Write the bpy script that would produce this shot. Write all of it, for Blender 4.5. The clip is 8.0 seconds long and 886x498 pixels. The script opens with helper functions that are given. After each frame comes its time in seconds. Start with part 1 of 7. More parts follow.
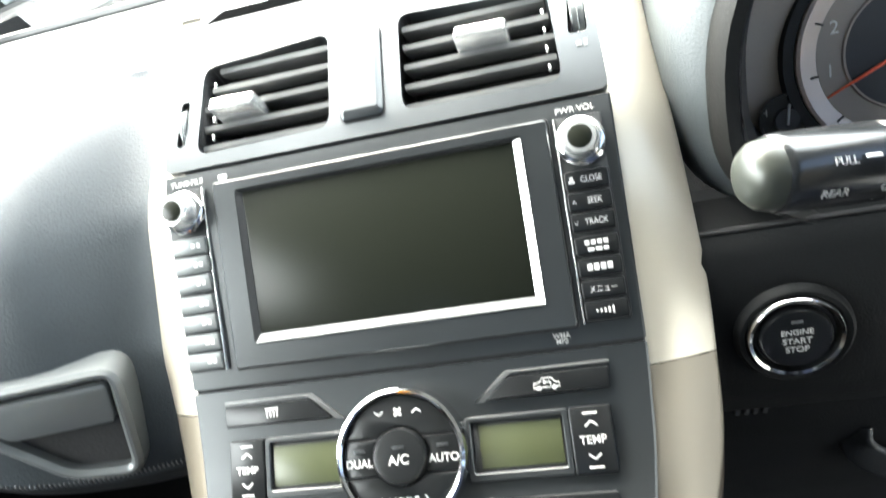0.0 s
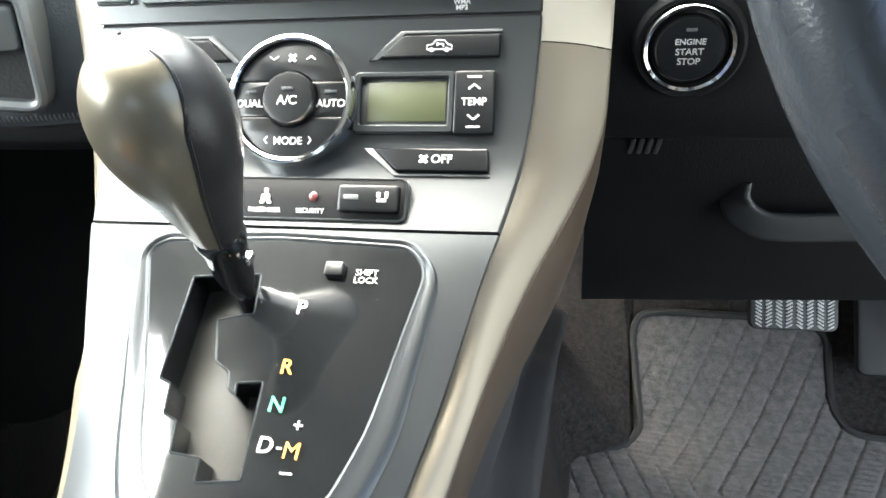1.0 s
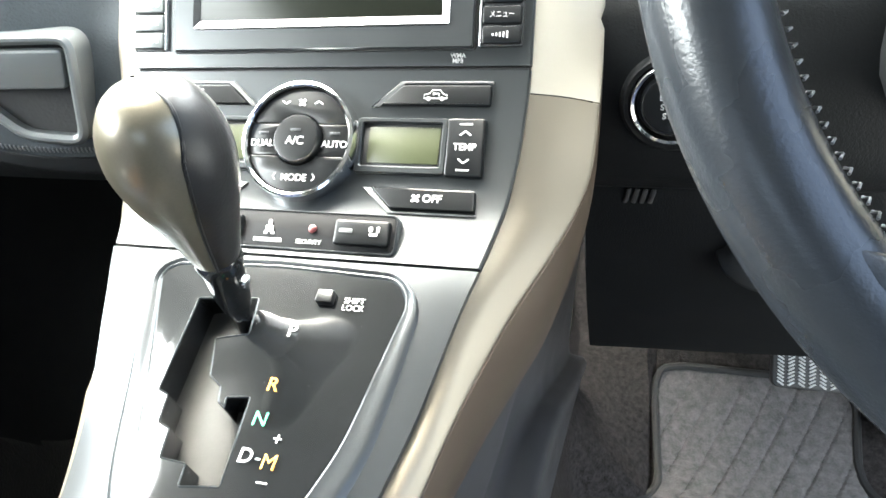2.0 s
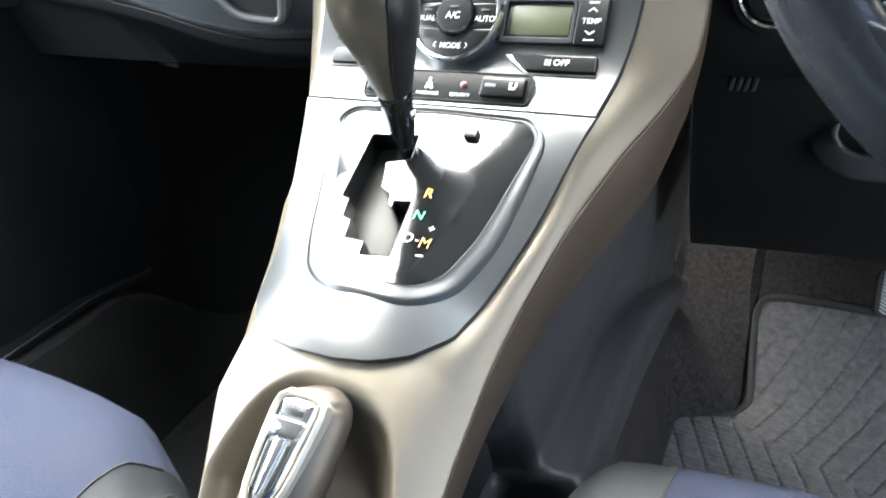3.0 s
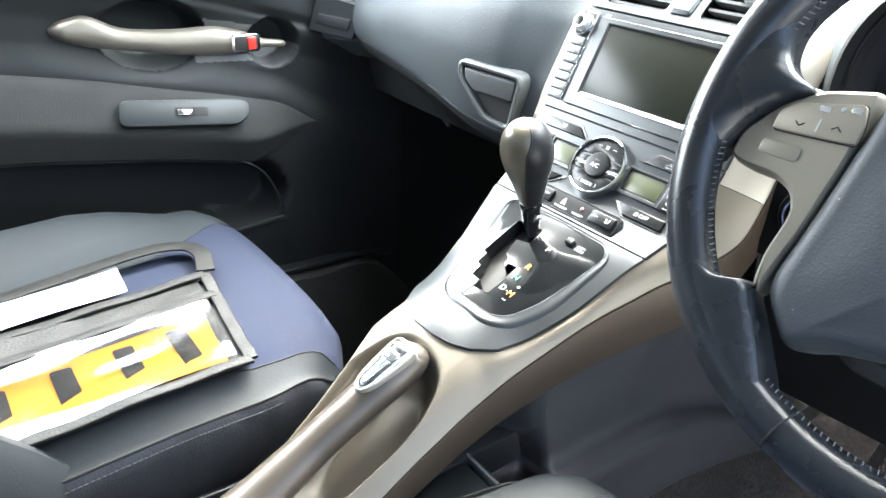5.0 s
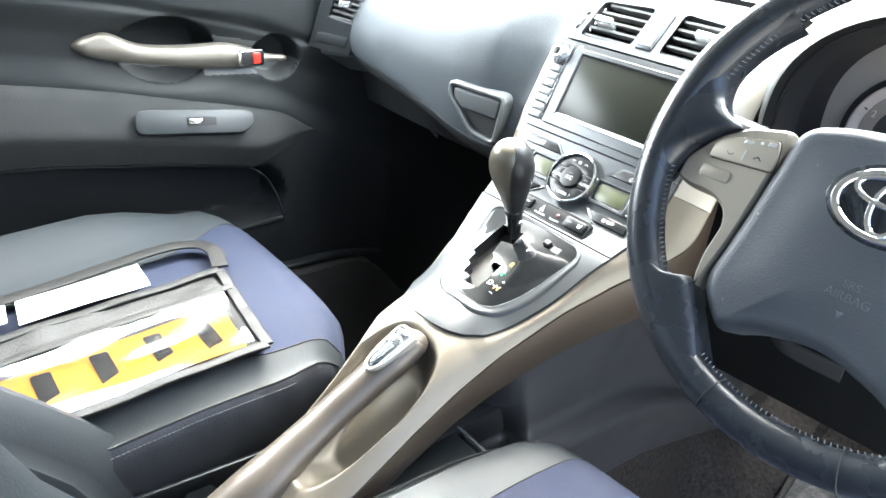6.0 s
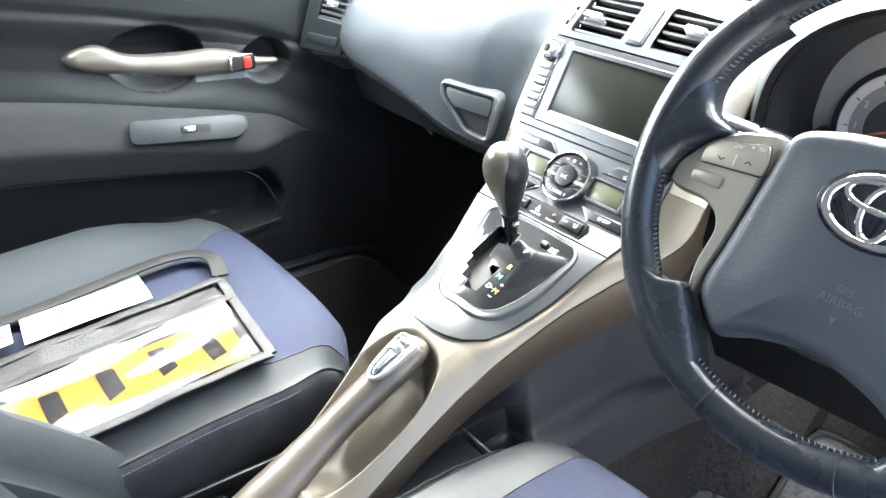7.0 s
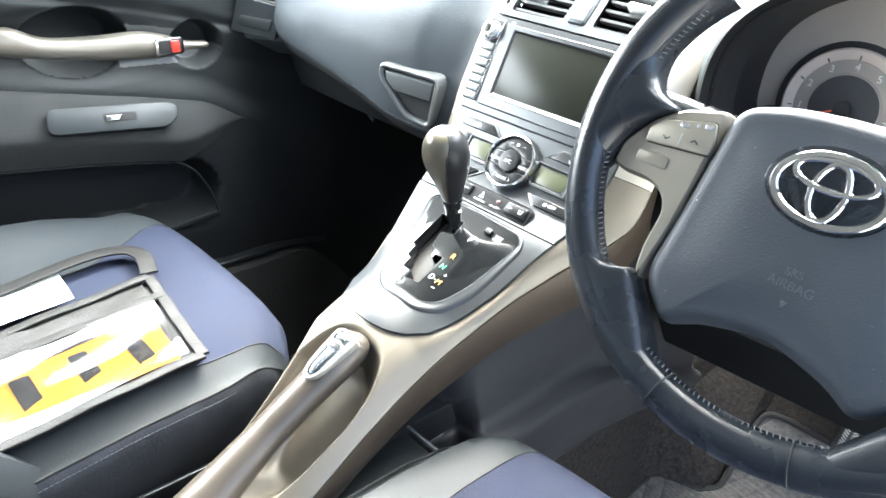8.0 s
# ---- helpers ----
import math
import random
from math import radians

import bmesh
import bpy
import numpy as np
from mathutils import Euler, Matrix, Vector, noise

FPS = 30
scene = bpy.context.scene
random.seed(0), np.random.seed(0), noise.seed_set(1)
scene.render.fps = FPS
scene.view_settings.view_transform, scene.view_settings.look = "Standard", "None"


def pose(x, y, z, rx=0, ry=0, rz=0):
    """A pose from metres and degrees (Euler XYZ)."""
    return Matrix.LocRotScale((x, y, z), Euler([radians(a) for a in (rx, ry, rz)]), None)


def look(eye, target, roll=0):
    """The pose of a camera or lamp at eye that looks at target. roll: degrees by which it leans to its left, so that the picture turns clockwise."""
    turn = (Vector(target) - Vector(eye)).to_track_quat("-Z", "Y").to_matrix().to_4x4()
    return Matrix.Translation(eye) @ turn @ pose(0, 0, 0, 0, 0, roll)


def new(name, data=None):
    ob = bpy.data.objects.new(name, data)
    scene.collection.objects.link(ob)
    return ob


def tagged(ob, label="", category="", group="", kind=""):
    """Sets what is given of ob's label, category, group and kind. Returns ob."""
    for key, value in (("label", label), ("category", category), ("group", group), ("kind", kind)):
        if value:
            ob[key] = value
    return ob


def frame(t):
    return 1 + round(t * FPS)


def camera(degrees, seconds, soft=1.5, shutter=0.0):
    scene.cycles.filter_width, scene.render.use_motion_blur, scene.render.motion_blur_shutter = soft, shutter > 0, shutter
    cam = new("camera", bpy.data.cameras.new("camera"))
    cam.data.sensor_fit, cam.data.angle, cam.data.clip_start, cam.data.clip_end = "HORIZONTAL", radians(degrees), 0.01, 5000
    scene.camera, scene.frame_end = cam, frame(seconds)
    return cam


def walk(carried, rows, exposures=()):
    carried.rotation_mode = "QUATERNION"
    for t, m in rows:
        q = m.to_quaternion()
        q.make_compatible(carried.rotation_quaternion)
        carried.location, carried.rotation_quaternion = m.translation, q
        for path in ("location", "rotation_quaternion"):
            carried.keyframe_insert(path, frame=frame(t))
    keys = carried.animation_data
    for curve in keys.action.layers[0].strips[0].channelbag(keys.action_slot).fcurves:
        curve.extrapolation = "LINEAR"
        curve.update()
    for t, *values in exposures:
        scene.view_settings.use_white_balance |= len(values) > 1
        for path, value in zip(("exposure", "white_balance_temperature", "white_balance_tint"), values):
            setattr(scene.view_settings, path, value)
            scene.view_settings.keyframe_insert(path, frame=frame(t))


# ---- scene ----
cam = camera(64.5, 8.0, soft=1.5, shutter=0.2)
EXPOSURES = [(t, e, 6400.0 if t < 3 else 6100.0, 0.0 if t < 3 else 2.0) for t, e in ((0.0, 3.46), (0.5, 3.46), (1.0, 3.84), (2.5, 4.22), (3.0, 3.52), (3.5, 3.20), (4.0, 3.56), (4.5, 3.62), (6.0, 3.92), (8.0, 3.92))]
SKY_STRENGTH, SUN_STRENGTH = 0.15, 0.5
WINDSCREEN_WATTS, SIDE_WATTS, DRIVER_WATTS = 6.0, 3.0, 0.50
PATH = [
    (0, (0.104, -0.286, 0.83), (-0.332, 1.501, 0.043), -14.4),
    (0.5, (0.121, -0.316, 0.772), (-0.309, 1.39, -0.179), -9.6),
    (1, (0.139, -0.339, 0.737), (-0.249, 1.292, -0.353), -5.4),
    (1.2, (0.147, -0.341, 0.731), (-0.244, 1.288, -0.361), -3.4),
    (2.3, (0.176, -0.372, 0.743), (-0.403, 1.307, -0.176), -5.6),
    (2.5, (0.179, -0.393, 0.737), (-0.448, 1.275, -0.171), -5.5),
    (3, (0.197, -0.464, 0.726), (-0.603, 1.051, -0.307), -6.0),
    (3.5, (0.201, -0.493, 0.724), (-0.746, 0.856, -0.409), -9.1),
    (4, (0.31, -0.479, 0.771), (-0.969, 0.597, -0.327), -4.9),
    (4.5, (0.382, -0.484, 0.805), (-0.916, 0.652, -0.207), 3.2),
    (4.7, (0.398, -0.516, 0.834), (-0.984, 0.57, -0.122), 3.2),
    (5.8, (0.481, -0.644, 0.899), (-0.858, 0.541, 0.003), 5.1),
    (6, (0.482, -0.649, 0.913), (-0.847, 0.52, -0.017), 5.2),
    (6.5, (0.481, -0.647, 0.917), (-0.86, 0.485, -0.042), 4.4),
    (7, (0.477, -0.639, 0.939), (-0.835, 0.509, -0.041), 2.8),
    (7.5, (0.467, -0.638, 0.93), (-0.812, 0.539, -0.059), 3.2),
    (8, (0.464, -0.608, 0.921), (-0.751, 0.63, -0.075), 3.7),
]
walk(cam, [(t, look(eye, target, roll)) for t, eye, target, roll in PATH], EXPOSURES)


# ---- light ----
world = bpy.data.worlds.new("sky")
scene.world = world
world.use_nodes = True
wn = world.node_tree.nodes
sky = wn.new("ShaderNodeTexSky")
sky.sky_type = "NISHITA"
sky.sun_disc = False
SUN_EL, SUN_AZ = radians(58), radians(-47)
sky.sun_elevation, sky.sun_rotation = SUN_EL, SUN_AZ
sky.dust_density, sky.air_density, sky.ozone_density = 9.0, 0.7, 0.6
world.node_tree.links.new(sky.outputs[0], wn["Background"].inputs[0])
wn["Background"].inputs[1].default_value = SKY_STRENGTH
sun = new("sun", bpy.data.lights.new("sun", "SUN"))
sun.data.energy, sun.data.angle, sun.data.color = SUN_STRENGTH, radians(30), (1.0, 0.97, 0.92)
# a hazy sun stands over the passenger's side
sun.matrix_world = look((-2.4, 2.2, 5.8), (0.0, 0.0, 0.6))


def window_light(name, at, towards, width, height, watts):
    """Daylight that enters through one window's opening."""
    lamp = new(name, bpy.data.lights.new(name, "AREA"))
    lamp.data.shape, lamp.data.size, lamp.data.size_y = "RECTANGLE", width, height
    lamp.data.energy, lamp.data.color = watts, (0.99, 0.985, 1.0)
    lamp.matrix_world = look(at, towards)


window_light("daylight_windscreen", (0.0, 0.285, 0.955), (0.0, 0.0, 0.30), 1.16, 0.80, WINDSCREEN_WATTS)
window_light("daylight_side_window", (-0.640, -0.20, 0.940), (0.0, -0.20, 0.66), 1.05, 0.30, SIDE_WATTS)
window_light("daylight_driver_doorway", (0.780, -0.10, 0.40), (0.10, 0.06, 0.15), 0.50, 0.60, DRIVER_WATTS)


# ---- materials ----
def mat(name, color, rough=0.5, metal=0.0, grain=0.0, grain_size=0.001, vary=0.12, vary_size=0.06,
        coat=0.0, spec=0.5, sheen=0.0, streak=None, dust=0.0):
    """A procedural surface: base colour with slow blotches and fine specks, gloss variation and fine relief."""
    m = bpy.data.materials.new(name)
    m.use_nodes = True
    nt = m.node_tree
    n, l = nt.nodes, nt.links
    b = n["Principled BSDF"]
    tc = n.new("ShaderNodeTexCoord")
    mp = n.new("ShaderNodeMapping")
    l.new(tc.outputs["Object"], mp.inputs[0])
    if streak:
        mp.inputs["Scale"].default_value = streak
    slow = n.new("ShaderNodeTexNoise")
    slow.inputs["Scale"].default_value = 1 / vary_size
    slow.inputs["Detail"].default_value = 4
    l.new(mp.outputs[0], slow.inputs[0])
    fine = n.new("ShaderNodeTexNoise")
    fine.inputs["Scale"].default_value = 1 / grain_size
    fine.inputs["Detail"].default_value = 3
    l.new(mp.outputs[0], fine.inputs[0])
    ramp = n.new("ShaderNodeValToRGB")
    lo = [max(0, c * (1 - vary)) for c in color]
    hi = [min(1, c * (1 + vary)) for c in color]
    ramp.color_ramp.elements[0].position, ramp.color_ramp.elements[1].position = 0.3, 0.7
    ramp.color_ramp.elements[0].color, ramp.color_ramp.elements[1].color = (*lo, 1), (*hi, 1)
    mix = n.new("ShaderNodeMath")
    mix.operation = "MULTIPLY_ADD"
    mix.inputs[1].default_value = 0.35
    l.new(fine.outputs[0], mix.inputs[0])
    sc = n.new("ShaderNodeMath")
    sc.operation = "MULTIPLY"
    sc.inputs[1].default_value = 0.65
    l.new(slow.outputs[0], sc.inputs[0])
    l.new(sc.outputs[0], mix.inputs[2])
    l.new(mix.outputs[0], ramp.inputs[0])
    if dust:
        # scattered pale specks of dust
        sp = n.new("ShaderNodeTexNoise")
        sp.inputs["Scale"].default_value = 420
        sp.inputs["Detail"].default_value = 1
        l.new(tc.outputs["Object"], sp.inputs[0])
        sr = n.new("ShaderNodeMapRange")
        sr.inputs["From Min"].default_value, sr.inputs["From Max"].default_value = 0.80 - dust * 0.1, 0.86 - dust * 0.1
        l.new(sp.outputs[0], sr.inputs[0])
        mx = n.new("ShaderNodeMix")
        mx.data_type = "RGBA"
        l.new(sr.outputs[0], mx.inputs["Factor"])
        l.new(ramp.outputs[0], mx.inputs["A"])
        mx.inputs["B"].default_value = (0.30, 0.29, 0.27, 1)
        l.new(mx.outputs["Result"], b.inputs["Base Color"])
    else:
        l.new(ramp.outputs[0], b.inputs["Base Color"])
    rr = n.new("ShaderNodeMapRange")
    rr.inputs["To Min"].default_value, rr.inputs["To Max"].default_value = max(0.02, rough * 0.8), min(1, rough * 1.2)
    l.new(slow.outputs[0], rr.inputs[0])
    l.new(rr.outputs[0], b.inputs["Roughness"])
    b.inputs["Metallic"].default_value = metal
    b.inputs["Specular IOR Level"].default_value = spec
    b.inputs["Coat Weight"].default_value = coat
    b.inputs["Coat Roughness"].default_value = 0.06
    b.inputs["Sheen Weight"].default_value = sheen
    if grain:
        bump = n.new("ShaderNodeBump")
        bump.inputs["Strength"].default_value = grain
        bump.inputs["Distance"].default_value = grain_size * 0.5
        l.new(fine.outputs[0], bump.inputs["Height"])
        l.new(bump.outputs[0], b.inputs["Normal"])
    return m


def clear(name, color=(1, 1, 1), rough=0.02, alpha=0.1):
    """Thin clear sheet: mostly see-through, with a glossy face."""
    m = bpy.data.materials.new(name)
    m.use_nodes = True
    n, l = m.node_tree.nodes, m.node_tree.links
    out = n["Material Output"]
    t = n.new("ShaderNodeBsdfTransparent")
    t.inputs[0].default_value = (*color, 1)
    g = n.new("ShaderNodeBsdfGlossy")
    g.inputs["Roughness"].default_value = rough
    f = n.new("ShaderNodeFresnel")
    f.inputs[0].default_value = 1.45
    ms = n.new("ShaderNodeMixShader")
    ad = n.new("ShaderNodeMath")
    ad.operation = "ADD"
    ad.inputs[1].default_value = alpha
    l.new(f.outputs[0], ad.inputs[0])
    l.new(ad.outputs[0], ms.inputs[0])
    l.new(t.outputs[0], ms.inputs[1])
    l.new(g.outputs[0], ms.inputs[2])
    l.new(ms.outputs[0], out.inputs[0])
    return m


M_DASH = mat("dash_softtouch", (0.060, 0.068, 0.072), 0.46, grain=0.5, grain_size=0.0012, vary=0.15, vary_size=0.09)
M_PAD = mat("pad_softtouch", (0.031, 0.037, 0.042), 0.6, spec=0.32, grain=0.7, grain_size=0.0014, vary=0.18, vary_size=0.07)
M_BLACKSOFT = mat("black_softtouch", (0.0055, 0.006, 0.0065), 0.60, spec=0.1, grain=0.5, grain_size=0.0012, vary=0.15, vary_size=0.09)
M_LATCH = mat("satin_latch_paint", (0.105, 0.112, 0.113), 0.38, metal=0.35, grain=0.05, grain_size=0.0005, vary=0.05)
M_SATIN = mat("satin_end_cap", (0.028, 0.031, 0.026), 0.36, metal=0.2, vary=0.08, vary_size=0.01)
M_GLOSSBLACK = mat("moulded_black", (0.008, 0.009, 0.010), 0.25, coat=0.15, vary=0.2, vary_size=0.01)
M_BOARD = mat("warm_dial_board", (0.34, 0.302, 0.272), 0.55, metal=0.2, vary=0.08)
M_KNOB = mat("bronze_knob_lacquer", (0.125, 0.112, 0.083), 0.3, metal=0.5, coat=0.3, vary=0.12, vary_size=0.03)
M_KNOBLEATHER = mat("knob_leather", (0.011, 0.011, 0.0115), 0.36, grain=0.2, grain_size=0.0012, vary=0.2, vary_size=0.02, spec=0.25)
M_AIRBAG = mat("airbag_cover", (0.034, 0.040, 0.047), 0.50, spec=0.45, dust=0.03, grain=0.35, grain_size=0.0014, vary=0.06, vary_size=0.08)
M_BRONZE = mat("dark_bronze_tone", (0.070, 0.052, 0.037), 0.42, metal=0.4, grain=0.05, grain_size=0.0005, vary=0.08)
M_SIDE = mat("blue_grey_plastic", (0.029, 0.029, 0.0315), 0.40, grain=0.35, grain_size=0.0010, vary=0.04, vary_size=0.05)
M_TUNNEL = mat("brown_grey_carpet", (0.024, 0.0212, 0.0205), 0.95, grain=1.0, grain_size=0.0028, vary=0.7, vary_size=0.007, spec=0.1)
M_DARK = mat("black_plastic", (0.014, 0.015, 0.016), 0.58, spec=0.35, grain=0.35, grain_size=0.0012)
M_UNDER = mat("under_dash_felt", (0.012, 0.012, 0.013), 0.9, grain=0.4, grain_size=0.002)
M_STACK = mat("graphite_panel_paint", (0.023, 0.026, 0.028), 0.31, metal=0.5, spec=0.8, grain=0.04, grain_size=0.0006, vary=0.1)
M_SILVER = mat("satin_silver_paint", (0.040, 0.044, 0.047), 0.31, metal=0.60, grain=0.05, grain_size=0.0005, vary=0.06)
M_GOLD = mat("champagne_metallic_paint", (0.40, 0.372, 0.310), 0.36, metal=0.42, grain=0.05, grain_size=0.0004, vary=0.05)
# same champagne paint as M_GOLD, with the lower trim's shade put in its colour
M_GOLDSHADE = mat("champagne_paint_shaded", (0.158, 0.139, 0.108), 0.42, metal=0.5, grain=0.05, grain_size=0.0004, vary=0.05)
M_HANDLE = mat("pale_champagne_paint", (0.195, 0.178, 0.150), 0.36, metal=0.55, grain=0.04, grain_size=0.0004, vary=0.05)
M_BROWN = mat("bronze_metallic_paint", (0.098, 0.082, 0.066), 0.4, metal=0.5, grain=0.04, grain_size=0.0004, vary=0.06)
M_SLAT = mat("vent_slat_plastic", (0.075, 0.076, 0.076), 0.32, vary=0.08)
M_GLOSS = mat("piano_black", (0.006, 0.0065, 0.007), 0.10, coat=0.45, dust=0.1, vary=0.3, vary_size=0.01)
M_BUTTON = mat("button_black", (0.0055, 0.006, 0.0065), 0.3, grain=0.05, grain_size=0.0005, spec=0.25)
M_CHROME = mat("chrome", (0.80, 0.80, 0.80), 0.10, metal=1.0, vary=0.03)
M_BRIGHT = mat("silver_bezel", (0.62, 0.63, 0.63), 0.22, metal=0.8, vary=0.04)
M_SCREEN = mat("screen_glass", (0.0075, 0.0085, 0.0060), 0.3, spec=0.15, vary=0.03, vary_size=0.6)
M_LCD = mat("lcd_green", (0.030, 0.035, 0.015), 0.35, vary=0.06, vary_size=0.02)
M_WHEEL = mat("wheel_leather", (0.014, 0.0165, 0.020), 0.27, grain=0.2, grain_size=0.0012, vary=0.08, vary_size=0.04)
M_SKIRT = mat("grey_skirt_leather", (0.033, 0.035, 0.040), 0.45, spec=0.35, grain=0.5, grain_size=0.0018, vary=0.2, vary_size=0.04)
M_SEATGREY = mat("grey_seat_leather", (0.024, 0.0275, 0.030), 0.54, spec=0.2, grain=0.2, grain_size=0.0018, vary=0.15, vary_size=0.06)
M_BLUE = mat("blue_suede_cloth", (0.0138, 0.0178, 0.0345), 0.9, grain=0.6, grain_size=0.0014, vary=0.16, vary_size=0.05, spec=0.25)
# same carpet as M_TUNNEL, its colour darkened for the shade of the footwell
M_CARPET = mat("shaded_carpet", (0.0062, 0.0060, 0.0058), 0.95, grain=1.0, grain_size=0.003, vary=0.4, vary_size=0.03, sheen=0.05)
M_SILLCARPET = mat("sill_carpet_pile", (0.009, 0.0085, 0.008), 0.95, grain=1.0, grain_size=0.003, vary=0.5, vary_size=0.03, sheen=0.05)
M_STRIP = mat("strip_black", (0.006, 0.006, 0.0065), 0.5, spec=0.1, vary=0.1)
M_HOODIN = mat("hood_inside_plastic", (0.026, 0.0235, 0.023), 0.5, spec=0.3, vary=0.1)
M_SPOKE = mat("champagne_spoke_paint", (0.27, 0.243, 0.196), 0.38, metal=0.4, grain=0.05, grain_size=0.0004, vary=0.05)
M_SCALE = mat("dial_scale_taupe", (0.30, 0.264, 0.236), 0.5, metal=0.1, vary=0.05)
M_RIB = mat("worn_rib_rubber", (0.42, 0.42, 0.41), 0.5, vary=0.25, vary_size=0.01)
M_GREYBAND = mat("grey_hood_plastic", (0.030, 0.030, 0.029), 0.55, spec=0.25, vary=0.08)
M_MAT = mat("floor_mat_pile", (0.073, 0.068, 0.067), 0.95, grain=1.0, grain_size=0.0026, vary=0.6, vary_size=0.010, sheen=0.2)
M_PIPE = mat("mat_binding", (0.010, 0.010, 0.010), 0.7, grain=0.5, grain_size=0.002)
M_LOWDOOR = mat("black_door_plastic", (0.011, 0.012, 0.013), 0.55, spec=0.3, grain=0.35, grain_size=0.0012, vary=0.15, vary_size=0.1)
M_SUEDE = mat("door_suede", (0.0070, 0.0080, 0.0080), 0.8, grain=0.6, grain_size=0.0016, vary=0.25, vary_size=0.05, sheen=0.05)
M_DOOR = mat("door_skin", (0.0095, 0.0115, 0.0125), 0.54, spec=0.3, grain=0.5, grain_size=0.0014, vary=0.15, vary_size=0.1)
M_SWITCHPLATE = mat("switch_plate_grey", (0.0095, 0.0125, 0.014), 0.5, metal=0.15, vary=0.06)
M_WHITE = mat("white_print", (0.38, 0.38, 0.375), 0.5, vary=0.03)
M_AMBER = mat("amber_print", (0.75, 0.29, 0.02), 0.5, vary=0.04)
M_GREEN = mat("green_print", (0.03, 0.42, 0.20), 0.5, vary=0.04)
M_RED = mat("red_plastic", (0.65, 0.03, 0.02), 0.35, vary=0.05)
M_STITCH = mat("grey_thread", (0.14, 0.145, 0.15), 0.7, vary=0.15, vary_size=0.004)
M_VINYL = mat("black_vinyl", (0.013, 0.0125, 0.0115), 0.5, spec=0.22, grain=0.5, grain_size=0.003, vary=0.3, vary_size=0.02)
M_YELLOW = mat("reflective_yellow", (0.58, 0.245, 0.018), 0.6, spec=0.15, vary=0.08, vary_size=0.03)
M_PLATEINK = mat("plate_ink", (0.02, 0.02, 0.02), 0.7, spec=0.12)
M_PAPER = mat("white_paper", (0.66, 0.66, 0.65), 0.6, vary=0.04, vary_size=0.05)
M_DIALFACE = mat("dial_silver", (0.60, 0.51, 0.455), 0.45, metal=0.2, vary=0.05)
M_DIALDARK = mat("dial_dark", (0.035, 0.036, 0.040), 0.5)
M_NEEDLE = mat("needle_orange", (0.80, 0.10, 0.03), 0.4)
M_RUBBER = mat("pedal_rubber", (0.026, 0.026, 0.026), 0.6, grain=0.3, grain_size=0.002)
M_ROOF = mat("roof_lining", (0.21, 0.21, 0.20), 0.9, grain=0.5, grain_size=0.003)
M_ASPHALT = mat("yard_concrete", (0.22, 0.22, 0.21), 0.85, grain=0.6, grain_size=0.02, vary=0.25, vary_size=0.6)
M_GLASS = clear("window_glass", alpha=0.02)
M_CLEARVINYL = clear("clear_vinyl", alpha=0.10, rough=0.10)
M_CUP = mat("satin_paint_and_light", (0.115, 0.118, 0.118), 0.36, metal=0.4, vary=0.06)
M_SMOKE = mat("smoky_plastic", (0.020, 0.020, 0.019), 0.5, spec=0.15, vary=0.3, vary_size=0.012)
M_HOODRIM = mat("grey_hood_rim", (0.013, 0.013, 0.0125), 0.5, spec=0.12, grain=0.3, grain_size=0.0012, vary=0.1)


# ---- shape helpers ----
BASE = {}

def part(name, bm, material, parent=None, label="", sharp=38, smooth=True):
    """Link a bmesh as one mesh object, under a thing or a part if given."""
    me = bpy.data.meshes.new(name)
    bmesh.ops.recalc_face_normals(bm, faces=bm.faces)
    bm.to_mesh(me)
    bm.free()
    me.polygons.foreach_set("use_smooth", [smooth] * len(me.polygons))
    if smooth:
        me.set_sharp_from_angle(angle=radians(sharp))
    me.materials.append(material)
    ob = new(name, me)
    if parent is not None:
        ob.parent = parent
        ob.matrix_parent_inverse = Matrix.Translation(-BASE.get(parent.name, Vector()))
    if label:
        tagged(ob, label)
    return ob


def thing(name, label, category, group="", kind="", at=(0, 0, 0)):
    """An empty that carries the parts of one thing; its parts keep world places."""
    e = new(name)
    e.empty_display_size = 0.02
    e.location = at
    BASE[e.name] = Vector(at)
    return tagged(e, label, category, group, kind)


def grid(rows, closed=False, caps=False):
    """Quads through rows of points of equal length; closed joins each row's ends."""
    bm = bmesh.new()
    vs = [[bm.verts.new(p) for p in r] for r in rows]
    n = len(rows[0])
    for a, b in zip(vs[:-1], vs[1:]):
        for i in range(n if closed else n - 1):
            j = (i + 1) % n
            bm.faces.new((a[i], a[j], b[j], b[i]))
    if caps and closed:
        bm.faces.new(vs[0][::-1])
        bm.faces.new(vs[-1])
    return bm


def add_to(bm, other):
    """Append another bmesh to bm."""
    me = bpy.data.meshes.new("tmp")
    other.to_mesh(me)
    other.free()
    bm.from_mesh(me)
    bpy.data.meshes.remove(me)
    return bm


def rrect(w, h, r, n=5, cx=0, cy=0):
    pts = []
    r = min(r, w / 2 - 1e-5, h / 2 - 1e-5)
    for qx, qy, a0 in ((1, 1, 0), (-1, 1, 90), (-1, -1, 180), (1, -1, 270)):
        for k in range(n + 1):
            a = radians(a0 + 90 * k / n)
            pts.append((cx + qx * (w / 2 - r) + r * math.cos(a), cy + qy * (h / 2 - r) + r * math.sin(a)))
    return pts


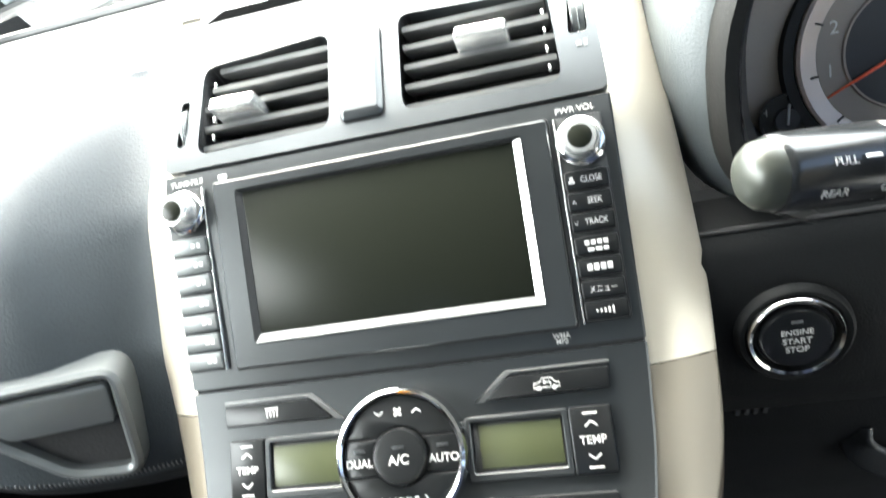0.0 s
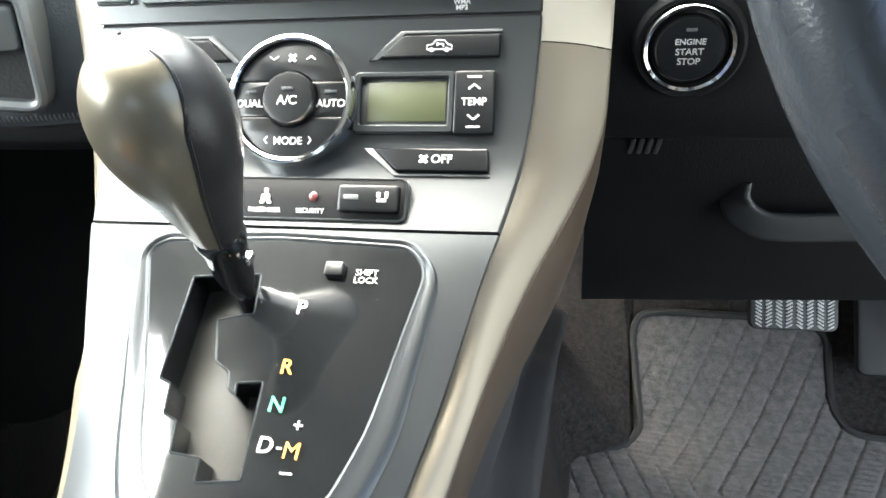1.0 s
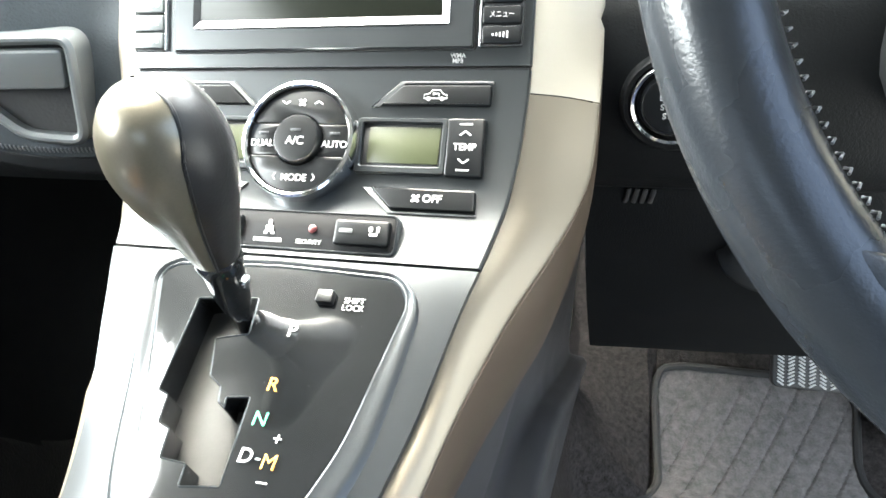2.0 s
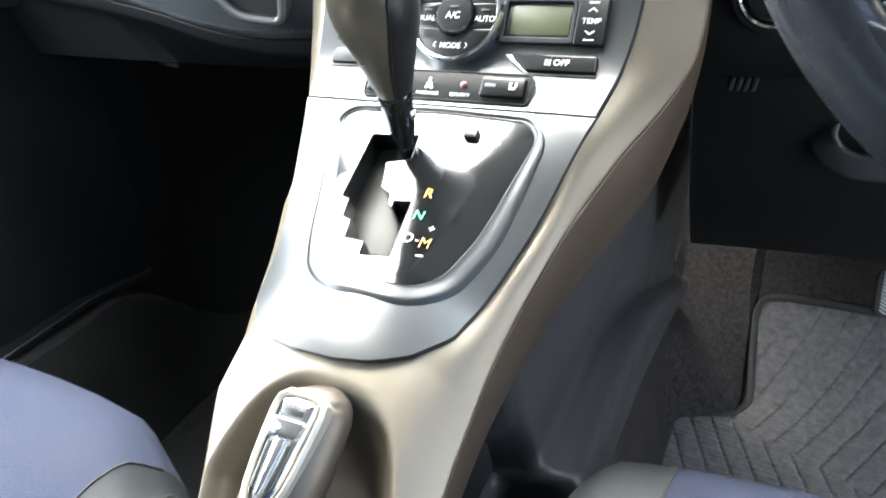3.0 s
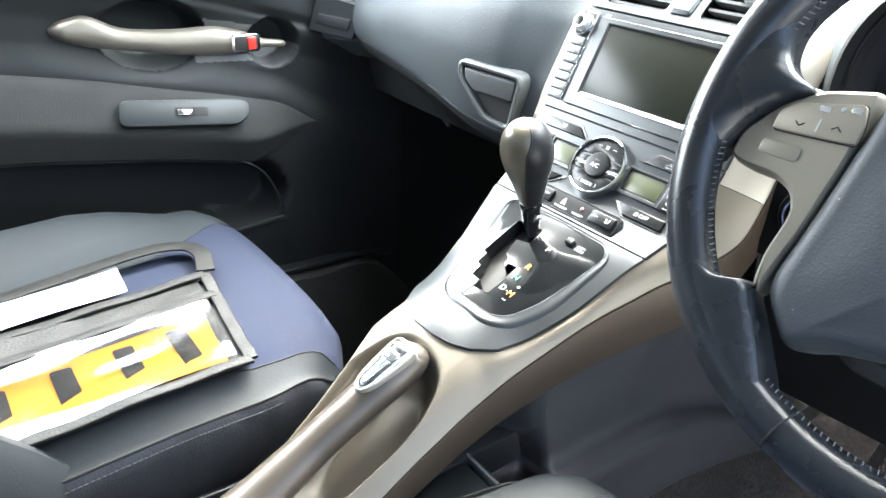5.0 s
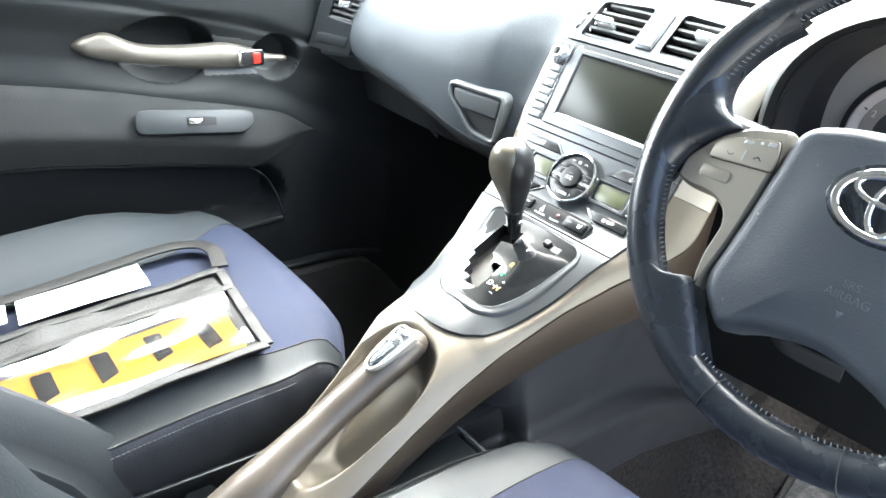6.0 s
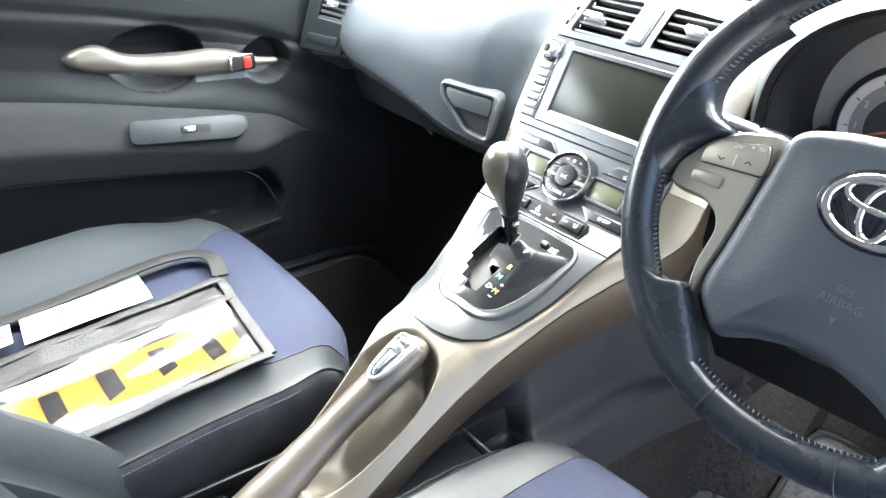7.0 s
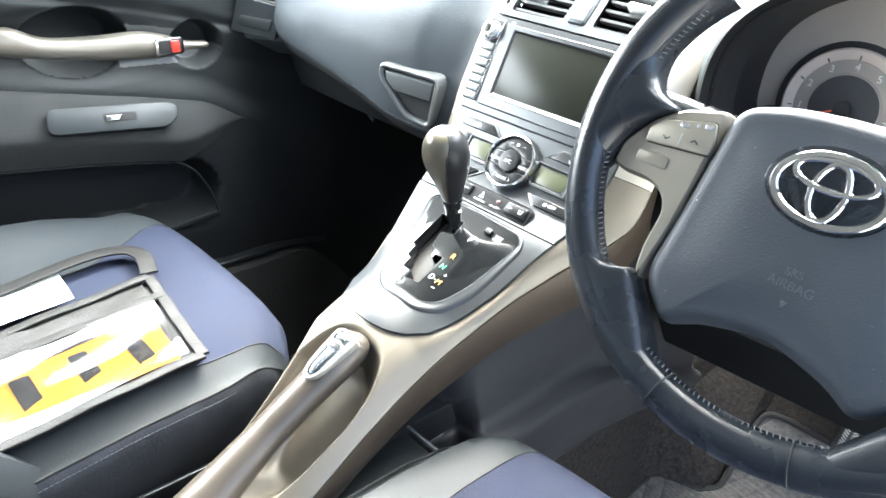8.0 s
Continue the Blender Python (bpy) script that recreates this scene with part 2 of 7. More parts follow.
def rounded(poly, r, n=4):
    """Round the corners of a polygon."""
    out = []
    m = len(poly)
    for i in range(m):
        p, a, b = Vector(poly[i]), Vector(poly[i - 1]), Vector(poly[(i + 1) % m])
        da, db = (a - p), (b - p)
        k = min(r, da.length * 0.45, db.length * 0.45)
        s, e = p + da.normalized() * k, p + db.normalized() * k
        for j in range(n + 1):
            t = j / n
            out.append(tuple((1 - t) ** 2 * s + 2 * t * (1 - t) * p + t * t * e))
    return out


def offset(poly, d):
    """Shrink an outline by d along its corner normals."""
    m = len(poly)
    area = sum(poly[i - 1][0] * poly[i][1] - poly[i][0] * poly[i - 1][1] for i in range(m))
    sg = 1 if area > 0 else -1
    out = []
    for i in range(m):
        a, p, b = Vector(poly[i - 1]), Vector(poly[i]), Vector(poly[(i + 1) % m])
        t = (b - a)
        t = t.normalized() if t.length > 1e-9 else Vector((1, 0))
        out.append((p.x - sg * t.y * d, p.y + sg * t.x * d))
    return out


def prism(poly, depth, M=Matrix(), bevel=0.0008, base=0.0):
    """A plate with the outline poly, standing from base to depth over M's plane, with a rounded upper rim."""
    bevel = min(bevel, (depth - base) * 0.8)
    rings = [(0, base), (0, depth - bevel), (bevel * 0.3, depth - bevel * 0.3), (bevel, depth)]
    rows = [[M @ Vector((x, y, z)) for x, y in (offset(poly, o) if o else poly)] for o, z in rings]
    return grid(rows, closed=True, caps=True)


def ring(outer, inner, depth, M=Matrix(), bevel=0.0006, base=0.0):
    """A raised frame between two outlines with equal counts of points."""
    rows = []
    for poly, o, z in ((outer, 0, base), (outer, 0, depth - bevel), (outer, bevel, depth), (inner, -bevel, depth),
                       (inner, 0, depth - bevel), (inner, 0, base)):
        rows.append([M @ Vector((x, y, z)) for x, y in (offset(poly, o) if o else poly)])
    return grid(rows, closed=True)


def lathe(profile, M=Matrix(), n=32, a0=0, a1=360):
    """Turn (radius, height) points round M's z axis."""
    full = abs(a1 - a0) >= 360
    rows = []
    for r, z in profile:
        rows.append([M @ Vector((r * math.cos(radians(a0 + (a1 - a0) * k / n)), r * math.sin(radians(a0 + (a1 - a0) * k / n)), z))
                     for k in range(n if full else n + 1)])
    bm = grid(rows, closed=full)
    bmesh.ops.remove_doubles(bm, verts=bm.verts, dist=1e-6)
    return bm


def sweep(path, section, up=Vector((0, 0, 1)), closed=False, scale=None):
    """Carry a closed section (u, v points) along a path."""
    rows = []
    m = len(path)
    for i, p in enumerate(path):
        p = Vector(p)
        a = Vector(path[i - 1] if (i or closed) else p)
        b = Vector(path[(i + 1) % m] if (i < m - 1 or closed) else p)
        t = (b - a).normalized()
        s = t.cross(up).normalized()
        u = s.cross(t)
        k = scale(i / max(1, m - 1)) if scale else 1
        rows.append([p + s * x * k + u * y * k for x, y in section])
    if closed:
        rows.append(rows[0])
        bm = grid(rows, closed=True)
        bmesh.ops.remove_doubles(bm, verts=bm.verts, dist=1e-6)
        return bm
    return grid(rows, closed=True, caps=True)


def circle(r, n=10, ry=None):
    return [(r * math.cos(2 * math.pi * k / n), (ry or r) * math.sin(2 * math.pi * k / n)) for k in range(n)]


def smooth(a, b, x):
    t = min(1, max(0, (x - a) / (b - a)))
    return t * t * (3 - 2 * t)


def lerp(table, x):
    """Linear reading of ((x, y), ...) in rising x."""
    return float(np.interp(x, [p[0] for p in table], [p[1] for p in table]))


def soft(table, x, w):
    return sum(lerp(table, x + w * k / 4) for k in range(-4, 5)) / 9


def letters(body, size, M, material, parent, name="lettering", align="CENTER", bold=0.0, width=1.0):
    cu = bpy.data.curves.new(name, "FONT")
    cu.body, cu.size, cu.align_x, cu.align_y = body, size, align, "CENTER"
    cu.extrude, cu.offset = 0.00012, bold
    tmp = new("tmp_text", cu)
    me = bpy.data.meshes.new_from_object(tmp.evaluated_get(bpy.context.evaluated_depsgraph_get()))
    bpy.data.objects.remove(tmp)
    me.transform(M @ Matrix.Diagonal((width, 1, 1, 1)))
    me.materials.clear()
    me.materials.append(material)
    me.name = name
    ob = new(name, me)
    ob.parent = parent
    ob.matrix_parent_inverse = Matrix.Translation(-BASE.get(parent.name, Vector()))
    return ob


def bars(spots, M, material, parent, name="marking"):
    """Small plain bars (x, y, w, h) of one marking, on M's plane."""
    bm = bmesh.new()
    for x, y, w, h in spots:
        add_to(bm, prism(rrect(w, h, min(w, h) * 0.2, 2, x, y), 0.00025, M, 0.0001))
    return part(name, bm, material, parent)


def bez(pts, n=24):
    """A smooth open line through the points."""
    P = [Vector(p) for p in pts]
    P = [2 * P[0] - P[1]] + P + [2 * P[-1] - P[-2]]
    out = []
    for i in range(1, len(P) - 2):
        for k in range(n):
            t = k / n
            a, b, c, d = P[i - 1], P[i], P[i + 1], P[i + 2]
            out.append(0.5 * ((2 * b) + (c - a) * t + (2 * a - 5 * b + 4 * c - d) * t * t + (3 * b - a - 3 * c + d) * t ** 3))
    out.append(P[-2])
    return out


# ---- the car's shell, floor and ground ----
ground = part("ground", grid([[Vector((x, y, -0.32)) for x in (-400, -20, -6, -2, 2, 6, 20, 400)] for y in (-400, -20, -6, -2, 2, 6, 20, 400)]), M_ASPHALT)
tagged(ground, "pale concrete yard under the car", "ground", kind="structure")


def box(x0, x1, y0, y1, z0, z1, r=0.01):
    M = Matrix.Translation(((x0 + x1) / 2, (y0 + y1) / 2, z0))
    return prism(rrect(x1 - x0, y1 - y0, min(r, (x1 - x0) * 0.3, (y1 - y0) * 0.3), 3), z1 - z0, M, min(r, (z1 - z0) * 0.3))


floor = part("floor", box(-0.78, 0.78, -1.75, 1.0, -0.08, -0.012), M_CARPET)
tagged(floor, "dark carpeted car floor", "floor", kind="structure")
# toe board rising to the bulkhead
rows = [[Vector((x, y, z)) for x in np.linspace(-0.76, 0.76, 12)] for y, z in ((0.36, -0.012), (0.44, 0.02), (0.52, 0.085), (0.62, 0.18), (0.72, 0.32), (0.76, 0.6), (0.76, 0.82))]
toe = tagged(part("wall_bulkhead", grid(rows), M_CARPET), "dark carpeted toe board and bulkhead", "car interior wall", kind="structure")
roof = part("ceiling", grid([[Vector((x, y, 1.20 - 0.10 * (x / 0.62) ** 2 - 0.06 * ((y + 0.85) / 0.8) ** 2)) for x in np.linspace(-0.60, 0.60, 13)] for y in np.linspace(-1.75, -0.10, 15)]), M_ROOF)
tagged(roof, "pale cloth roof lining", "ceiling", kind="structure")
back = tagged(part("wall_rear", box(-0.75, 0.75, -1.85, -1.76, -0.05, 0.88), M_SUEDE), "dark rear bulkhead behind the back seats", "car interior wall", kind="structure")


def pillar(pts, r, name, label):
    ob = part(name, sweep(bez(pts, 8), circle(r, 12, r * 0.7)), M_DARK)
    return tagged(ob, label, "pillar", kind="structure")


for s in (-1, 1):
    side = "passenger" if s < 0 else "driver"
    pillar([(s * 0.72, 0.62, 0.82), (s * 0.69, 0.35, 0.95), (s * 0.63, 0.06, 1.08), (s * 0.55, -0.25, 1.14)], 0.045, "pillar_front_" + side, "dark windscreen pillar")
    pillar([(s * 0.73, -0.80, 0.05), (s * 0.72, -0.80, 0.75), (s * 0.62, -0.84, 1.10)], 0.06, "pillar_middle_" + side, "dark door pillar")
    pillar([(s * 0.70, -1.74, 0.80), (s * 0.60, -1.60, 1.10)], 0.07, "pillar_rear_" + side, "dark rear pillar")
    pillar([(s * 0.57, 0.0, 1.12), (s * 0.58, -0.85, 1.12), (s * 0.58, -1.7, 1.08)], 0.035, "roof_rail_" + side, "dark roof rail")
tagged(part("header_rail", box(-0.56, 0.56, -0.15, -0.08, 1.095, 1.135), M_ROOF), "roof rail over the windscreen", "rail", kind="structure")
rows = [[Vector((x, y - 0.10 * (x / 0.68) ** 2, z)) for x in np.linspace(-0.68, 0.68, 14)] for y, z in ((0.70, 0.80), (0.28, 0.99), (-0.10, 1.125))]
ws = part("windscreen", grid(rows), M_GLASS)
ws.visible_shadow = False
tagged(ws, "clear curved windscreen glass", "window", kind="structure")
# unseen dark sheet, added to keep windscreen light off the stack's middle
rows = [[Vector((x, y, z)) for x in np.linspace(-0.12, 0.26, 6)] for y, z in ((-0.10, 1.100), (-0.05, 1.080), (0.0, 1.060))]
tagged(part("windscreen_light_block", grid(rows), M_DARK), "unseen dark sheet that blocks light under the windscreen", "window", kind="structure")
for s in (-1,):
    rows = [[Vector((s * (0.73 - 0.13 * k), y, 0.75 + 0.36 * k)) for y in np.linspace(-1.7, 0.45 - 0.3 * k, 10)] for k in (0, 0.5, 1)]
    gl = part("side_window", grid(rows), M_GLASS)
    gl.visible_shadow = False
    tagged(gl, "clear side window glass", "window", kind="structure")
# the driver's door stands wide open
tagged(part("sill_driver", box(0.66, 0.76, -0.86, 0.75, -0.08, 0.06, 0.02), M_DARK), "black sill of the driver's door", "sill", kind="structure")
ddoor = thing("driver_door", "driver's door standing wide open with its window down", "car door", at=(1.0, -0.1, -0.05))
DA = radians(62)
hinge = Vector((0.74, 0.24, 0))
along = Vector((math.sin(DA), -math.cos(DA), 0))
across = Vector((math.cos(DA), math.sin(DA), 0))
rows = [[hinge + along * q + across * (-0.02 * math.sin(math.pi * (z + 0.1) / 0.9) + e) + Vector((0, 0, z)) for q in np.linspace(0, 1.08, 14)] for z, e in ((-0.06, 0.05), (-0.06, 0.0), (0.2, -0.02), (0.45, -0.05), (0.52, -0.05), (0.56, -0.01), (0.74, 0.0), (0.76, 0.02), (0.76, 0.07))]
part("door_lining", grid(rows), M_DOOR, ddoor, "dark inner lining")
rows = [[hinge + along * q + across * (0.07 + 0.03 * math.sin(math.pi * (z + 0.1) / 0.9)) + Vector((0, 0, z)) for q in np.linspace(0, 1.08, 14)] for z in (-0.06, 0.2, 0.5, 0.76)]
part("door_skin", grid(rows), M_SILVER, ddoor, "silver outer skin")
part("window_frame", sweep([hinge + along * 0.02 + Vector((0, 0, 0.76)), hinge + along * 0.45 + Vector((-0.08, 0, 1.05)), hinge + along * 0.80 + Vector((-0.10, 0, 1.10)), hinge + along * 1.05 + Vector((-0.08, 0, 1.05)), hinge + along * 1.08 + Vector((0, 0, 0.76))], rrect(0.05, 0.03, 0.01, 3)), M_DARK, ddoor, "black window frame")
tagged(part("wall_rear_driver_side", box(0.70, 0.76, -1.8, -0.86, -0.08, 0.80), M_DOOR), "dark rear door lining", "car door", kind="structure")
tagged(part("wall_cowl_driver_side", box(0.68, 0.76, 0.22, 0.75, -0.08, 0.80), M_DARK), "dark kick panel in the driver's footwell", "car interior wall", kind="structure")
tagged(part("wall_rear_passenger_side", box(-0.76, -0.70, -1.8, -0.86, -0.08, 0.80), M_DOOR), "dark rear door lining", "car door", kind="structure")
tagged(part("wall_cowl_side", box(-0.76, -0.64, 0.16, 0.75, -0.08, 0.80), M_DARK), "dark kick panel in the passenger footwell", "car interior wall", kind="structure")

# ---- dashboard ----
dash = thing("dashboard", "dark grey soft-touch dashboard with stitched pad", "dashboard", at=(0, 0.3, 0.5))
SEAM = [(-0.62, 0.648), (-0.50, 0.637), (-0.38, 0.626), (-0.30, 0.613), (-0.25, 0.598), (-0.20, 0.587), (-0.10, 0.584)]
PAD_BOW = [(-0.66, 0.030), (-0.50, 0.0), (-0.40, -0.006), (-0.30, -0.010), (-0.241, -0.007), (-0.154, 0.016), (-0.13, 0.0225)]
# where the pad meets the champagne trim: height and depth
TRIM_EDGE = [(0.54, -0.089), (0.556, -0.041), (0.589, 0.0), (0.631, 0.0164), (0.653, 0.023), (0.697, 0.0423), (0.731, 0.0586), (0.751, 0.0769), (0.772, 0.0969), (0.79, 0.1158), (0.808, 0.1358), (0.85, 0.18)]


def pad_row(x):
    zb = soft(SEAM, x, 0.02)
    fwd = soft(PAD_BOW, x, 0.015)
    meet = smooth(-0.200, -0.142, x)
    pts = [(-0.002, zb), (-0.010, zb + 0.010), (-0.012, 0.665), (-0.008, 0.70), (0.008, 0.738), (0.040, 0.770), (0.085, 0.792), (0.16, 0.812), (0.30, 0.828), (0.50, 0.838), (0.70, 0.842)]
    if zb > 0.63:
        pts[2] = (-0.0135, 0.672)
    out = []
    for q in bez([(a, b, 0) for a, b in pts], 5):
        y = q.x + fwd * smooth(0.30, 0.0, q.x)
        out.append(Vector((x, y + max(0.0, lerp(TRIM_EDGE, q.y) - 0.003 - y) * meet if q.y < 0.80 else y, q.y)))
    return out


rows = [pad_row(x) for x in list(np.linspace(-0.535, -0.16, 36)) + list(np.linspace(-0.158, -0.1340, 15))]
part("passenger_pad", grid(rows), M_PAD, dash, "dark blue-grey soft pad over the glovebox")
rows = []
for x in np.linspace(-0.60, -0.132, 40):
    zb = soft(SEAM, x, 0.02)
    fw = soft(PAD_BOW, x, 0.015)
    rows.append([Vector((x, y + fw * smooth(0.1, 0.0, y), z)) for y, z in ((0.014, zb + 0.006), (0.004, zb + 0.002), (0.001, zb - 0.003), (0.004, zb - 0.012), (0.014, zb - 0.020), (0.035, zb - 0.028), (0.07, 0.54), (0.20, 0.50), (0.45, 0.52), (0.70, 0.50))])
part("pad_lip", grid(rows), M_DARK, dash, "dark rolled lower lip")
part("lip_light", sweep([(-0.42, 0.092, 0.530), (-0.36, 0.058, 0.5400)], circle(0.0022, 8)), M_STACK, dash, "thin trim line under the lip")
# short cross stitches along the pad's lower seam
bm = bmesh.new()
for k in range(64):
    x = -0.310 + 0.0026 * k
    zb, fw = soft(SEAM, x, 0.02), soft(PAD_BOW, x, 0.015)
    add_to(bm, sweep([(x, -0.0098 + fw, zb + 0.0060), (x + 0.0004, -0.0108 + fw, zb + 0.0078), (x + 0.0008, -0.0110 + fw, zb + 0.0096)], circle(0.0005, 5)))
tagged(part("stitching", bm, M_STITCH, dash, "grey seam stitching"), kind="stuff")
# rest of the top, over the stack and towards the driver
rows = []
for x in np.linspace(-0.12, 0.70, 40):
    f = smooth(0.10, 0.18, x)
    rows.append([Vector((x, y, z)) for y, z in ((0.118, 0.822 - 0.012 * f), (0.16, 0.828), (0.30, 0.832), (0.50, 0.838), (0.70, 0.842))])
part("dash_top", grid(rows), M_DASH, dash, "grey dash top under the windscreen")
rows = [[Vector((x, 0.468 + 0.004 * k, 0.8365 + 0.002 * (k % 2))) for x in np.linspace(-0.40, 0.40, 20)] for k in range(3)]
part("defroster_slot", grid(rows), M_DARK, dash)
part("windscreen_base", sweep([(-0.70, 0.500, 0.840), (-0.35, 0.515, 0.842), (0.0, 0.52, 0.843), (0.70, 0.50, 0.840)], circle(0.007, 8)), M_DARK, dash, "black seal along the windscreen")
# driver's side face round the start button
COLP = [(0.050, 0.686), (0.034, 0.674), (0.026, 0.664), (0.0245, 0.62), (0.027, 0.585), (0.038, 0.566), (0.060, 0.555)]
rows = [[Vector((x, y + 0.02 * smooth(0.24, 0.42, x) , z)) for y, z in COLP] for x in np.linspace(0.143, 0.72, 30)]
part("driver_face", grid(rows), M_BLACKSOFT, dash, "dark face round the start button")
part("face_seam", sweep([(0.146, 0.0345, 0.6755), (0.30, 0.0345, 0.6755)], circle(0.0012, 6)), M_UNDER, dash)
rows = [[Vector((x, y, z + 0.055 * (x - 0.14) * smooth(0.5, 0.36, z))) for y, z in ((0.061, 0.565), (0.059, 0.550), (0.065, 0.52), (0.105, 0.44), (0.155, 0.365), (0.165, 0.352), (0.30, 0.36), (0.70, 0.42))] for x in np.linspace(0.140, 0.72, 24)]
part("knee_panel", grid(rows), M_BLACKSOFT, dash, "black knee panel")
rows = [[Vector((0.1405, y, z)) for y, z in ((0.05, 0.565), (0.06, 0.52), (0.155, 0.365), (0.165, 0.352))], [Vector((0.1405, 0.5, z)) for z in (0.565, 0.52, 0.40, 0.38)]]
part("knee_side", grid(rows), M_DARK, dash)
for k in range(4):
    part("grille_slot", prism(rrect(0.0030, 0.011, 0.0010, 3), 0.0012, Matrix.Translation((0.166 + 0.0050 * k, 0.0595, 0.5500)) @ Matrix.Rotation(radians(100), 4, "X") @ Matrix.Rotation(radians(-12), 4, "Z"), 0.0004), M_UNDER, dash)
# column shroud
part("column_shroud", sweep([(0.345, -0.09, 0.715), (0.345, 0.0, 0.675), (0.345, 0.10, 0.63)], rrect(0.13, 0.10, 0.035, 5)), M_DARK, dash, "black steering column shroud")
# small tray with a bright edge under the column
part("tray_pull", sweep(bez([(0.231, 0.070, 0.522), (0.234, 0.068, 0.504), (0.247, 0.066, 0.494), (0.266, 0.066, 0.4915), (0.31, 0.068, 0.492)], 6), rrect(0.006, 0.020, 0.003, 3)), M_DARK, dash, "dark satin pull of the under-dash tray")


# ---- glovebox handle ----
glove = thing("glovebox_latch", "grey pull handle in a four-sided silver frame", "glovebox handle", at=(-0.2, 0, 0.6))
GX = Vector((0.087, 0.023, -0.001)).normalized()
GY_ = Vector((0, 0.02, 1)).normalized()
GN = GX.cross(GY_).normalized()
GO = Vector((-0.200, -0.0108, 0.640))
MG = Matrix(((GX.x, GY_.x, GN.x, GO.x), (GX.y, GY_.y, GN.y, GO.y), (GX.z, GY_.z, GN.z, GO.z), (0, 0, 0, 1)))
gp = rounded([(-0.0425, 0.0295), (0.0435, 0.0262), (0.0345, -0.0365), (-0.0015, -0.0305), (-0.0425, 0.0135)], 0.009, 5)
part("latch_frame", ring(offset(gp, -0.0036), offset(gp, 0.0030), 0.0085, MG, 0.0024, base=-0.014), M_LATCH, glove, "satin grey frame")
rows = [[MG @ Vector((x, y, 0.001)) for x, y in offset(gp, 0.001)], [MG @ Vector((x, y, -0.012)) for x, y in offset(gp, 0.004)]]
bm = grid(rows, closed=True)
bm.faces.new([bm.verts.new(MG @ Vector((x, y, 0.0006))) for x, y in offset(gp, -0.002)])
part("latch_well", bm, M_UNDER, glove)
hp = rounded([(-0.0355, 0.0240), (0.0385, 0.0208), (0.0345, -0.0030), (-0.0225, 0.0000), (-0.0355, 0.0130)], 0.004, 4)
part("latch_pull", prism(hp, 0.0078, MG, 0.0020, base=0.0030), M_LATCH, glove, "flat grey pull")

# ---- passenger's side vent at the end of the dash ----
sv = thing("side_vent", "grey end vent of the dashboard with black slats", "air vent", "air vents", at=(-0.58, 0.02, 0.66))
VX, VN = Vector((0.83, 0.55, 0)).normalized(), Vector((0.55, -0.83, 0)).normalized()
VY, VO = Vector((0, 0, 1)) + VX * 0.32, Vector((-0.5285, -0.006, 0.638))
VM = Matrix(((VX.x, VY.x, VN.x, VO.x), (VX.y, VY.y, VN.y, VO.y), (VX.z, VY.z, VN.z, VO.z), (0, 0, 0, 1)))
vo = rounded([(-0.078, 0.008), (0.0, 0.0), (0.0, 0.112), (-0.078, 0.112)], 0.004, 4)
vi = rounded([(-0.056, 0.060), (-0.007, 0.053), (-0.007, 0.104), (-0.056, 0.104)], 0.004, 4)
part("vent_frame", ring(vo, vi, 0.004, VM, 0.0012, base=-0.02), M_SWITCHPLATE, sv, "grey vent frame")
part("vent_backing", prism(rrect(0.052, 0.060, 0.004, 3, -0.031, 0.080), -0.006, VM, 0.0005, base=-0.02), M_UNDER, sv)
for k in range(5):
    h = 0.0595 + 0.0092 * k
    part("slat", prism([(-0.055, h), (-0.055, h + 0.0035), (-0.008, h - 0.0030), (-0.008, h - 0.0065)][::-1], 0.002, VM, 0.0006, base=-0.010), M_SLAT, sv)
part("tab", prism(rrect(0.020, 0.009, 0.002, 3, -0.036, 0.083), 0.006, VM, 0.0015, base=-0.006), M_BRIGHT, sv, "silver slider tab")
part("blank_plate", prism(rounded([(-0.068, 0.0190), (-0.012, 0.0130), (-0.011, 0.0300), (-0.067, 0.0340)], 0.002, 3), 0.0056, VM, 0.001), M_SWITCHPLATE, sv, "blank grey plate")
part("plate_gap", ring(rounded([(-0.0692, 0.0178), (-0.0108, 0.0118), (-0.0098, 0.0312), (-0.0682, 0.0352)], 0.002, 3), rounded([(-0.068, 0.0190), (-0.012, 0.0130), (-0.011, 0.0300), (-0.067, 0.0340)], 0.002, 3), 0.0043, VM, 0.0001), M_UNDER, sv)
part("end_cap", grid([[Vector((x + 0.32 * VX.x * (z - 0.638), y + q + 0.32 * VX.y * max(0, z - 0.638) * (1 - k), z)) for k, (y, z) in zip((0, 0, 0, 0.3, 0.8, 1), ((0.06, 0.60), (0.012, 0.632), (0.008, 0.70), (0.020, 0.755), (0.08, 0.800), (0.4, 0.83)))] for x, q in ((-0.600, -0.046), (-0.530, 0.0))]), M_DASH, sv)

# ---- start button ----
start = thing("start_button", "round black engine start button in a chrome ring", "start button", at=(0.188, 0.02, 0.60))
SM = Matrix.Translation((0.1875, 0.0240, 0.6215)) @ Matrix.Rotation(radians(93), 4, "X") @ Matrix.Scale(0.88, 4)
part("collar", lathe([(0.0316, 0.0), (0.0311, 0.0028), (0.0290, 0.0052), (0.0264, 0.0046), (0.0256, 0.0030)], SM, 56), M_BLACKSOFT, start, "dark sloping collar")
part("chrome_ring", lathe([(0.0258, 0.0030), (0.0254, 0.0062), (0.0245, 0.0072), (0.0228, 0.0064), (0.0212, 0.0030)], SM, 64), M_CHROME, start, "chrome ring")
part("button_well", lathe([(0.0214, 0.0032), (0.0206, 0.0016), (0.0180, 0.0016)], SM, 48), M_UNDER, start)
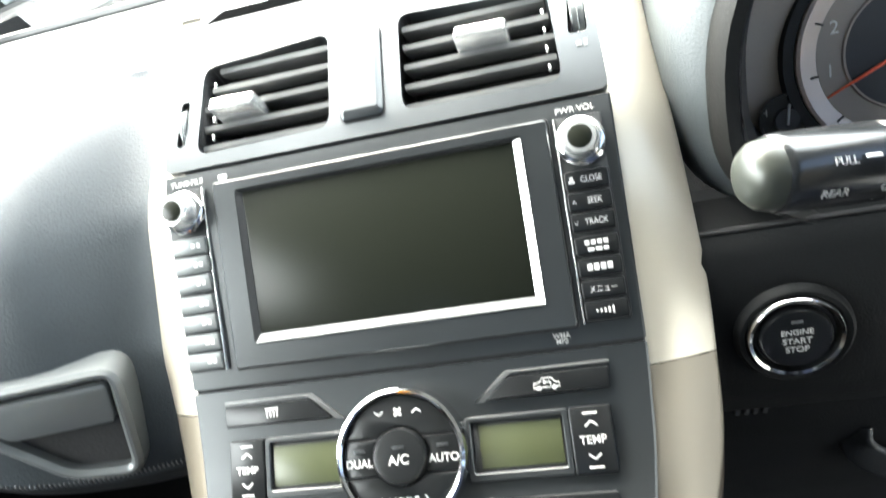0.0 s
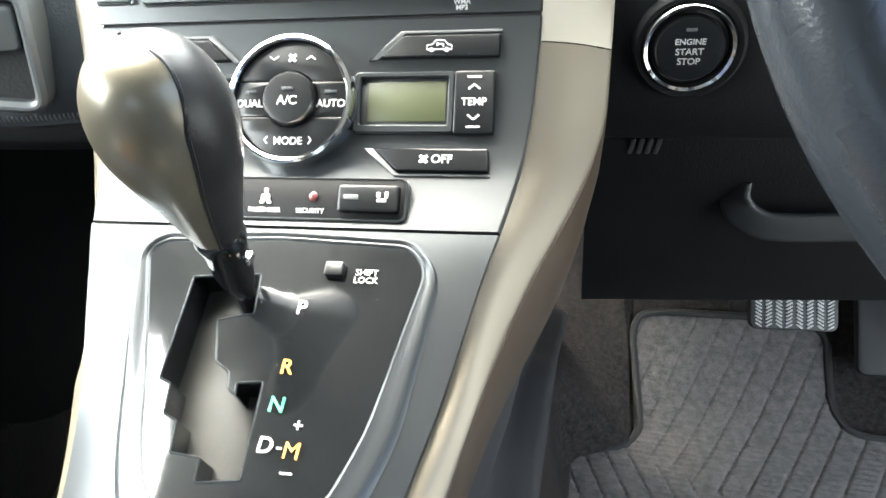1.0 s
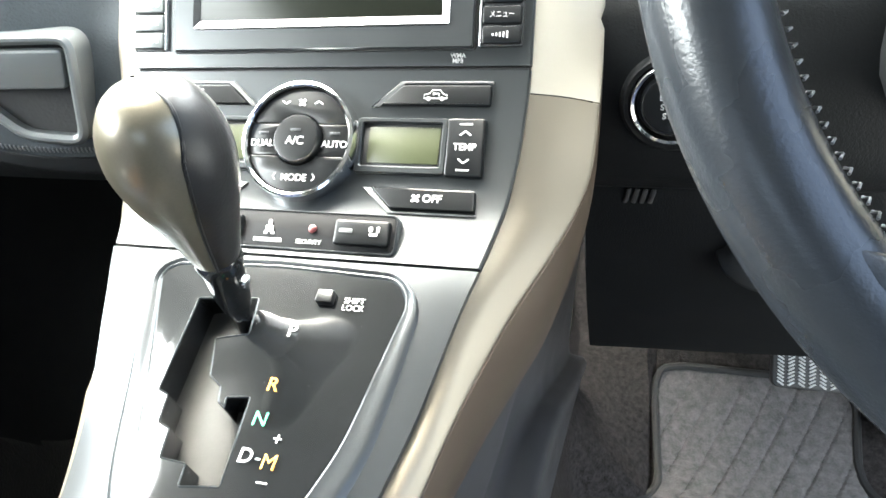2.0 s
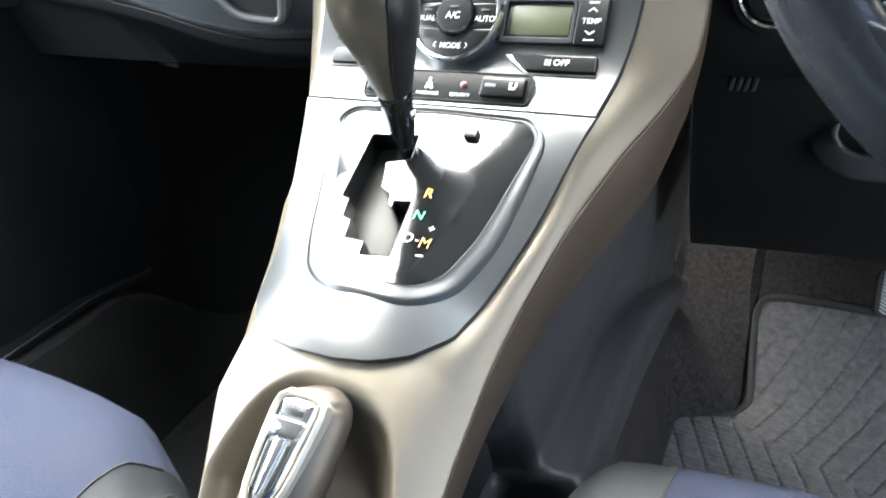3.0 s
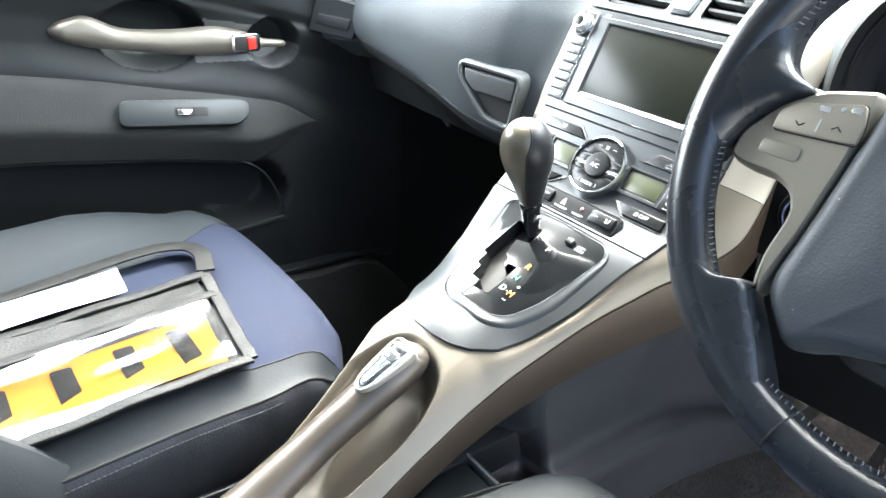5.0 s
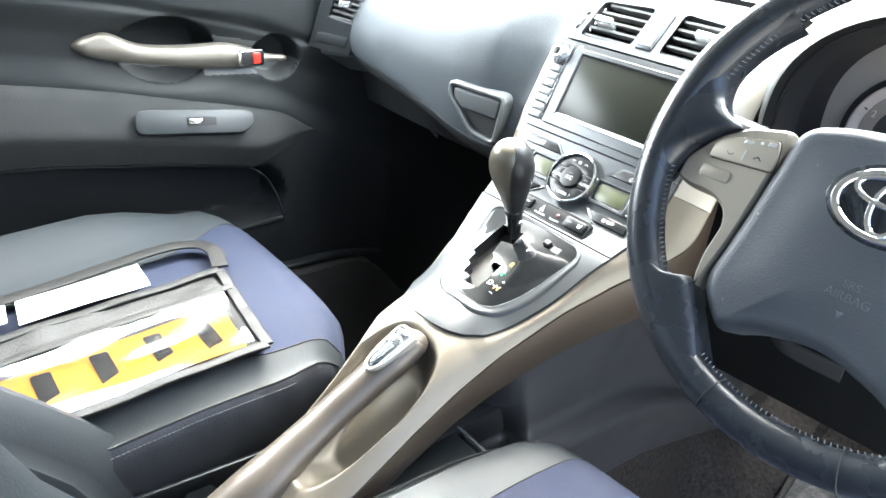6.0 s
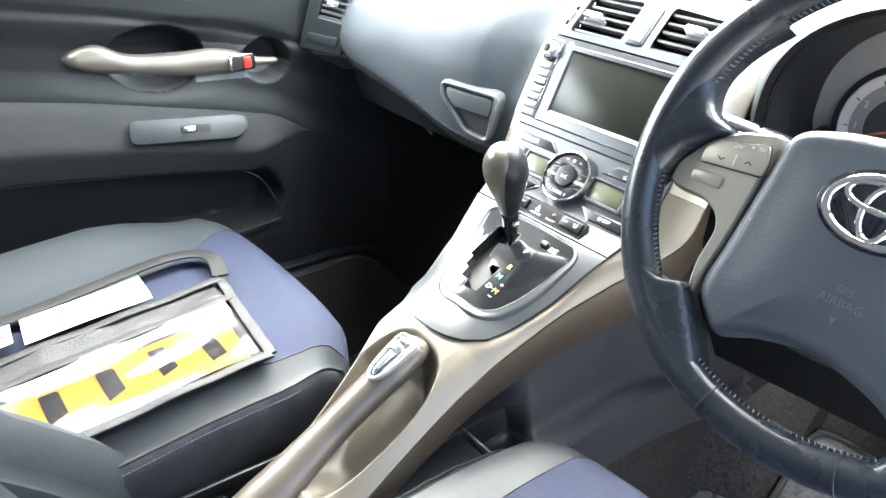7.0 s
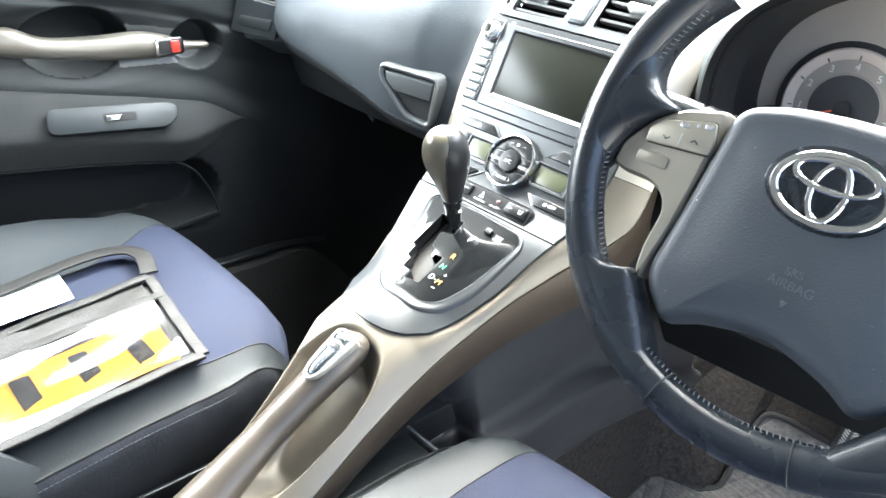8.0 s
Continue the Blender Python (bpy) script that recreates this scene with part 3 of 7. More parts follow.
part("button", lathe([(0.0190, 0.0), (0.0189, 0.0056), (0.0180, 0.0070), (0.0160, 0.0074), (0.0, 0.0070)], SM, 48), M_BUTTON, start, "black push button")
TS = SM @ Matrix.Translation((0, 0, 0.0075))
letters("ENGINE", 0.0047, TS @ Matrix.Translation((0, 0.0045, 0)), M_WHITE, start, bold=0.00006)
letters("START", 0.0052, TS @ Matrix.Translation((0, -0.0012, 0)), M_WHITE, start, bold=0.00006)
letters("STOP", 0.0052, TS @ Matrix.Translation((0, -0.0068, 0)), M_WHITE, start, bold=0.00006)
bars([(0, 0.0116, 0.0058, 0.0018)], TS @ Matrix.Translation((0, 0, 0.0002)), M_LATCH, start, "indicator")

# ---- instrument cluster ----
cluster = thing("instrument_cluster", "instrument cluster with silver-ringed rev counter under a dark hood", "instrument panel", at=(0.35, 0.1, 0.68))


def hood_ring(a, s, y, dz=0.0):
    """A wide rounded opening, a from 0 to 1 round it."""
    t = 2 * math.pi * a
    c, q = math.cos(t), math.sin(t)
    e = 0.84 if q > 0 else 0.66
    return Vector((0.352 + s * 0.178 * (abs(c) ** e) * (1 if c > 0 else -1), y, 0.735 + dz + s * (0.116 if q > 0 else 0.076) * (abs(q) ** e) * (1 if q > 0 else -1)))


def hood_rows(steps):
    return [[hood_ring(k / 80, s, y, dz) for k in range(80)] for s, y, dz in steps]


part("hood_surround", grid(hood_rows([(1.185, 0.100, 0.012), (1.165, 0.066, 0.006), (1.12, 0.052, 0.003), (1.075, 0.047, 0.0)]), closed=True), M_DASH, cluster, "grey surround of the hood")
part("hood_rim", grid(hood_rows([(1.075, 0.050, 0.0), (1.07, 0.038, 0.0), (1.045, 0.033, 0.0), (1.01, 0.036, 0.0), (1.0, 0.044, 0.0)]), closed=True), M_HOODRIM, cluster, "grey rim of the hood")
part("hood_inner", grid(hood_rows([(1.0, 0.043, 0.0), (0.985, 0.05, 0.0), (0.95, 0.085, -0.001), (0.90, 0.128, -0.002)]), closed=True), M_HOODIN, cluster, "black inner hood")
rows = [[hood_ring(0.60 + 0.30 * k / 40, s, y) for k in range(41)] for s, y in ((0.985, 0.050), (0.95, 0.056), (0.86, 0.085))]
part("lower_ledge", grid(rows), M_GREYBAND, cluster, "grey ledge inside the lower rim")
part("rim_line", sweep([hood_ring(0.36 + 0.28 * k / 40, 1.003, 0.0405) for k in range(41)], circle(0.0011, 6)), M_UNDER, cluster, "thin black line on the rim")
rows = [[hood_ring(0.34 + 0.26 * k / 40, s, y) for k in range(41)] for s, y in ((0.980, 0.054), (0.945, 0.072))]
part("inner_band", grid(rows), M_GREYBAND, cluster, "grey band inside the hood")
part("cluster_face", grid(hood_rows([(0.95, 0.114, 0.0), (0.5, 0.114, 0.0), (0.02, 0.114, 0.0)]), closed=True), M_BOARD, cluster, "warm grey dial board")
rows = []
for k in range(49):
    p = hood_ring(k / 96, 1.185, 0.098, 0.012)
    rows.append([p, p + Vector((0, 0.03, 0.004)), Vector((p.x, 0.20, min(p.z, 0.5 * p.z + 0.418))), Vector((p.x, 0.30, min(p.z, 0.832)))])
part("hood_top", grid(rows), M_DASH, cluster, "dark hood top")


def dial(cx, cz, r, name, label, marks, ang, start_deg=222, sweep_deg=264):
    M = Matrix.Translation((cx, 0.110, cz)) @ Matrix.Rotation(radians(84), 4, "X")
    d = part(name, lathe([(r, 0.0), (r * 1.0, 0.004), (r * 0.97, 0.0052), (r * 0.82, 0.0018), (r * 0.81, 0.0005)], M, 64), M_DIALFACE, cluster, label)
    part("scale_ring", lathe([(r * 0.815, 0.001), (r * 0.59, 0.001), (r * 0.58, 0.0022), (r * 0.56, 0.0022)], M, 64), M_SCALE, d, "taupe scale ring")
    part("dial_surround", lathe([(r * 0.995, -0.001), (r * 1.02, 0.0030), (r * 1.11, 0.0026), (r * 1.13, -0.003)], M, 64), M_DARK, d, "black ring round the dial")
    part("dial_centre", lathe([(r * 0.57, 0.0018), (r * 0.2, 0.0016), (0, 0.0016)], M, 40), M_DIALDARK, d)
    for i, ch in enumerate(marks):
        a = radians(start_deg - sweep_deg * i / (len(marks) - 1))
        if ch:
            letters(ch, r * 0.17, M @ Matrix.Translation((math.cos(a) * r * 0.70, math.sin(a) * r * 0.70, 0.0014)), M_PAPER, d, "numeral")
        part("tick", prism(rrect(r * 0.09, r * 0.02, 0.0002, 1), 0.0006, M @ Matrix.Rotation(a, 4, "Z") @ Matrix.Translation((r * 0.86, 0, 0.0032)) @ Matrix.Rotation(radians(12), 4, "Y"), 0.0001), M_STACK, d)
    a = radians(ang)
    part("needle", prism(rounded([(-0.006, -0.0012), (r * 0.82, -0.0004), (r * 0.82, 0.0004), (-0.006, 0.0012)], 0.0002, 2), 0.0046, M @ Matrix.Rotation(a, 4, "Z"), 0.0003, base=0.0034), M_NEEDLE, d, "orange needle")
    part("needle_hub", lathe([(r * 0.14, 0.002), (r * 0.14, 0.006), (r * 0.10, 0.0072), (0, 0.0072)], M, 24), M_DARK, d)
    return d


dial(0.271, 0.728, 0.055, "rev_counter", "silver-ringed rev counter", ["", "1", "2", "3", "4", "5", "6", "7", "8"], 205)
dial(0.420, 0.727, 0.055, "speedometer", "silver-ringed speedometer", [""] * 10, 222)
sg = Matrix.Translation((0.2105, 0.108, 0.701)) @ Matrix.Rotation(radians(84), 4, "X")
gsm = part("temperature_gauge", lathe([(0.014, 0.0), (0.014, 0.003), (0.0128, 0.003), (0.0124, 0.001), (0.0, 0.001)], sg, 32), M_STACK, cluster, "small temperature gauge")
letters("H", 0.0055, sg @ Matrix.Translation((-0.011, 0.005, 0.0014)), M_WHITE, gsm, "numeral")
part("gauge_hub", lathe([(0.0065, 0.001), (0.0062, 0.004), (0.0, 0.0044)], sg, 24), M_DIALDARK, gsm)
part("needle", prism(rrect(0.0014, 0.011, 0.0004, 2, 0, 0.003), 0.0052, sg @ Matrix.Rotation(radians(-8), 4, "Z"), 0.0003, base=0.004), M_WHITE, gsm)

# ---- wiper stalk ----
stalk = thing("wiper_stalk", "black wiper stalk with printed markings and a rounded end", "control stalk", at=(0.28, -0.02, 0.68))
SA, SB = Vector((0.1550, -0.046, 0.7332)), Vector((0.292, 0.002, 0.7092))
axs = (SB - SA).normalized()
us = axs.cross(Vector((0, 0, 1))).normalized()
vs_ = us.cross(axs)
MST = Matrix(((us.x, vs_.x, axs.x, SA.x), (us.y, vs_.y, axs.y, SA.y), (us.z, vs_.z, axs.z, SA.z), (0, 0, 0, 1)))
part("stalk_end", lathe([(0.0, -0.0015), (0.006, -0.0010), (0.0096, 0.0008), (0.0120, 0.0040), (0.0129, 0.009)], MST, 32), M_SATIN, stalk, "satin rounded end cap")
part("stalk_body", lathe([(0.0129, 0.0088), (0.0136, 0.0095), (0.0142, 0.012), (0.0144, 0.048), (0.0132, 0.049), (0.0132, 0.051), (0.0142, 0.052), (0.0140, 0.078), (0.0110, 0.09), (0.0090, 0.14)], MST, 32), M_GLOSSBLACK, stalk, "black barrel")


# markings run along the barrel's side that faces the driver
for word, d, v, size in (("PULL", 0.028, 0.0060, 0.0040), ("REAR", 0.025, -0.0050, 0.0044), ("OFF", 0.046, -0.0050, 0.0044), ("LO", 0.0545, 0.0040, 0.0062), ("HI", 0.0545, 0.0105, 0.0055)):
    fwd = Vector((axs.y, -axs.x, 0)).normalized()
    nn = (fwd * math.cos(math.asin(v / 0.0146)) + Vector((0, 0, 1)) * v / 0.0146).normalized()
    nn = (nn - axs * nn.dot(axs)).normalized()
    uu = nn.cross(axs).normalized()
    pp = SA + axs * d + nn * 0.0146
    letters(word, size, Matrix(((axs.x, uu.x, nn.x, pp.x), (axs.y, uu.y, nn.y, pp.y), (axs.z, uu.z, nn.z, pp.z), (0, 0, 0, 1))), M_WHITE, stalk)
bars([(0.0375, -0.0050, 0.0060, 0.0014)], Matrix(((axs.x, uu.x, nn.x, SA.x), (axs.y, uu.y, nn.y, SA.y), (axs.z, uu.z, nn.z, SA.z), (0, 0, 0, 1))) @ Matrix.Translation((0, 0, 0.0145)), M_WHITE, stalk)


# ---- centre stack: the sloping face that carries vents, audio, climate controls and the shift gate ----
PROFILE = [(-0.60, 0.30), (-0.45, 0.392), (-0.36, 0.445), (-0.31, 0.474), (-0.27, 0.495), (-0.245, 0.506), (-0.215, 0.515), (-0.19, 0.5225),
           (-0.14, 0.5415), (-0.10, 0.5615), (-0.064, 0.5815), (-0.048, 0.592), (-0.030, 0.612), (-0.012, 0.640),
           (0.0, 0.664), (0.034, 0.738), (0.045, 0.752), (0.085, 0.7935), (0.125, 0.830)]
HALF = [(-0.25, 0.004), (-0.247, 0.022), (-0.2425, 0.034), (-0.2325, 0.048), (-0.213, 0.0625), (-0.184, 0.0705), (-0.16, 0.077), (-0.13, 0.086),
        (-0.10, 0.0945), (-0.08, 0.101), (-0.051, 0.1085), (-0.032, 0.1125), (-0.01, 0.1155), (0.044, 0.1165), (0.085, 0.1155), (0.125, 0.114)]
OUTER = [(-0.6, 0.098), (-0.33, 0.092), (-0.27, 0.085), (-0.245, 0.0845), (-0.19, 0.096), (-0.14, 0.108), (-0.10, 0.118), (-0.064, 0.133), (-0.03, 0.147),
         (0.0, 0.149), (0.044, 0.144), (0.125, 0.138)]
ROLL = [(-0.6, 0.02), (-0.36, 0.017), (-0.31, 0.015), (-0.245, 0.022), (-0.19, 0.006), (-0.14, 0.005), (-0.10, 0.020), (-0.064, 0.030), (-0.03, 0.034), (0.0, 0.022), (0.044, 0.020), (0.125, 0.02)]
MID = 0.002
# the crease along the driver's side of the trim: step, place across, along and up
CREASE = [(-0.60, 0.096, -0.60, 0.295), (-0.45, 0.092, -0.45, 0.366), (-0.358, 0.086, -0.358, 0.412), (-0.311, 0.083, -0.311, 0.436), (-0.26, 0.081, -0.26, 0.460), (-0.22, 0.082, -0.22, 0.478), (-0.1935, 0.084, -0.1935, 0.4885),
          (-0.169, 0.088, -0.169, 0.4995), (-0.148, 0.094, -0.148, 0.513), (-0.1265, 0.100, -0.1265, 0.5245), (-0.108, 0.108, -0.099, 0.5355), (-0.088, 0.117, -0.077, 0.5485), (-0.06, 0.134, -0.041, 0.566), (-0.045, 0.143, -0.018, 0.578),
          (-0.03, 0.149, 0.0, 0.5905), (-0.01, 0.1503, 0.0164, 0.631), (0.0, 0.151, 0.023, 0.653), (0.02, 0.1487, 0.0423, 0.697), (0.04, 0.1465, 0.0586, 0.731), (0.06, 0.1448, 0.0769, 0.7513), (0.08, 0.1433, 0.0969, 0.772), (0.125, 0.1403, 0.140, 0.812)]
# half width of the trim on the passenger's side
LEFT = [(-0.60, 0.006), (-0.45, 0.008), (-0.40, 0.014), (-0.35, 0.026), (-0.31, 0.040), (-0.275, 0.058), (-0.245, 0.0705)]


def pz(y):
    return soft(PROFILE, y, 0.006)


def stack_axes(y):
    d = (pz(y + 0.002) - pz(y - 0.002)) / 0.004
    t = Vector((0, 1, d)).normalized()
    return t, Vector((0, -t.z, t.y))


def crown(y):
    return 3.6 * (1 - smooth(-0.2, -0.08, y))


def face(x, y, lift=0.0):
    """A point of the stack's face at x across and y along the car, lifted off it."""
    n = stack_axes(y)[1]
    return Vector((x, y, pz(y) - crown(y) * (x - MID) ** 2)) + n * lift


def spot(x, y, lift=0.0):
    """A frame lying on the face: its x across, its y up the slope, its z outwards."""
    t, n = stack_axes(y)
    p = face(x, y, lift)
    return Matrix(((1, 0, 0, p.x), (0, t.y, n.y, p.y), (0, t.z, n.z, p.z), (0, 0, 0, 1)))


def ysteps(a, b, step=0.004):
    n = max(2, int(abs(b - a) / step))
    return [a + (b - a) * k / n for k in range(n + 1)]


def panel(y0, y1, name, material, parent, lift=0.0, inset=0.0, step=0.004, half=None, label=""):
    """A curved panel of the face with rolled rims."""
    rows = []
    ys = ysteps(y0, y1, step)
    for y, dl in [(ys[0], -0.006)] + [(q, 0) for q in ys] + [(ys[-1], -0.006)]:
        h = (half(y) if half else lerp(HALF, y)) - inset
        rows.append([face(MID - h, y, lift - 0.006), face(MID - h, y, lift + dl - 0.001), face(MID - h + 0.001, y, lift + dl)] +
                    [face(MID + h * k / 8, y, lift + dl) for k in range(-7, 8)] +
                    [face(MID + h - 0.001, y, lift + dl), face(MID + h, y, lift + dl - 0.001), face(MID + h, y, lift - 0.006)])
    return part(name, grid(rows), material, parent, label)


# champagne console trim: one skin from the dash top, round both sides, down to the handbrake trough
TROUGH = dict(x0=-0.030, x1=0.070, y1=-0.2575, r=0.045)


def trough(x, y):
    """How far the handbrake trough lies under the trim's face."""
    xa = max(TROUGH["x0"], MID - left_half(y) + 0.009)
    cx, hx = (xa + TROUGH["x1"]) / 2, (TROUGH["x1"] - xa) / 2
    y0 = -0.425
    cy, hy = (TROUGH["y1"] + y0) / 2, (TROUGH["y1"] - y0) / 2
    e = ((abs(x - cx) / hx) ** 2.8 + (abs(y - cy) / hy) ** 2.8) ** (1 / 2.8)
    return 0.036 * smooth(1.0, 0.56, e) + 0.008 * smooth(1.02, 0.92, e)


def left_half(y):
    return soft(LEFT, y, 0.01) if y < -0.245 else lerp(OUTER, y) - 0.014 * (1 - smooth(-0.10, -0.03, y))


def crease(y, sg):
    """The outer edge of the trim on either side."""
    if sg < 0:
        return face(MID - left_half(y), y, -0.0035 - lerp(ROLL, y))
    return Vector([soft([(r[0], r[k]) for r in CREASE], y, 0.008) for k in (1, 2, 3)])


def crease_down(y, sg):
    """Steps down the side wall: how far down and how far inwards at its foot."""
    n = stack_axes(y)[1]
    f = smooth(0.0, -0.06, y)
    down = Vector((0, 0.1, -1)).normalized() * f - n * (1 - f)
    return down, lerp([(-0.5, 0.045), (-0.25, 0.055), (-0.13, 0.066), (-0.04, 0.078), (0.0, 0.088), (0.13, 0.095)], y), lerp([(-0.5, 0.008), (-0.09, 0.009), (-0.04, 0.012), (0.13, 0.016)], y)


def wall_foot(y, sg):
    down, q, w = crease_down(y, sg)
    return crease(y, sg) + down * q + Vector((-sg * w, 0, 0))


def trim_row(y):
    h, wide, d = max(lerp(HALF, y), 0.05), lerp(OUTER, y), lerp(ROLL, y)
    t, n = stack_axes(y)
    row = []
    down = Vector((0, 0.2, -1)).normalized() * smooth(0.0, -0.06, y) - n * (1 - smooth(0.0, -0.06, y))
    N = 84
    ce = crease(y, 1)
    for k in range(-N, N + 1):
        o = ce.x - MID if k > 0 else left_half(y)
        x = MID + o * k / N
        hh = min(h, o - 0.010)
        a = max(0, (abs(x - MID) - hh) / (o - hh))
        if k > 0 and a > 0:
            e0 = face(MID + hh, y, -0.0035)
            row.append(e0.lerp(ce, a) + n * (0.0035 * math.sin(math.pi * a) - trough(x, y)))
        else:
            row.append(face(x, y, -0.0035 - d * a ** 1.5 - trough(x, y)))
    for e in (0, -1):
        p = row[e].copy()
        sg = -1 if e == 0 else 1
        wall = [p + down * q + Vector((-sg * w, 0, 0)) for q, w in ((0.0006, 0.0000), (0.0014, 0.0008), (0.0018, 0.0034))]
        row = wall[::-1] + row if e == 0 else row + wall
    return row


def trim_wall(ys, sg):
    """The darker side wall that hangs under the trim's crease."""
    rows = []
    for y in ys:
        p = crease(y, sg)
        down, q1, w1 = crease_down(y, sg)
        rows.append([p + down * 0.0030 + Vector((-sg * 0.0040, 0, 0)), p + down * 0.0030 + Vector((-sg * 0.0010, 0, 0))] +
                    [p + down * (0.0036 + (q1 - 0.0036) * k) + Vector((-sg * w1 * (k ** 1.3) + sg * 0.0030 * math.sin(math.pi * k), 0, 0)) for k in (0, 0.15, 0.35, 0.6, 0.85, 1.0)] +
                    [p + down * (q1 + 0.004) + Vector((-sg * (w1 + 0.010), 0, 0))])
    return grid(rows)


def trim_skin(ys):
    """The trim between two places, open where the panels are let in."""
    rows = [trim_row(y) for y in ys]
    bm = bmesh.new()
    vs = [[bm.verts.new(p) for p in r] for r in rows]
    for i in range(len(rows) - 1):
        y = ys[i]
        h = lerp(HALF, y) - 0.010 if y > -0.225 else -1
        for k in range(len(rows[0]) - 1):
            x = (rows[i][k].x + rows[i][k + 1].x) / 2
            if abs(x - MID) > h:
                bm.faces.new((vs[i][k], vs[i][k + 1], vs[i + 1][k + 1], vs[i + 1][k]))
    for v in [v for v in bm.verts if not v.link_faces]:
        bm.verts.remove(v)
    return bm


console = thing("console_trim", "champagne metallic centre console trim round the stack and handbrake", "car trim", at=(0, -0.3, 0.2))
part("lower_trim", trim_skin(ysteps(-0.60, -0.01395, 0.003)), M_GOLDSHADE, console, "champagne lower trim with handbrake trough, shade put in its colour", sharp=50)
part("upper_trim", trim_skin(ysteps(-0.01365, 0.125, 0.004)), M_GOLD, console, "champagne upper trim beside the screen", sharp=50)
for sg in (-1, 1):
    part("side_wall", trim_wall(ysteps(-0.60, 0.115, 0.006), sg), M_BRONZE, console, "side wall under the crease, darker than the trim")

# ---- panels of the stack ----
stack = thing("centre_stack", "graphite grey centre stack with vents above the screen", "dashboard panel", at=(0, 0.05, 0.5))
panel(-0.079, -0.0085, "climate_panel", M_STACK, stack, label="graphite climate panel")
panel(-0.0075, 0.0435, "audio_panel", M_STACK, stack, label="graphite audio panel")
panel(-0.0125, -0.0035, "seam_backing", M_UNDER, stack, lift=-0.0025, inset=0.0006, step=0.002)


def skin_with_holes(outer, holes, lift, step, depth=0.006, wall=0.012):
    """A thin curved plate on the face with openings, its rims turned down."""
    from mathutils import geometry

    def inside(p, poly):
        c = False
        for i in range(len(poly)):
            (x1, y1), (x2, y2) = poly[i - 1], poly[i]
            if (y1 > p[1]) != (y2 > p[1]) and p[0] < (x2 - x1) * (p[1] - y1) / (y2 - y1) + x1:
                c = not c
        return c

    pts, edges = [], []
    for poly in [outer] + holes:
        s = len(pts)
        pts += [Vector(p) for p in poly]
        edges += [(s + i, s + (i + 1) % len(poly)) for i in range(len(poly))]
    xs, ys = [p[0] for p in outer], [p[1] for p in outer]
    x = min(xs)
    while x < max(xs):
        y = min(ys)
        while y < max(ys):
            if inside((x, y), offset(outer, step * 0.4)) and not any(inside((x, y), offset(h, -step * 0.4)) for h in holes):
                pts.append(Vector((x, y)))
            y += step
        x += step
    vs, _, fs, *_ = geometry.delaunay_2d_cdt(pts, edges, [], 0, 1e-6)
    bm = bmesh.new()
    bv = [bm.verts.new(face(v.x, v.y, lift)) for v in vs]
    for f in fs:
        c = sum((vs[i] for i in f), Vector((0, 0))) / len(f)
        if inside(c, outer) and not any(inside(c, h) for h in holes):
            bm.faces.new([bv[i] for i in f])
    for v in [v for v in bm.verts if not v.link_faces]:
        bm.verts.remove(v)
    for poly, dd in [(outer, depth)] + [(h, wall) for h in holes]:
        add_to(bm, grid([[face(x, y, lift) for x, y in poly], [face(x, y, lift - dd) for x, y in poly]], closed=True))
    bmesh.ops.remove_doubles(bm, verts=bm.verts, dist=1e-6)
    return bm


VENTS = {"L": rounded([(-0.095, 0.0500), (-0.0195, 0.0508), (-0.0195, 0.0905), (-0.0925, 0.0870)], 0.006),
         "R": rounded([(0.0195, 0.0512), (0.0985, 0.0505), (0.0965, 0.0875), (0.0195, 0.0915)], 0.006)}
vent_outline = [(MID - 0.116, 0.0448), (MID + 0.1165, 0.0448), (MID + 0.1155, 0.0850), (MID + 0.113, 0.1100), (MID - 0.100, 0.1100), (MID - 0.1145, 0.0850)]
wheel_slots = [rounded([(-0.1075, 0.0545), (-0.1025, 0.0545), (-0.1005, 0.0735), (-0.1055, 0.0735)], 0.002),
               rounded([(0.1040, 0.0672), (0.1130, 0.0672), (0.1155, 0.0875), (0.1065, 0.0875)], 0.002)]
part("vent_panel", skin_with_holes(rounded(vent_outline, 0.004), list(VENTS.values()) + wheel_slots, 0.001, 0.012, wall=0.03), M_SILVER, stack, "satin silver vent surround")


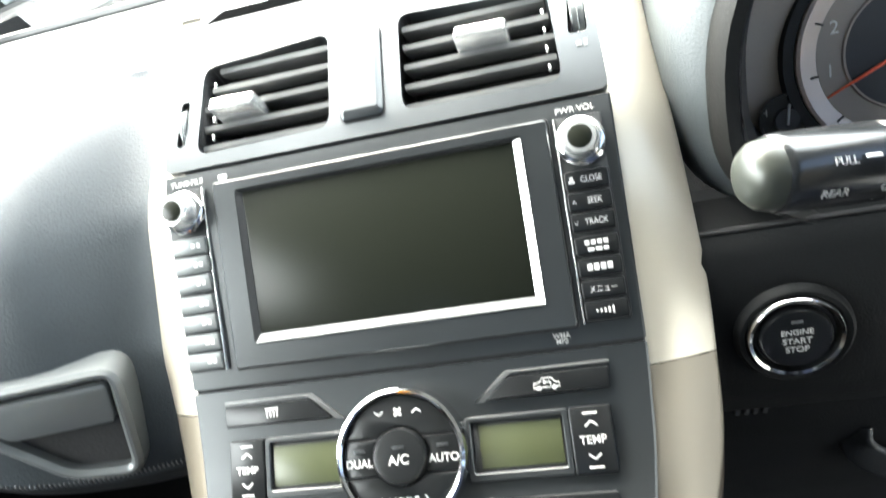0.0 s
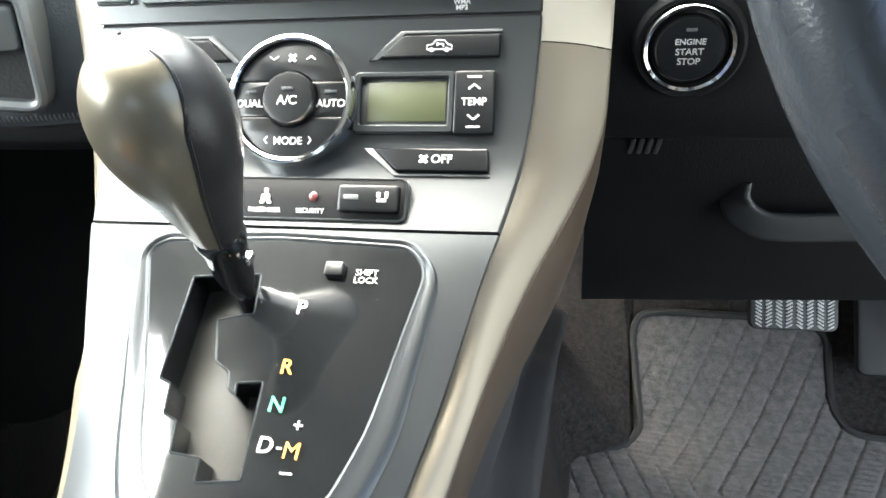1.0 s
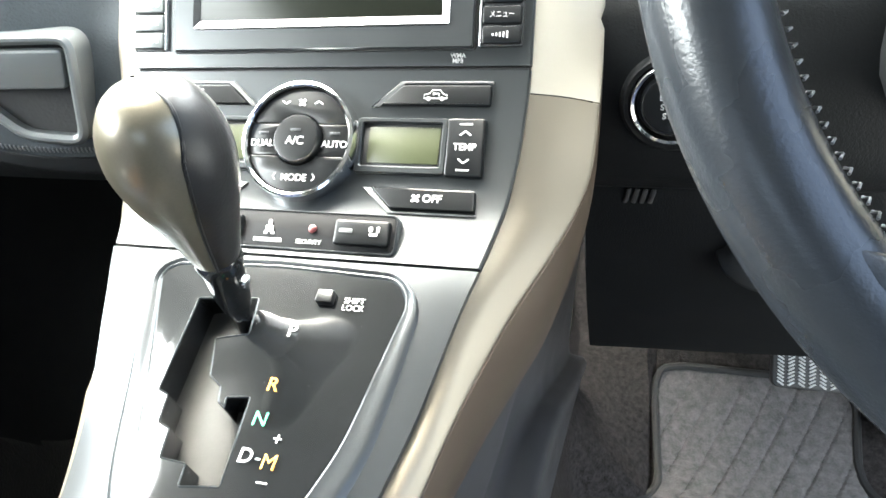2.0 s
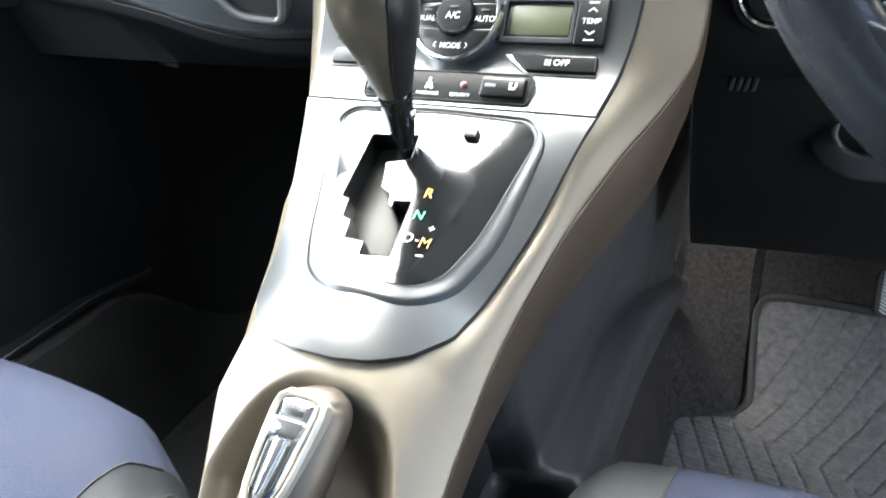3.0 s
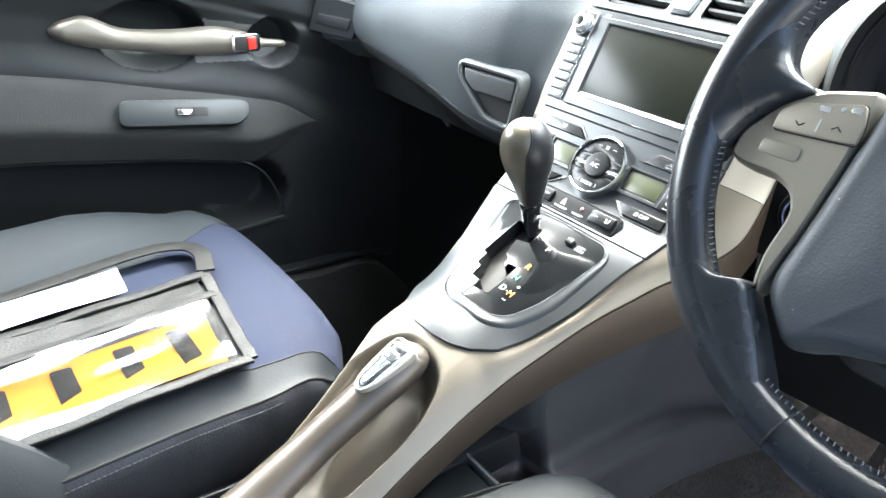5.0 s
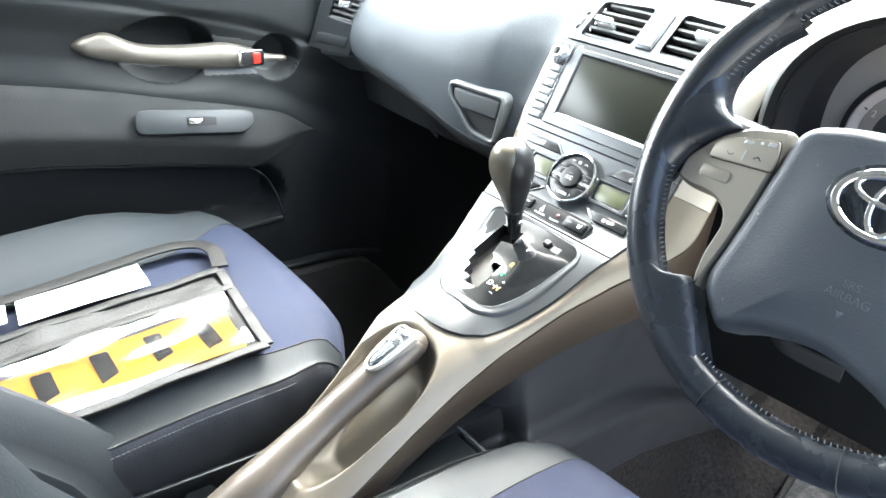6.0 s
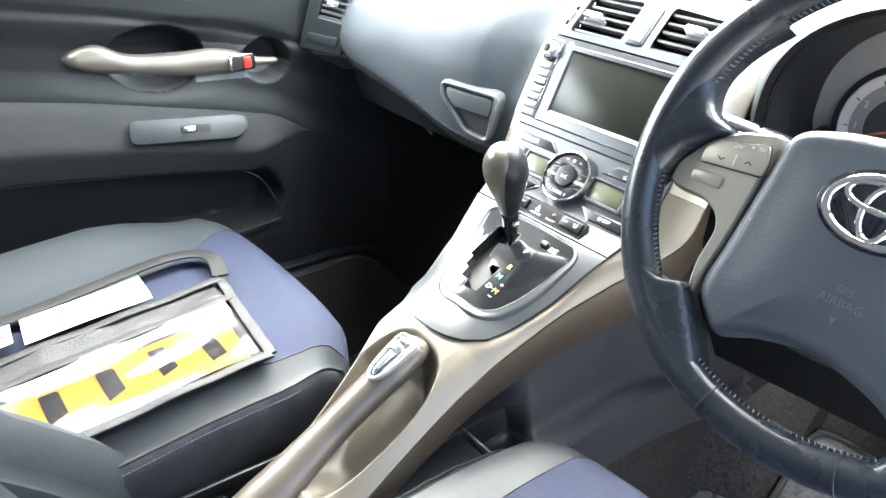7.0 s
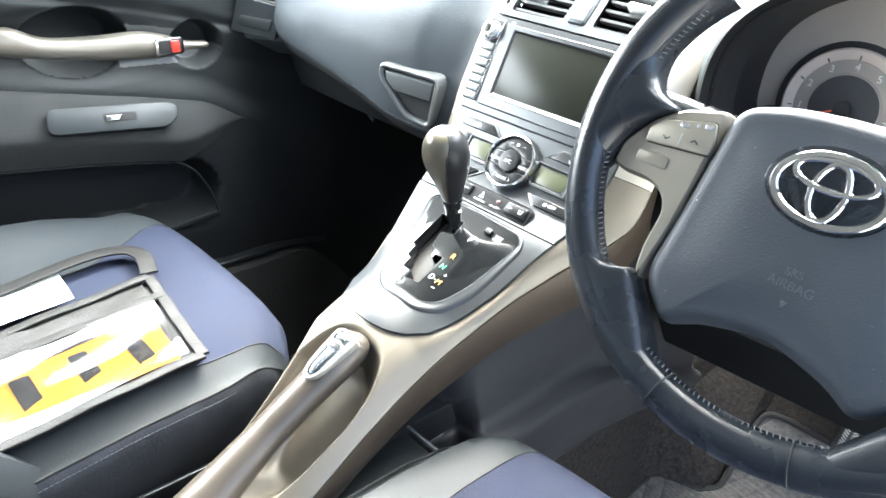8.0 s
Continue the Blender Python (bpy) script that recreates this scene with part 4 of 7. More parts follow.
def air_vent(poly, tab):
    """A louvred vent set in the face: dark box, five slats, a sliding tab."""
    v = thing("air_vent", "silver-edged louvred dashboard air vent with black slats", "air vent", "air vents over the screen", at=face(sum(p[0] for p in poly) / len(poly), 0.07, -0.03))
    rows = [[face(x, y, -0.001 if e == 0 else -0.045) for x, y in poly] for e in (0, 1)]
    bm = grid(rows, closed=True)
    bm.faces.new([bm.verts.new(face(x, y, -0.044)) for x, y in poly])
    part("vent_box", bm, M_UNDER, v)
    x0, x1 = min(p[0] for p in poly) + 0.001, max(p[0] for p in poly) - 0.001
    for k in range(5):
        y = 0.0535 + 0.0082 * k
        t, n = stack_axes(y)
        sec = [(0.0, -0.0014), (0.003, -0.0021), (0.016, -0.0008), (0.016, 0.0008), (0.003, 0.0021), (0.0, 0.0014)]
        xa = x0 if k < 3 else x0 + (0.004 * (k - 2) if x0 < -0.05 else 0)
        xb = x1 if k < 3 or x1 < 0 else x1 - 0.0012 * (k - 2)
        lean = (t * 0.25 - n).normalized()
        side = Vector((1, 0, 0)).cross(lean).normalized()
        rows = [[Vector((x, 0, 0)) + Vector((0, face(0, y).y, face(0, y).z)) - n * 0.003 + lean * a + side * b for a, b in sec] for x in (xa, xb)]
        part("slat", grid(rows, closed=True, caps=True), M_SLAT, v)
    tx, ty = tab
    M = spot(tx, ty, 0.0)
    part("tab", prism(rounded([(-0.013, -0.003), (0.013, -0.004), (0.014, 0.003), (-0.012, 0.004)], 0.0015), 0.009, M, 0.002, base=-0.008), M_BRIGHT, v, "chrome slider tab")
    for k in range(4):
        M = spot(x1 - 0.004 if x1 > 0 else x0 + 0.006, 0.0575 + 0.0075 * k, -0.004)
        part("pivot", prism(rrect(0.0012, 0.003, 0.0003, 1), 0.002, M, 0.0003), M_BRIGHT, v)
    return v


air_vent(VENTS["L"], (-0.072, 0.0665))
air_vent(VENTS["R"], (0.062, 0.0735))
for x, y, half in ((-0.104, 0.064, 0.0020), (0.1098, 0.0775, 0.0036)):
    w = thing("vent_thumbwheel", "ribbed grey thumbwheel beside an air vent", "thumbwheel", "vent thumbwheels", at=face(x, y, -0.01))
    t, n = stack_axes(y)
    M = Matrix.Translation(face(x, y, -0.009)) @ Matrix.Rotation(radians(90), 4, "Y")
    part("rim", lathe([(0.0, -half), (0.0115, -half), (0.0125, 0.0008 - half), (0.0125, half - 0.0008), (0.0115, half), (0.0, half)], M, 28), M_LATCH, w)
    bm = bmesh.new()
    for k in range(28):
        add_to(bm, prism(rrect(0.0006, 2 * half - 0.0012, 0.0002, 1), 0.0004, M @ Matrix.Rotation(2 * math.pi * k / 28, 4, "Z") @ Matrix.Translation((0.0124, 0, 0)) @ Matrix.Rotation(radians(90), 4, "Y"), 0.0001))
    part("ribs", bm, M_BRIGHT, w)
bars([(-0.0015, 0, 0.0024, 0.0032), (0.0018, 0.0004, 0.0016, 0.0040)], spot(0.1098, 0.0625, 0.0012), M_LATCH, stack, "vent_mark")
# soft centre pad between the vents
pad_poly = rounded([(-0.0128, 0.0510), (0.0100, 0.0510), (0.0098, 0.0880), (-0.0134, 0.0880)], 0.003)
rows = [[face(x, y, l) for x, y in offset(pad_poly, o)] for o, l in ((0, 0.0005), (0.0, 0.0025), (0.0012, 0.004), (0.003, 0.0046))]
bm = grid(rows, closed=True)
ctr = [bm.verts.new(face(x, y, 0.0046)) for x, y in offset(pad_poly, 0.003)]
bm.faces.new(ctr)
part("centre_pad", bm, M_SILVER, stack, "silver pad with a rounded lower rim")
part("pad_gap", grid([[face(x, y, 0.0012) for x, y in offset(pad_poly, -0.0007)], [face(x, y, 0.0013) for x, y in offset(pad_poly, 0.001)]], closed=True), M_UNDER, stack)


# ---- audio unit ----
audio = thing("audio_unit", "dark navigation audio unit, screen switched off, silver bezel", "car stereo", at=face(0, 0.0, 0))


def flat_spot(x, y0, y1, lift=0.0):
    """The frame of a stiff flat plate that spans y0 to y1 of the face, and its height."""
    a, b = face(x, y0), face(x, y1)
    t = (b - a).normalized()
    n = Vector((0, -t.z, t.y))
    p = (a + b) / 2 + n * lift
    return Matrix(((1, 0, 0, p.x), (0, t.y, n.y, p.y), (0, t.z, n.z, p.z), (0, 0, 0, 1))), (b - a).length


MS, HS = flat_spot(0.0015, -0.0036, 0.0385, 0.0012)
part("bezel", ring(rrect(0.173, HS, 0.002, 3), rrect(0.1475, HS - 0.0175, 0.0015, 3, 0.0, 0.003), 0.0020, MS, 0.0006, base=-0.004), M_STACK, audio, "graphite screen surround")
part("groove", ring(rrect(0.1752, HS + 0.002, 0.002, 3), rrect(0.1728, HS - 0.0003, 0.002, 3), -0.0002, MS, 0.0002, base=-0.004), M_UNDER, audio)
GW, GH, GY = 0.1405, HS - 0.0235, 0.0045
part("screen", prism(rrect(GW, GH, 0.001, 2, -0.0005, GY), 0.0006, MS, 0.0003, base=-0.003), M_SCREEN, audio, "switched-off grey-green display glass")
# slanted bezel: bright right and bottom, shade coloured into left and top
xl, xr, yb, yt = -0.0005 - GW / 2, -0.0005 + GW / 2, GY - GH / 2, GY + GH / 2
ox, ob = 0.0737, -HS / 2 + 0.0118


def slanted(a, b, c, d):
    """A sloping strip from the glass edge a-b up to the surround's edge c-d."""
    return grid([[MS @ Vector((*a, 0.0008)), MS @ Vector((*b, 0.0008))], [MS @ Vector((*c, 0.0024)), MS @ Vector((*d, 0.0024))],
                 [MS @ Vector((*c, 0.0002)), MS @ Vector((*d, 0.0002))]])


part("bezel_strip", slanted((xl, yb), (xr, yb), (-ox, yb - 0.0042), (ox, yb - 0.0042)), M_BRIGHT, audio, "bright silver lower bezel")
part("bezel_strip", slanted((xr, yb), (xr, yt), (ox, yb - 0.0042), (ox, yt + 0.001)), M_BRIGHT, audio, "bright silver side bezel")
part("bezel_strip", slanted((xl, yb), (xl, yt), (-ox, yb - 0.0042), (-ox, yt + 0.001)), M_DARK, audio, "side bezel with shade put in its colour")
part("bezel_strip", slanted((xl, yt), (xr, yt), (-ox, yt + 0.0012), (ox, yt + 0.0012)), M_DARK, audio, "upper bezel with shade put in its colour")


def audio_column(sx):
    """The column of keys beside the screen, with its rotary knob on top."""
    x = 0.1022 * sx
    M, H = flat_spot(x, -0.0034, 0.0382, 0.0)
    part("key_bed", prism(rrect(0.0215, H, 0.001, 2), 0.0012, M, 0.0004), M_DARK, audio)
    part("edge_strip", prism(rrect(0.0009, H, 0.0003, 1, -sx * 0.0109, 0), 0.0024, M, 0.0003), M_BRIGHT, audio, "bright edge strip")
    ky = [0.0242, 0.0201, 0.0161, 0.0116, 0.0075, 0.0032, -0.001]
    keys = []
    for k, y in enumerate(ky):
        Mk = spot(x, y, 0.0012)
        # the glare on the left keys is put into a paler colour
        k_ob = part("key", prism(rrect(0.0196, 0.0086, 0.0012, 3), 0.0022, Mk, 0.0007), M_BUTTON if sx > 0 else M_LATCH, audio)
        keys.append((k_ob, spot(x, y, 0.00345)))
    Mk = spot(x, 0.0318, 0.0012)
    kn = part("knob", lathe([(0.0, 0.0), (0.0112, 0.0), (0.0114, 0.0026), (0.0104, 0.0040), (0.0092, 0.0044)], Mk, 36), M_CHROME, audio, "chrome ring of the rotary knob")
    part("grip", lathe([(0.0092, 0.0040), (0.0086, 0.0060), (0.0081, 0.0115), (0.0072, 0.0128), (0.0054, 0.0130)], Mk, 36), M_BRIGHT, kn, "satin silver grip")
    part("cap", lathe([(0.0, 0.0134), (0.0046, 0.0134), (0.0055, 0.0129), (0.0055, 0.012)], Mk, 28), M_SCREEN, kn, "dark knob cap")
    return keys


kr = audio_column(1)
kl = audio_column(-1)
letters("PWR·VOL", 0.0042, spot(0.1015, 0.0402, 0.0004), M_WHITE, audio)
letters("TUNE·FILE", 0.0042, spot(-0.1010, 0.0402, 0.0004), M_WHITE, audio)
for word, (k_ob, Mk), dx in (("CLOSE", kr[0], 0.002), ("SEEK", kr[1], 0.0022), ("TRACK", kr[2], 0.0016), ("メニュー", kr[5], 0)):
    letters(word, 0.0040, Mk @ Matrix.Translation((dx, 0, 0)), M_WHITE, audio, width=0.8)
bars([(-0.0068, -0.0006, 0.0028, 0.0012), (-0.0068, 0.0010, 0.0016, 0.0012)], kr[0][1], M_WHITE, audio)
letters("∧", 0.0034, kr[1][1] @ Matrix.Translation((-0.0070, 0, 0)), M_WHITE, audio)
letters("∨", 0.0034, kr[2][1] @ Matrix.Translation((-0.0075, 0, 0)), M_WHITE, audio)
bars([(-0.0042, 0.0014, 0.0022, 0.0022), (-0.0014, 0.0014, 0.0022, 0.0022), (0.0014, 0.0014, 0.0022, 0.0022), (0.0042, 0.0014, 0.0022, 0.0022),
      (-0.0028, -0.0018, 0.0030, 0.0018), (0.0008, -0.0018, 0.0030, 0.0018), (0.0040, -0.0018, 0.0024, 0.0018)], kr[3][1], M_WHITE, audio)
bars([(-0.0045 + 0.003 * k, 0, 0.0024, 0.0032) for k in range(4)], kr[4][1], M_WHITE, audio)
bars([(-0.0042 + 0.0018 * k, 0, 0.0009, 0.0010 + 0.0006 * k) for k in range(5)], kr[6][1], M_WHITE, audio)
for k_ob, Mk in kl:
    bars([(0.003, 0, 0.0026, 0.0026), (0.006, 0, 0.0022, 0.0026)], Mk, M_WHITE, audio)
letters("WMA", 0.0032, spot(0.0800, -0.0052, 0.0004), M_WHITE, audio, bold=0.00005)
letters("MP3", 0.0032, spot(0.0800, -0.0064, 0.0004), M_WHITE, audio, bold=0.00005)
bars([(0, 0, 0.005, 0.0026)], spot(-0.0800, 0.0402, 0.0004), M_WHITE, audio)

# ---- climate controls ----
climate = thing("climate_control", "round chrome-ringed climate control dial with small green displays", "climate control", at=face(0, -0.03, 0))
MD, _ = flat_spot(-0.0015, -0.0500, -0.0132, 0.0)
MD = MD @ Matrix.Translation((0, 0, 0.0015))
part("dial_ring", lathe([(0.0326, -0.006), (0.0322, 0.0045), (0.0314, 0.0066), (0.0300, 0.0072), (0.0289, 0.0064), (0.0285, 0.0040), (0.0285, -0.002)], MD, 72), M_CHROME, climate, "chrome ring")


BAND = 0.0088
ko, ki = math.degrees(math.asin(BAND / 0.0283)), math.degrees(math.asin(BAND / 0.0138))
for turn in (0, 180):
    cap = [(0.0283 * math.cos(radians(a)), 0.0283 * math.sin(radians(a))) for a in np.linspace(ko, 180 - ko, 25)] + \
          [(0.0138 * math.cos(radians(a)), 0.0138 * math.sin(radians(a))) for a in np.linspace(180 - ki, ki, 17)]
    part("dial_key", prism(cap, 0.0044, MD @ Matrix.Rotation(radians(turn), 4, "Z"), 0.0005), M_BUTTON, climate)
    flank = [(0.0283 * math.cos(radians(a)), 0.0283 * math.sin(radians(a))) for a in np.linspace(-ko * 0.97, ko * 0.97, 13)] + \
            [(0.0138 * math.cos(radians(a)), 0.0138 * math.sin(radians(a))) for a in np.linspace(ki * 0.96, -ki * 0.96, 13)]
    part("dial_key", prism(flank, 0.0042, MD @ Matrix.Rotation(radians(turn), 4, "Z"), 0.0005), M_BUTTON, climate)
part("dial_bed", lathe([(0.0286, 0.0010), (0.0, 0.0010)], MD, 40), M_UNDER, climate)
part("ac_key", lathe([(0.0131, 0.0), (0.0131, 0.0066), (0.0122, 0.0080), (0.0100, 0.0084), (0.0, 0.0080)], MD, 40), M_BUTTON, climate, "round push key")
TD = MD @ Matrix.Translation((0, 0, 0.0045))
letters("A/C", 0.0062, MD @ Matrix.Translation((0, -0.0016, 0.0084)), M_WHITE, climate, bold=0.00006)
letters("DUAL", 0.0052, TD @ Matrix.Translation((-0.0208, -0.0022, 0)), M_WHITE, climate, bold=0.00006)
letters("AUTO", 0.0052, TD @ Matrix.Translation((0.0208, -0.0022, 0)), M_WHITE, climate, bold=0.00006)
letters("MODE", 0.0052, TD @ Matrix.Translation((0, -0.0205, 0)), M_WHITE, climate, bold=0.00006)
for s in (-1, 1):
    for k in (-1, 1):
        bars([(0, 0, 0.0024, 0.0006)], TD @ Matrix.Translation((s * 0.0112, -0.0200 + k * 0.0009, 0)) @ Matrix.Rotation(radians(-52 * k * s), 4, "Z"), M_WHITE, climate)
        bars([(0, 0, 0.0030, 0.0007)], TD @ Matrix.Translation((s * 0.0094 + k * 0.0011, 0.0203, 0)) @ Matrix.Rotation(radians(35 * -k * s), 4, "Z"), M_WHITE, climate)
for k in range(4):
    bars([(0, 0.0013, 0.0015, 0.0022)], TD @ Matrix.Translation((0, 0.0203, 0)) @ Matrix.Rotation(radians(45 + 90 * k), 4, "Z"), M_WHITE, climate)
for x, y, l in ((-0.0205, 0.0036, 0.0045), (0.0205, 0.0036, 0.0045), (0, 0.0042, 0.0084)):
    bars([(x, y, 0.0058, 0.0014)], MD @ Matrix.Translation((0, 0, l)), M_SILVER, climate, "indicator")


def display(sx):
    """A small green liquid crystal window with its grey frame, and the temperature rocker beside it."""
    M, H = flat_spot(MID + sx * 0.0515, -0.0392, -0.0215, 0.0)
    part("display_frame", ring(rrect(0.0490, H, 0.002, 3), rrect(0.0430, H - 0.0065, 0.001, 3, 0, 0.0006), 0.0030, M, 0.0006), M_STACK, climate, "grey display frame")
    part("display", prism(rrect(0.0428, H - 0.0066, 0.001, 2, 0, 0.0006), 0.0008, M, 0.0002), M_DARK, climate)
    part("lcd", prism(rrect(0.0385, H - 0.0100, 0.0006, 2, sx * 0.0012, 0.0006), 0.0013, M, 0.0002), M_LCD, climate, "blank green display")
    M, H = flat_spot(MID + sx * 0.0855, -0.0396, -0.0215, 0.0)
    part("temp_rocker", prism(rrect(0.0192, H, 0.0014, 3), 0.0034, M, 0.0010), M_BUTTON, climate, "black temperature rocker")
    T = M @ Matrix.Translation((0, 0, 0.0035))
    letters("TEMP", 0.0050, T, M_WHITE, climate, bold=0.00006)
    for s in (-1, 1):
        for k in (-1, 1):
            bars([(0, 0, 0.0036, 0.0009)], T @ Matrix.Translation((k * 0.0014, s * 0.0072, 0)) @ Matrix.Rotation(radians(-38 * k * s), 4, "Z"), M_WHITE, climate)
        bars([(0, s * 0.0118, 0.0066, 0.0009)], T, M_WHITE, climate)


display(1)
display(-1)


def wing_key(sx, top):
    """A long key with one cut corner, in a grey frame that runs out to a point towards the dial."""
    ya, yb = (-0.0178, -0.0125) if top else (-0.0533, -0.0448)
    M, H = flat_spot(0, ya, yb, 0.0)
    cx = MID
    if top:
        poly = [(cx + sx * 0.0385, -H / 2), (cx + sx * 0.0965, -H / 2), (cx + sx * 0.0968, H / 2), (cx + sx * 0.0505, H / 2)]
        tail = [(cx + sx * 0.0330, -H / 2 - 0.0006), (cx + sx * 0.0375, -H / 2 - 0.0006), (cx + sx * 0.0515, H / 2 + 0.0012), (cx + sx * 0.0975, H / 2 + 0.0012), (cx + sx * 0.0975, H / 2 + 0.0026), (cx + sx * 0.0490, H / 2 + 0.0026)]
    else:
        poly = [(cx + sx * 0.0385, H / 2), (cx + sx * 0.0930, H / 2), (cx + sx * 0.0938, -H / 2), (cx + sx * 0.0505, -H / 2)]
        tail = [(cx + sx * 0.0330, H / 2 + 0.0006), (cx + sx * 0.0375, H / 2 + 0.0006), (cx + sx * 0.0510, -H / 2 - 0.0010), (cx + sx * 0.0945, -H / 2 - 0.0010), (cx + sx * 0.0945, -H / 2 - 0.0022), (cx + sx * 0.0490, -H / 2 - 0.0022)]
    part("wing_key", prism(rounded(poly, 0.0012), 0.0030, M, 0.0008), M_BUTTON, climate, "long black key")
    part("key_frame", prism(rounded(tail, 0.0004, 2), 0.0012, M, 0.0004), M_SLAT, climate)
    return M @ Matrix.Translation((0, 0, 0.0031))


T = wing_key(1, True) @ Matrix.Translation((0.0700, 0.0, 0.0))
car = [(-0.0060, -0.0016), (-0.0058, 0.0004), (-0.0032, 0.0008), (-0.0016, 0.0026), (0.0026, 0.0026), (0.0042, 0.0006), (0.0060, 0.0002), (0.0062, -0.0016)][::-1]
part("recirculation_mark", ring(offset(car, -0.0003), offset(car, 0.0003), 0.00025, T, 0.0001), M_WHITE, climate, "white outline of a small car")
for x in (-0.0036, 0.0036):
    part("recirculation_mark", lathe([(0.0011, 0.0), (0.0011, 0.0003), (0.0, 0.0003)], T @ Matrix.Translation((x, -0.0018, 0)), 12), M_WHITE, climate)
bars([(0.0004, 0.0008, 0.0036, 0.0006), (0.0020, 0.0002, 0.0006, 0.0016), (-0.0008, 0.0008, 0.0010, 0.0016)], T, M_WHITE, climate)
T = wing_key(-1, True)
bars([(-0.0710 + 0.0018 * k, 0, 0.0008, 0.0034) for k in range(4)] + [(-0.0683, 0.0024, 0.0072, 0.0010)], T, M_WHITE, climate, "defrost_mark")
T = wing_key(1, False)
letters("OFF", 0.0058, T @ Matrix.Translation((0.0738, 0, 0)), M_WHITE, climate, bold=0.00008)
for k in range(4):
    bars([(0, 0.0014, 0.0016, 0.0022)], T @ Matrix.Translation((0.0652, 0, 0)) @ Matrix.Rotation(radians(45 + 90 * k), 4, "Z"), M_WHITE, climate)
T = wing_key(-1, False)
bars([(-0.0700, 0.0, 0.0068, 0.0010), (-0.0700, 0.002, 0.0040, 0.0010)], T, M_WHITE, climate)

# indicator strip under the dial
strip = thing("indicator_strip", "gloss black indicator strip with passenger and security lamps", "switch panel", at=face(0, -0.066, 0))
MI, HI = flat_spot(MID, -0.0757, -0.0592, 0.0022)
MI = MI @ Matrix.Rotation(radians(15), 4, "X")
part("strip_plate", prism(rrect(0.1150, HI, 0.0030, 4), 0.0014, MI, 0.0004, base=-0.006), M_STRIP, strip)
part("strip_rim", ring(rrect(0.1166, HI + 0.0016, 0.0034, 4), rrect(0.1146, HI - 0.0004, 0.0030, 4), 0.0018, MI, 0.0003, base=-0.006), M_STACK, strip)
for sx, cx in ((1, 0.0405), (-1, -0.0405)):
    part("strip_key", prism(rrect(0.0290, HI - 0.0064, 0.0016, 3, cx, 0.0), 0.0042, MI, 0.0012), M_BUTTON, strip, "black rocker key")
    bars([(cx - sx * 0.008, 0.0004, 0.0070, 0.0022)], MI @ Matrix.Translation((0, 0, 0.0045)), M_LATCH, strip, "indicator")
    bars([(cx + sx * 0.0050, 0.0016, 0.0020, 0.0024), (cx + sx * 0.0066, -0.0010, 0.0044, 0.0016), (cx + sx * 0.0088, 0.0016, 0.0016, 0.0030)], MI @ Matrix.Translation((0, 0, 0.0043)), M_WHITE, strip)
TI = MI @ Matrix.Translation((0, 0, 0.0018))
letters("PASSENGER", 0.0031, TI @ Matrix.Translation((-0.0105, -0.0060, 0)), M_WHITE, strip, bold=0.00004)
letters("SECURITY", 0.0031, TI @ Matrix.Translation((0.0122, -0.0060, 0)), M_WHITE, strip, bold=0.00004)
bars([(-0.0105, 0.0034, 0.0020, 0.0024), (-0.0105, 0.0, 0.0044, 0.0034), (-0.0122, -0.0022, 0.0022, 0.0014), (-0.0085, -0.0022, 0.0022, 0.0014)], TI, M_WHITE, strip, "seat_belt_mark")
part("lamp", lathe([(0.0022, 0.0), (0.0022, 0.0004), (0.0014, 0.0010), (0, 0.0011)], TI @ Matrix.Translation((0.0134, 0.0010, 0)), 18), mat("lamp_red", (0.10, 0.025, 0.025), 0.3), strip, "dull red security lamp")

# ---- shift gate ----
gate = thing("shift_gate", "gloss black shift gate plate with a stepped slot and coloured letters", "gear selector", at=face(0, -0.14, -0.02))
PLATE = rounded([(-0.0620, -0.0925), (-0.0545, -0.0875), (0.0045, -0.0855), (0.0645, -0.0875), (0.0725, -0.0965), (0.0628, -0.1320), (0.0570, -0.1580), (0.0470, -0.1860),
                 (0.0330, -0.1985), (-0.0080, -0.2000), (-0.0240, -0.1900), (-0.0345, -0.1700), (-0.0475, -0.1350)], 0.008, 4)
SLOT = [(-0.0349, -0.1035), (-0.0028, -0.1016), (-0.0010, -0.1185), (-0.0174, -0.1216), (-0.0150, -0.1298), (-0.0124, -0.1389), (-0.0046, -0.1433), (-0.0025, -0.1503), (0.0020, -0.1530),
        (0.0008, -0.1477), (0.0117, -0.1464), (0.0148, -0.1837), (-0.0029, -0.1864), (-0.0042, -0.1772), (-0.0182, -0.1757), (-0.0205, -0.1633), (-0.0279, -0.1604), (-0.0300, -0.1480), (-0.0365, -0.1455)]
SLOT = rounded(SLOT, 0.0008, 2)


hole = offset(PLATE, -0.0015)
ys = ysteps(-0.0805, -0.2485, 0.004)
outer = [(MID + lerp(HALF, y), y) for y in ys] + [(MID - lerp(HALF, y), y) for y in ys[::-1]]
gate_surround = part("gate_surround", skin_with_holes(outer, [hole], 0.0, 0.007, depth=0.006, wall=0.004), M_SILVER, gate, "satin silver surround tapering to a rounded tip")
def rim_width(y):
    """The raised border is narrow along the top of the plate and broad beside and below it."""
    return lerp([(-0.200, 1.0), (-0.150, 1.0), (-0.105, 0.75), (-0.092, 0.32), (-0.085, 0.30)], y)


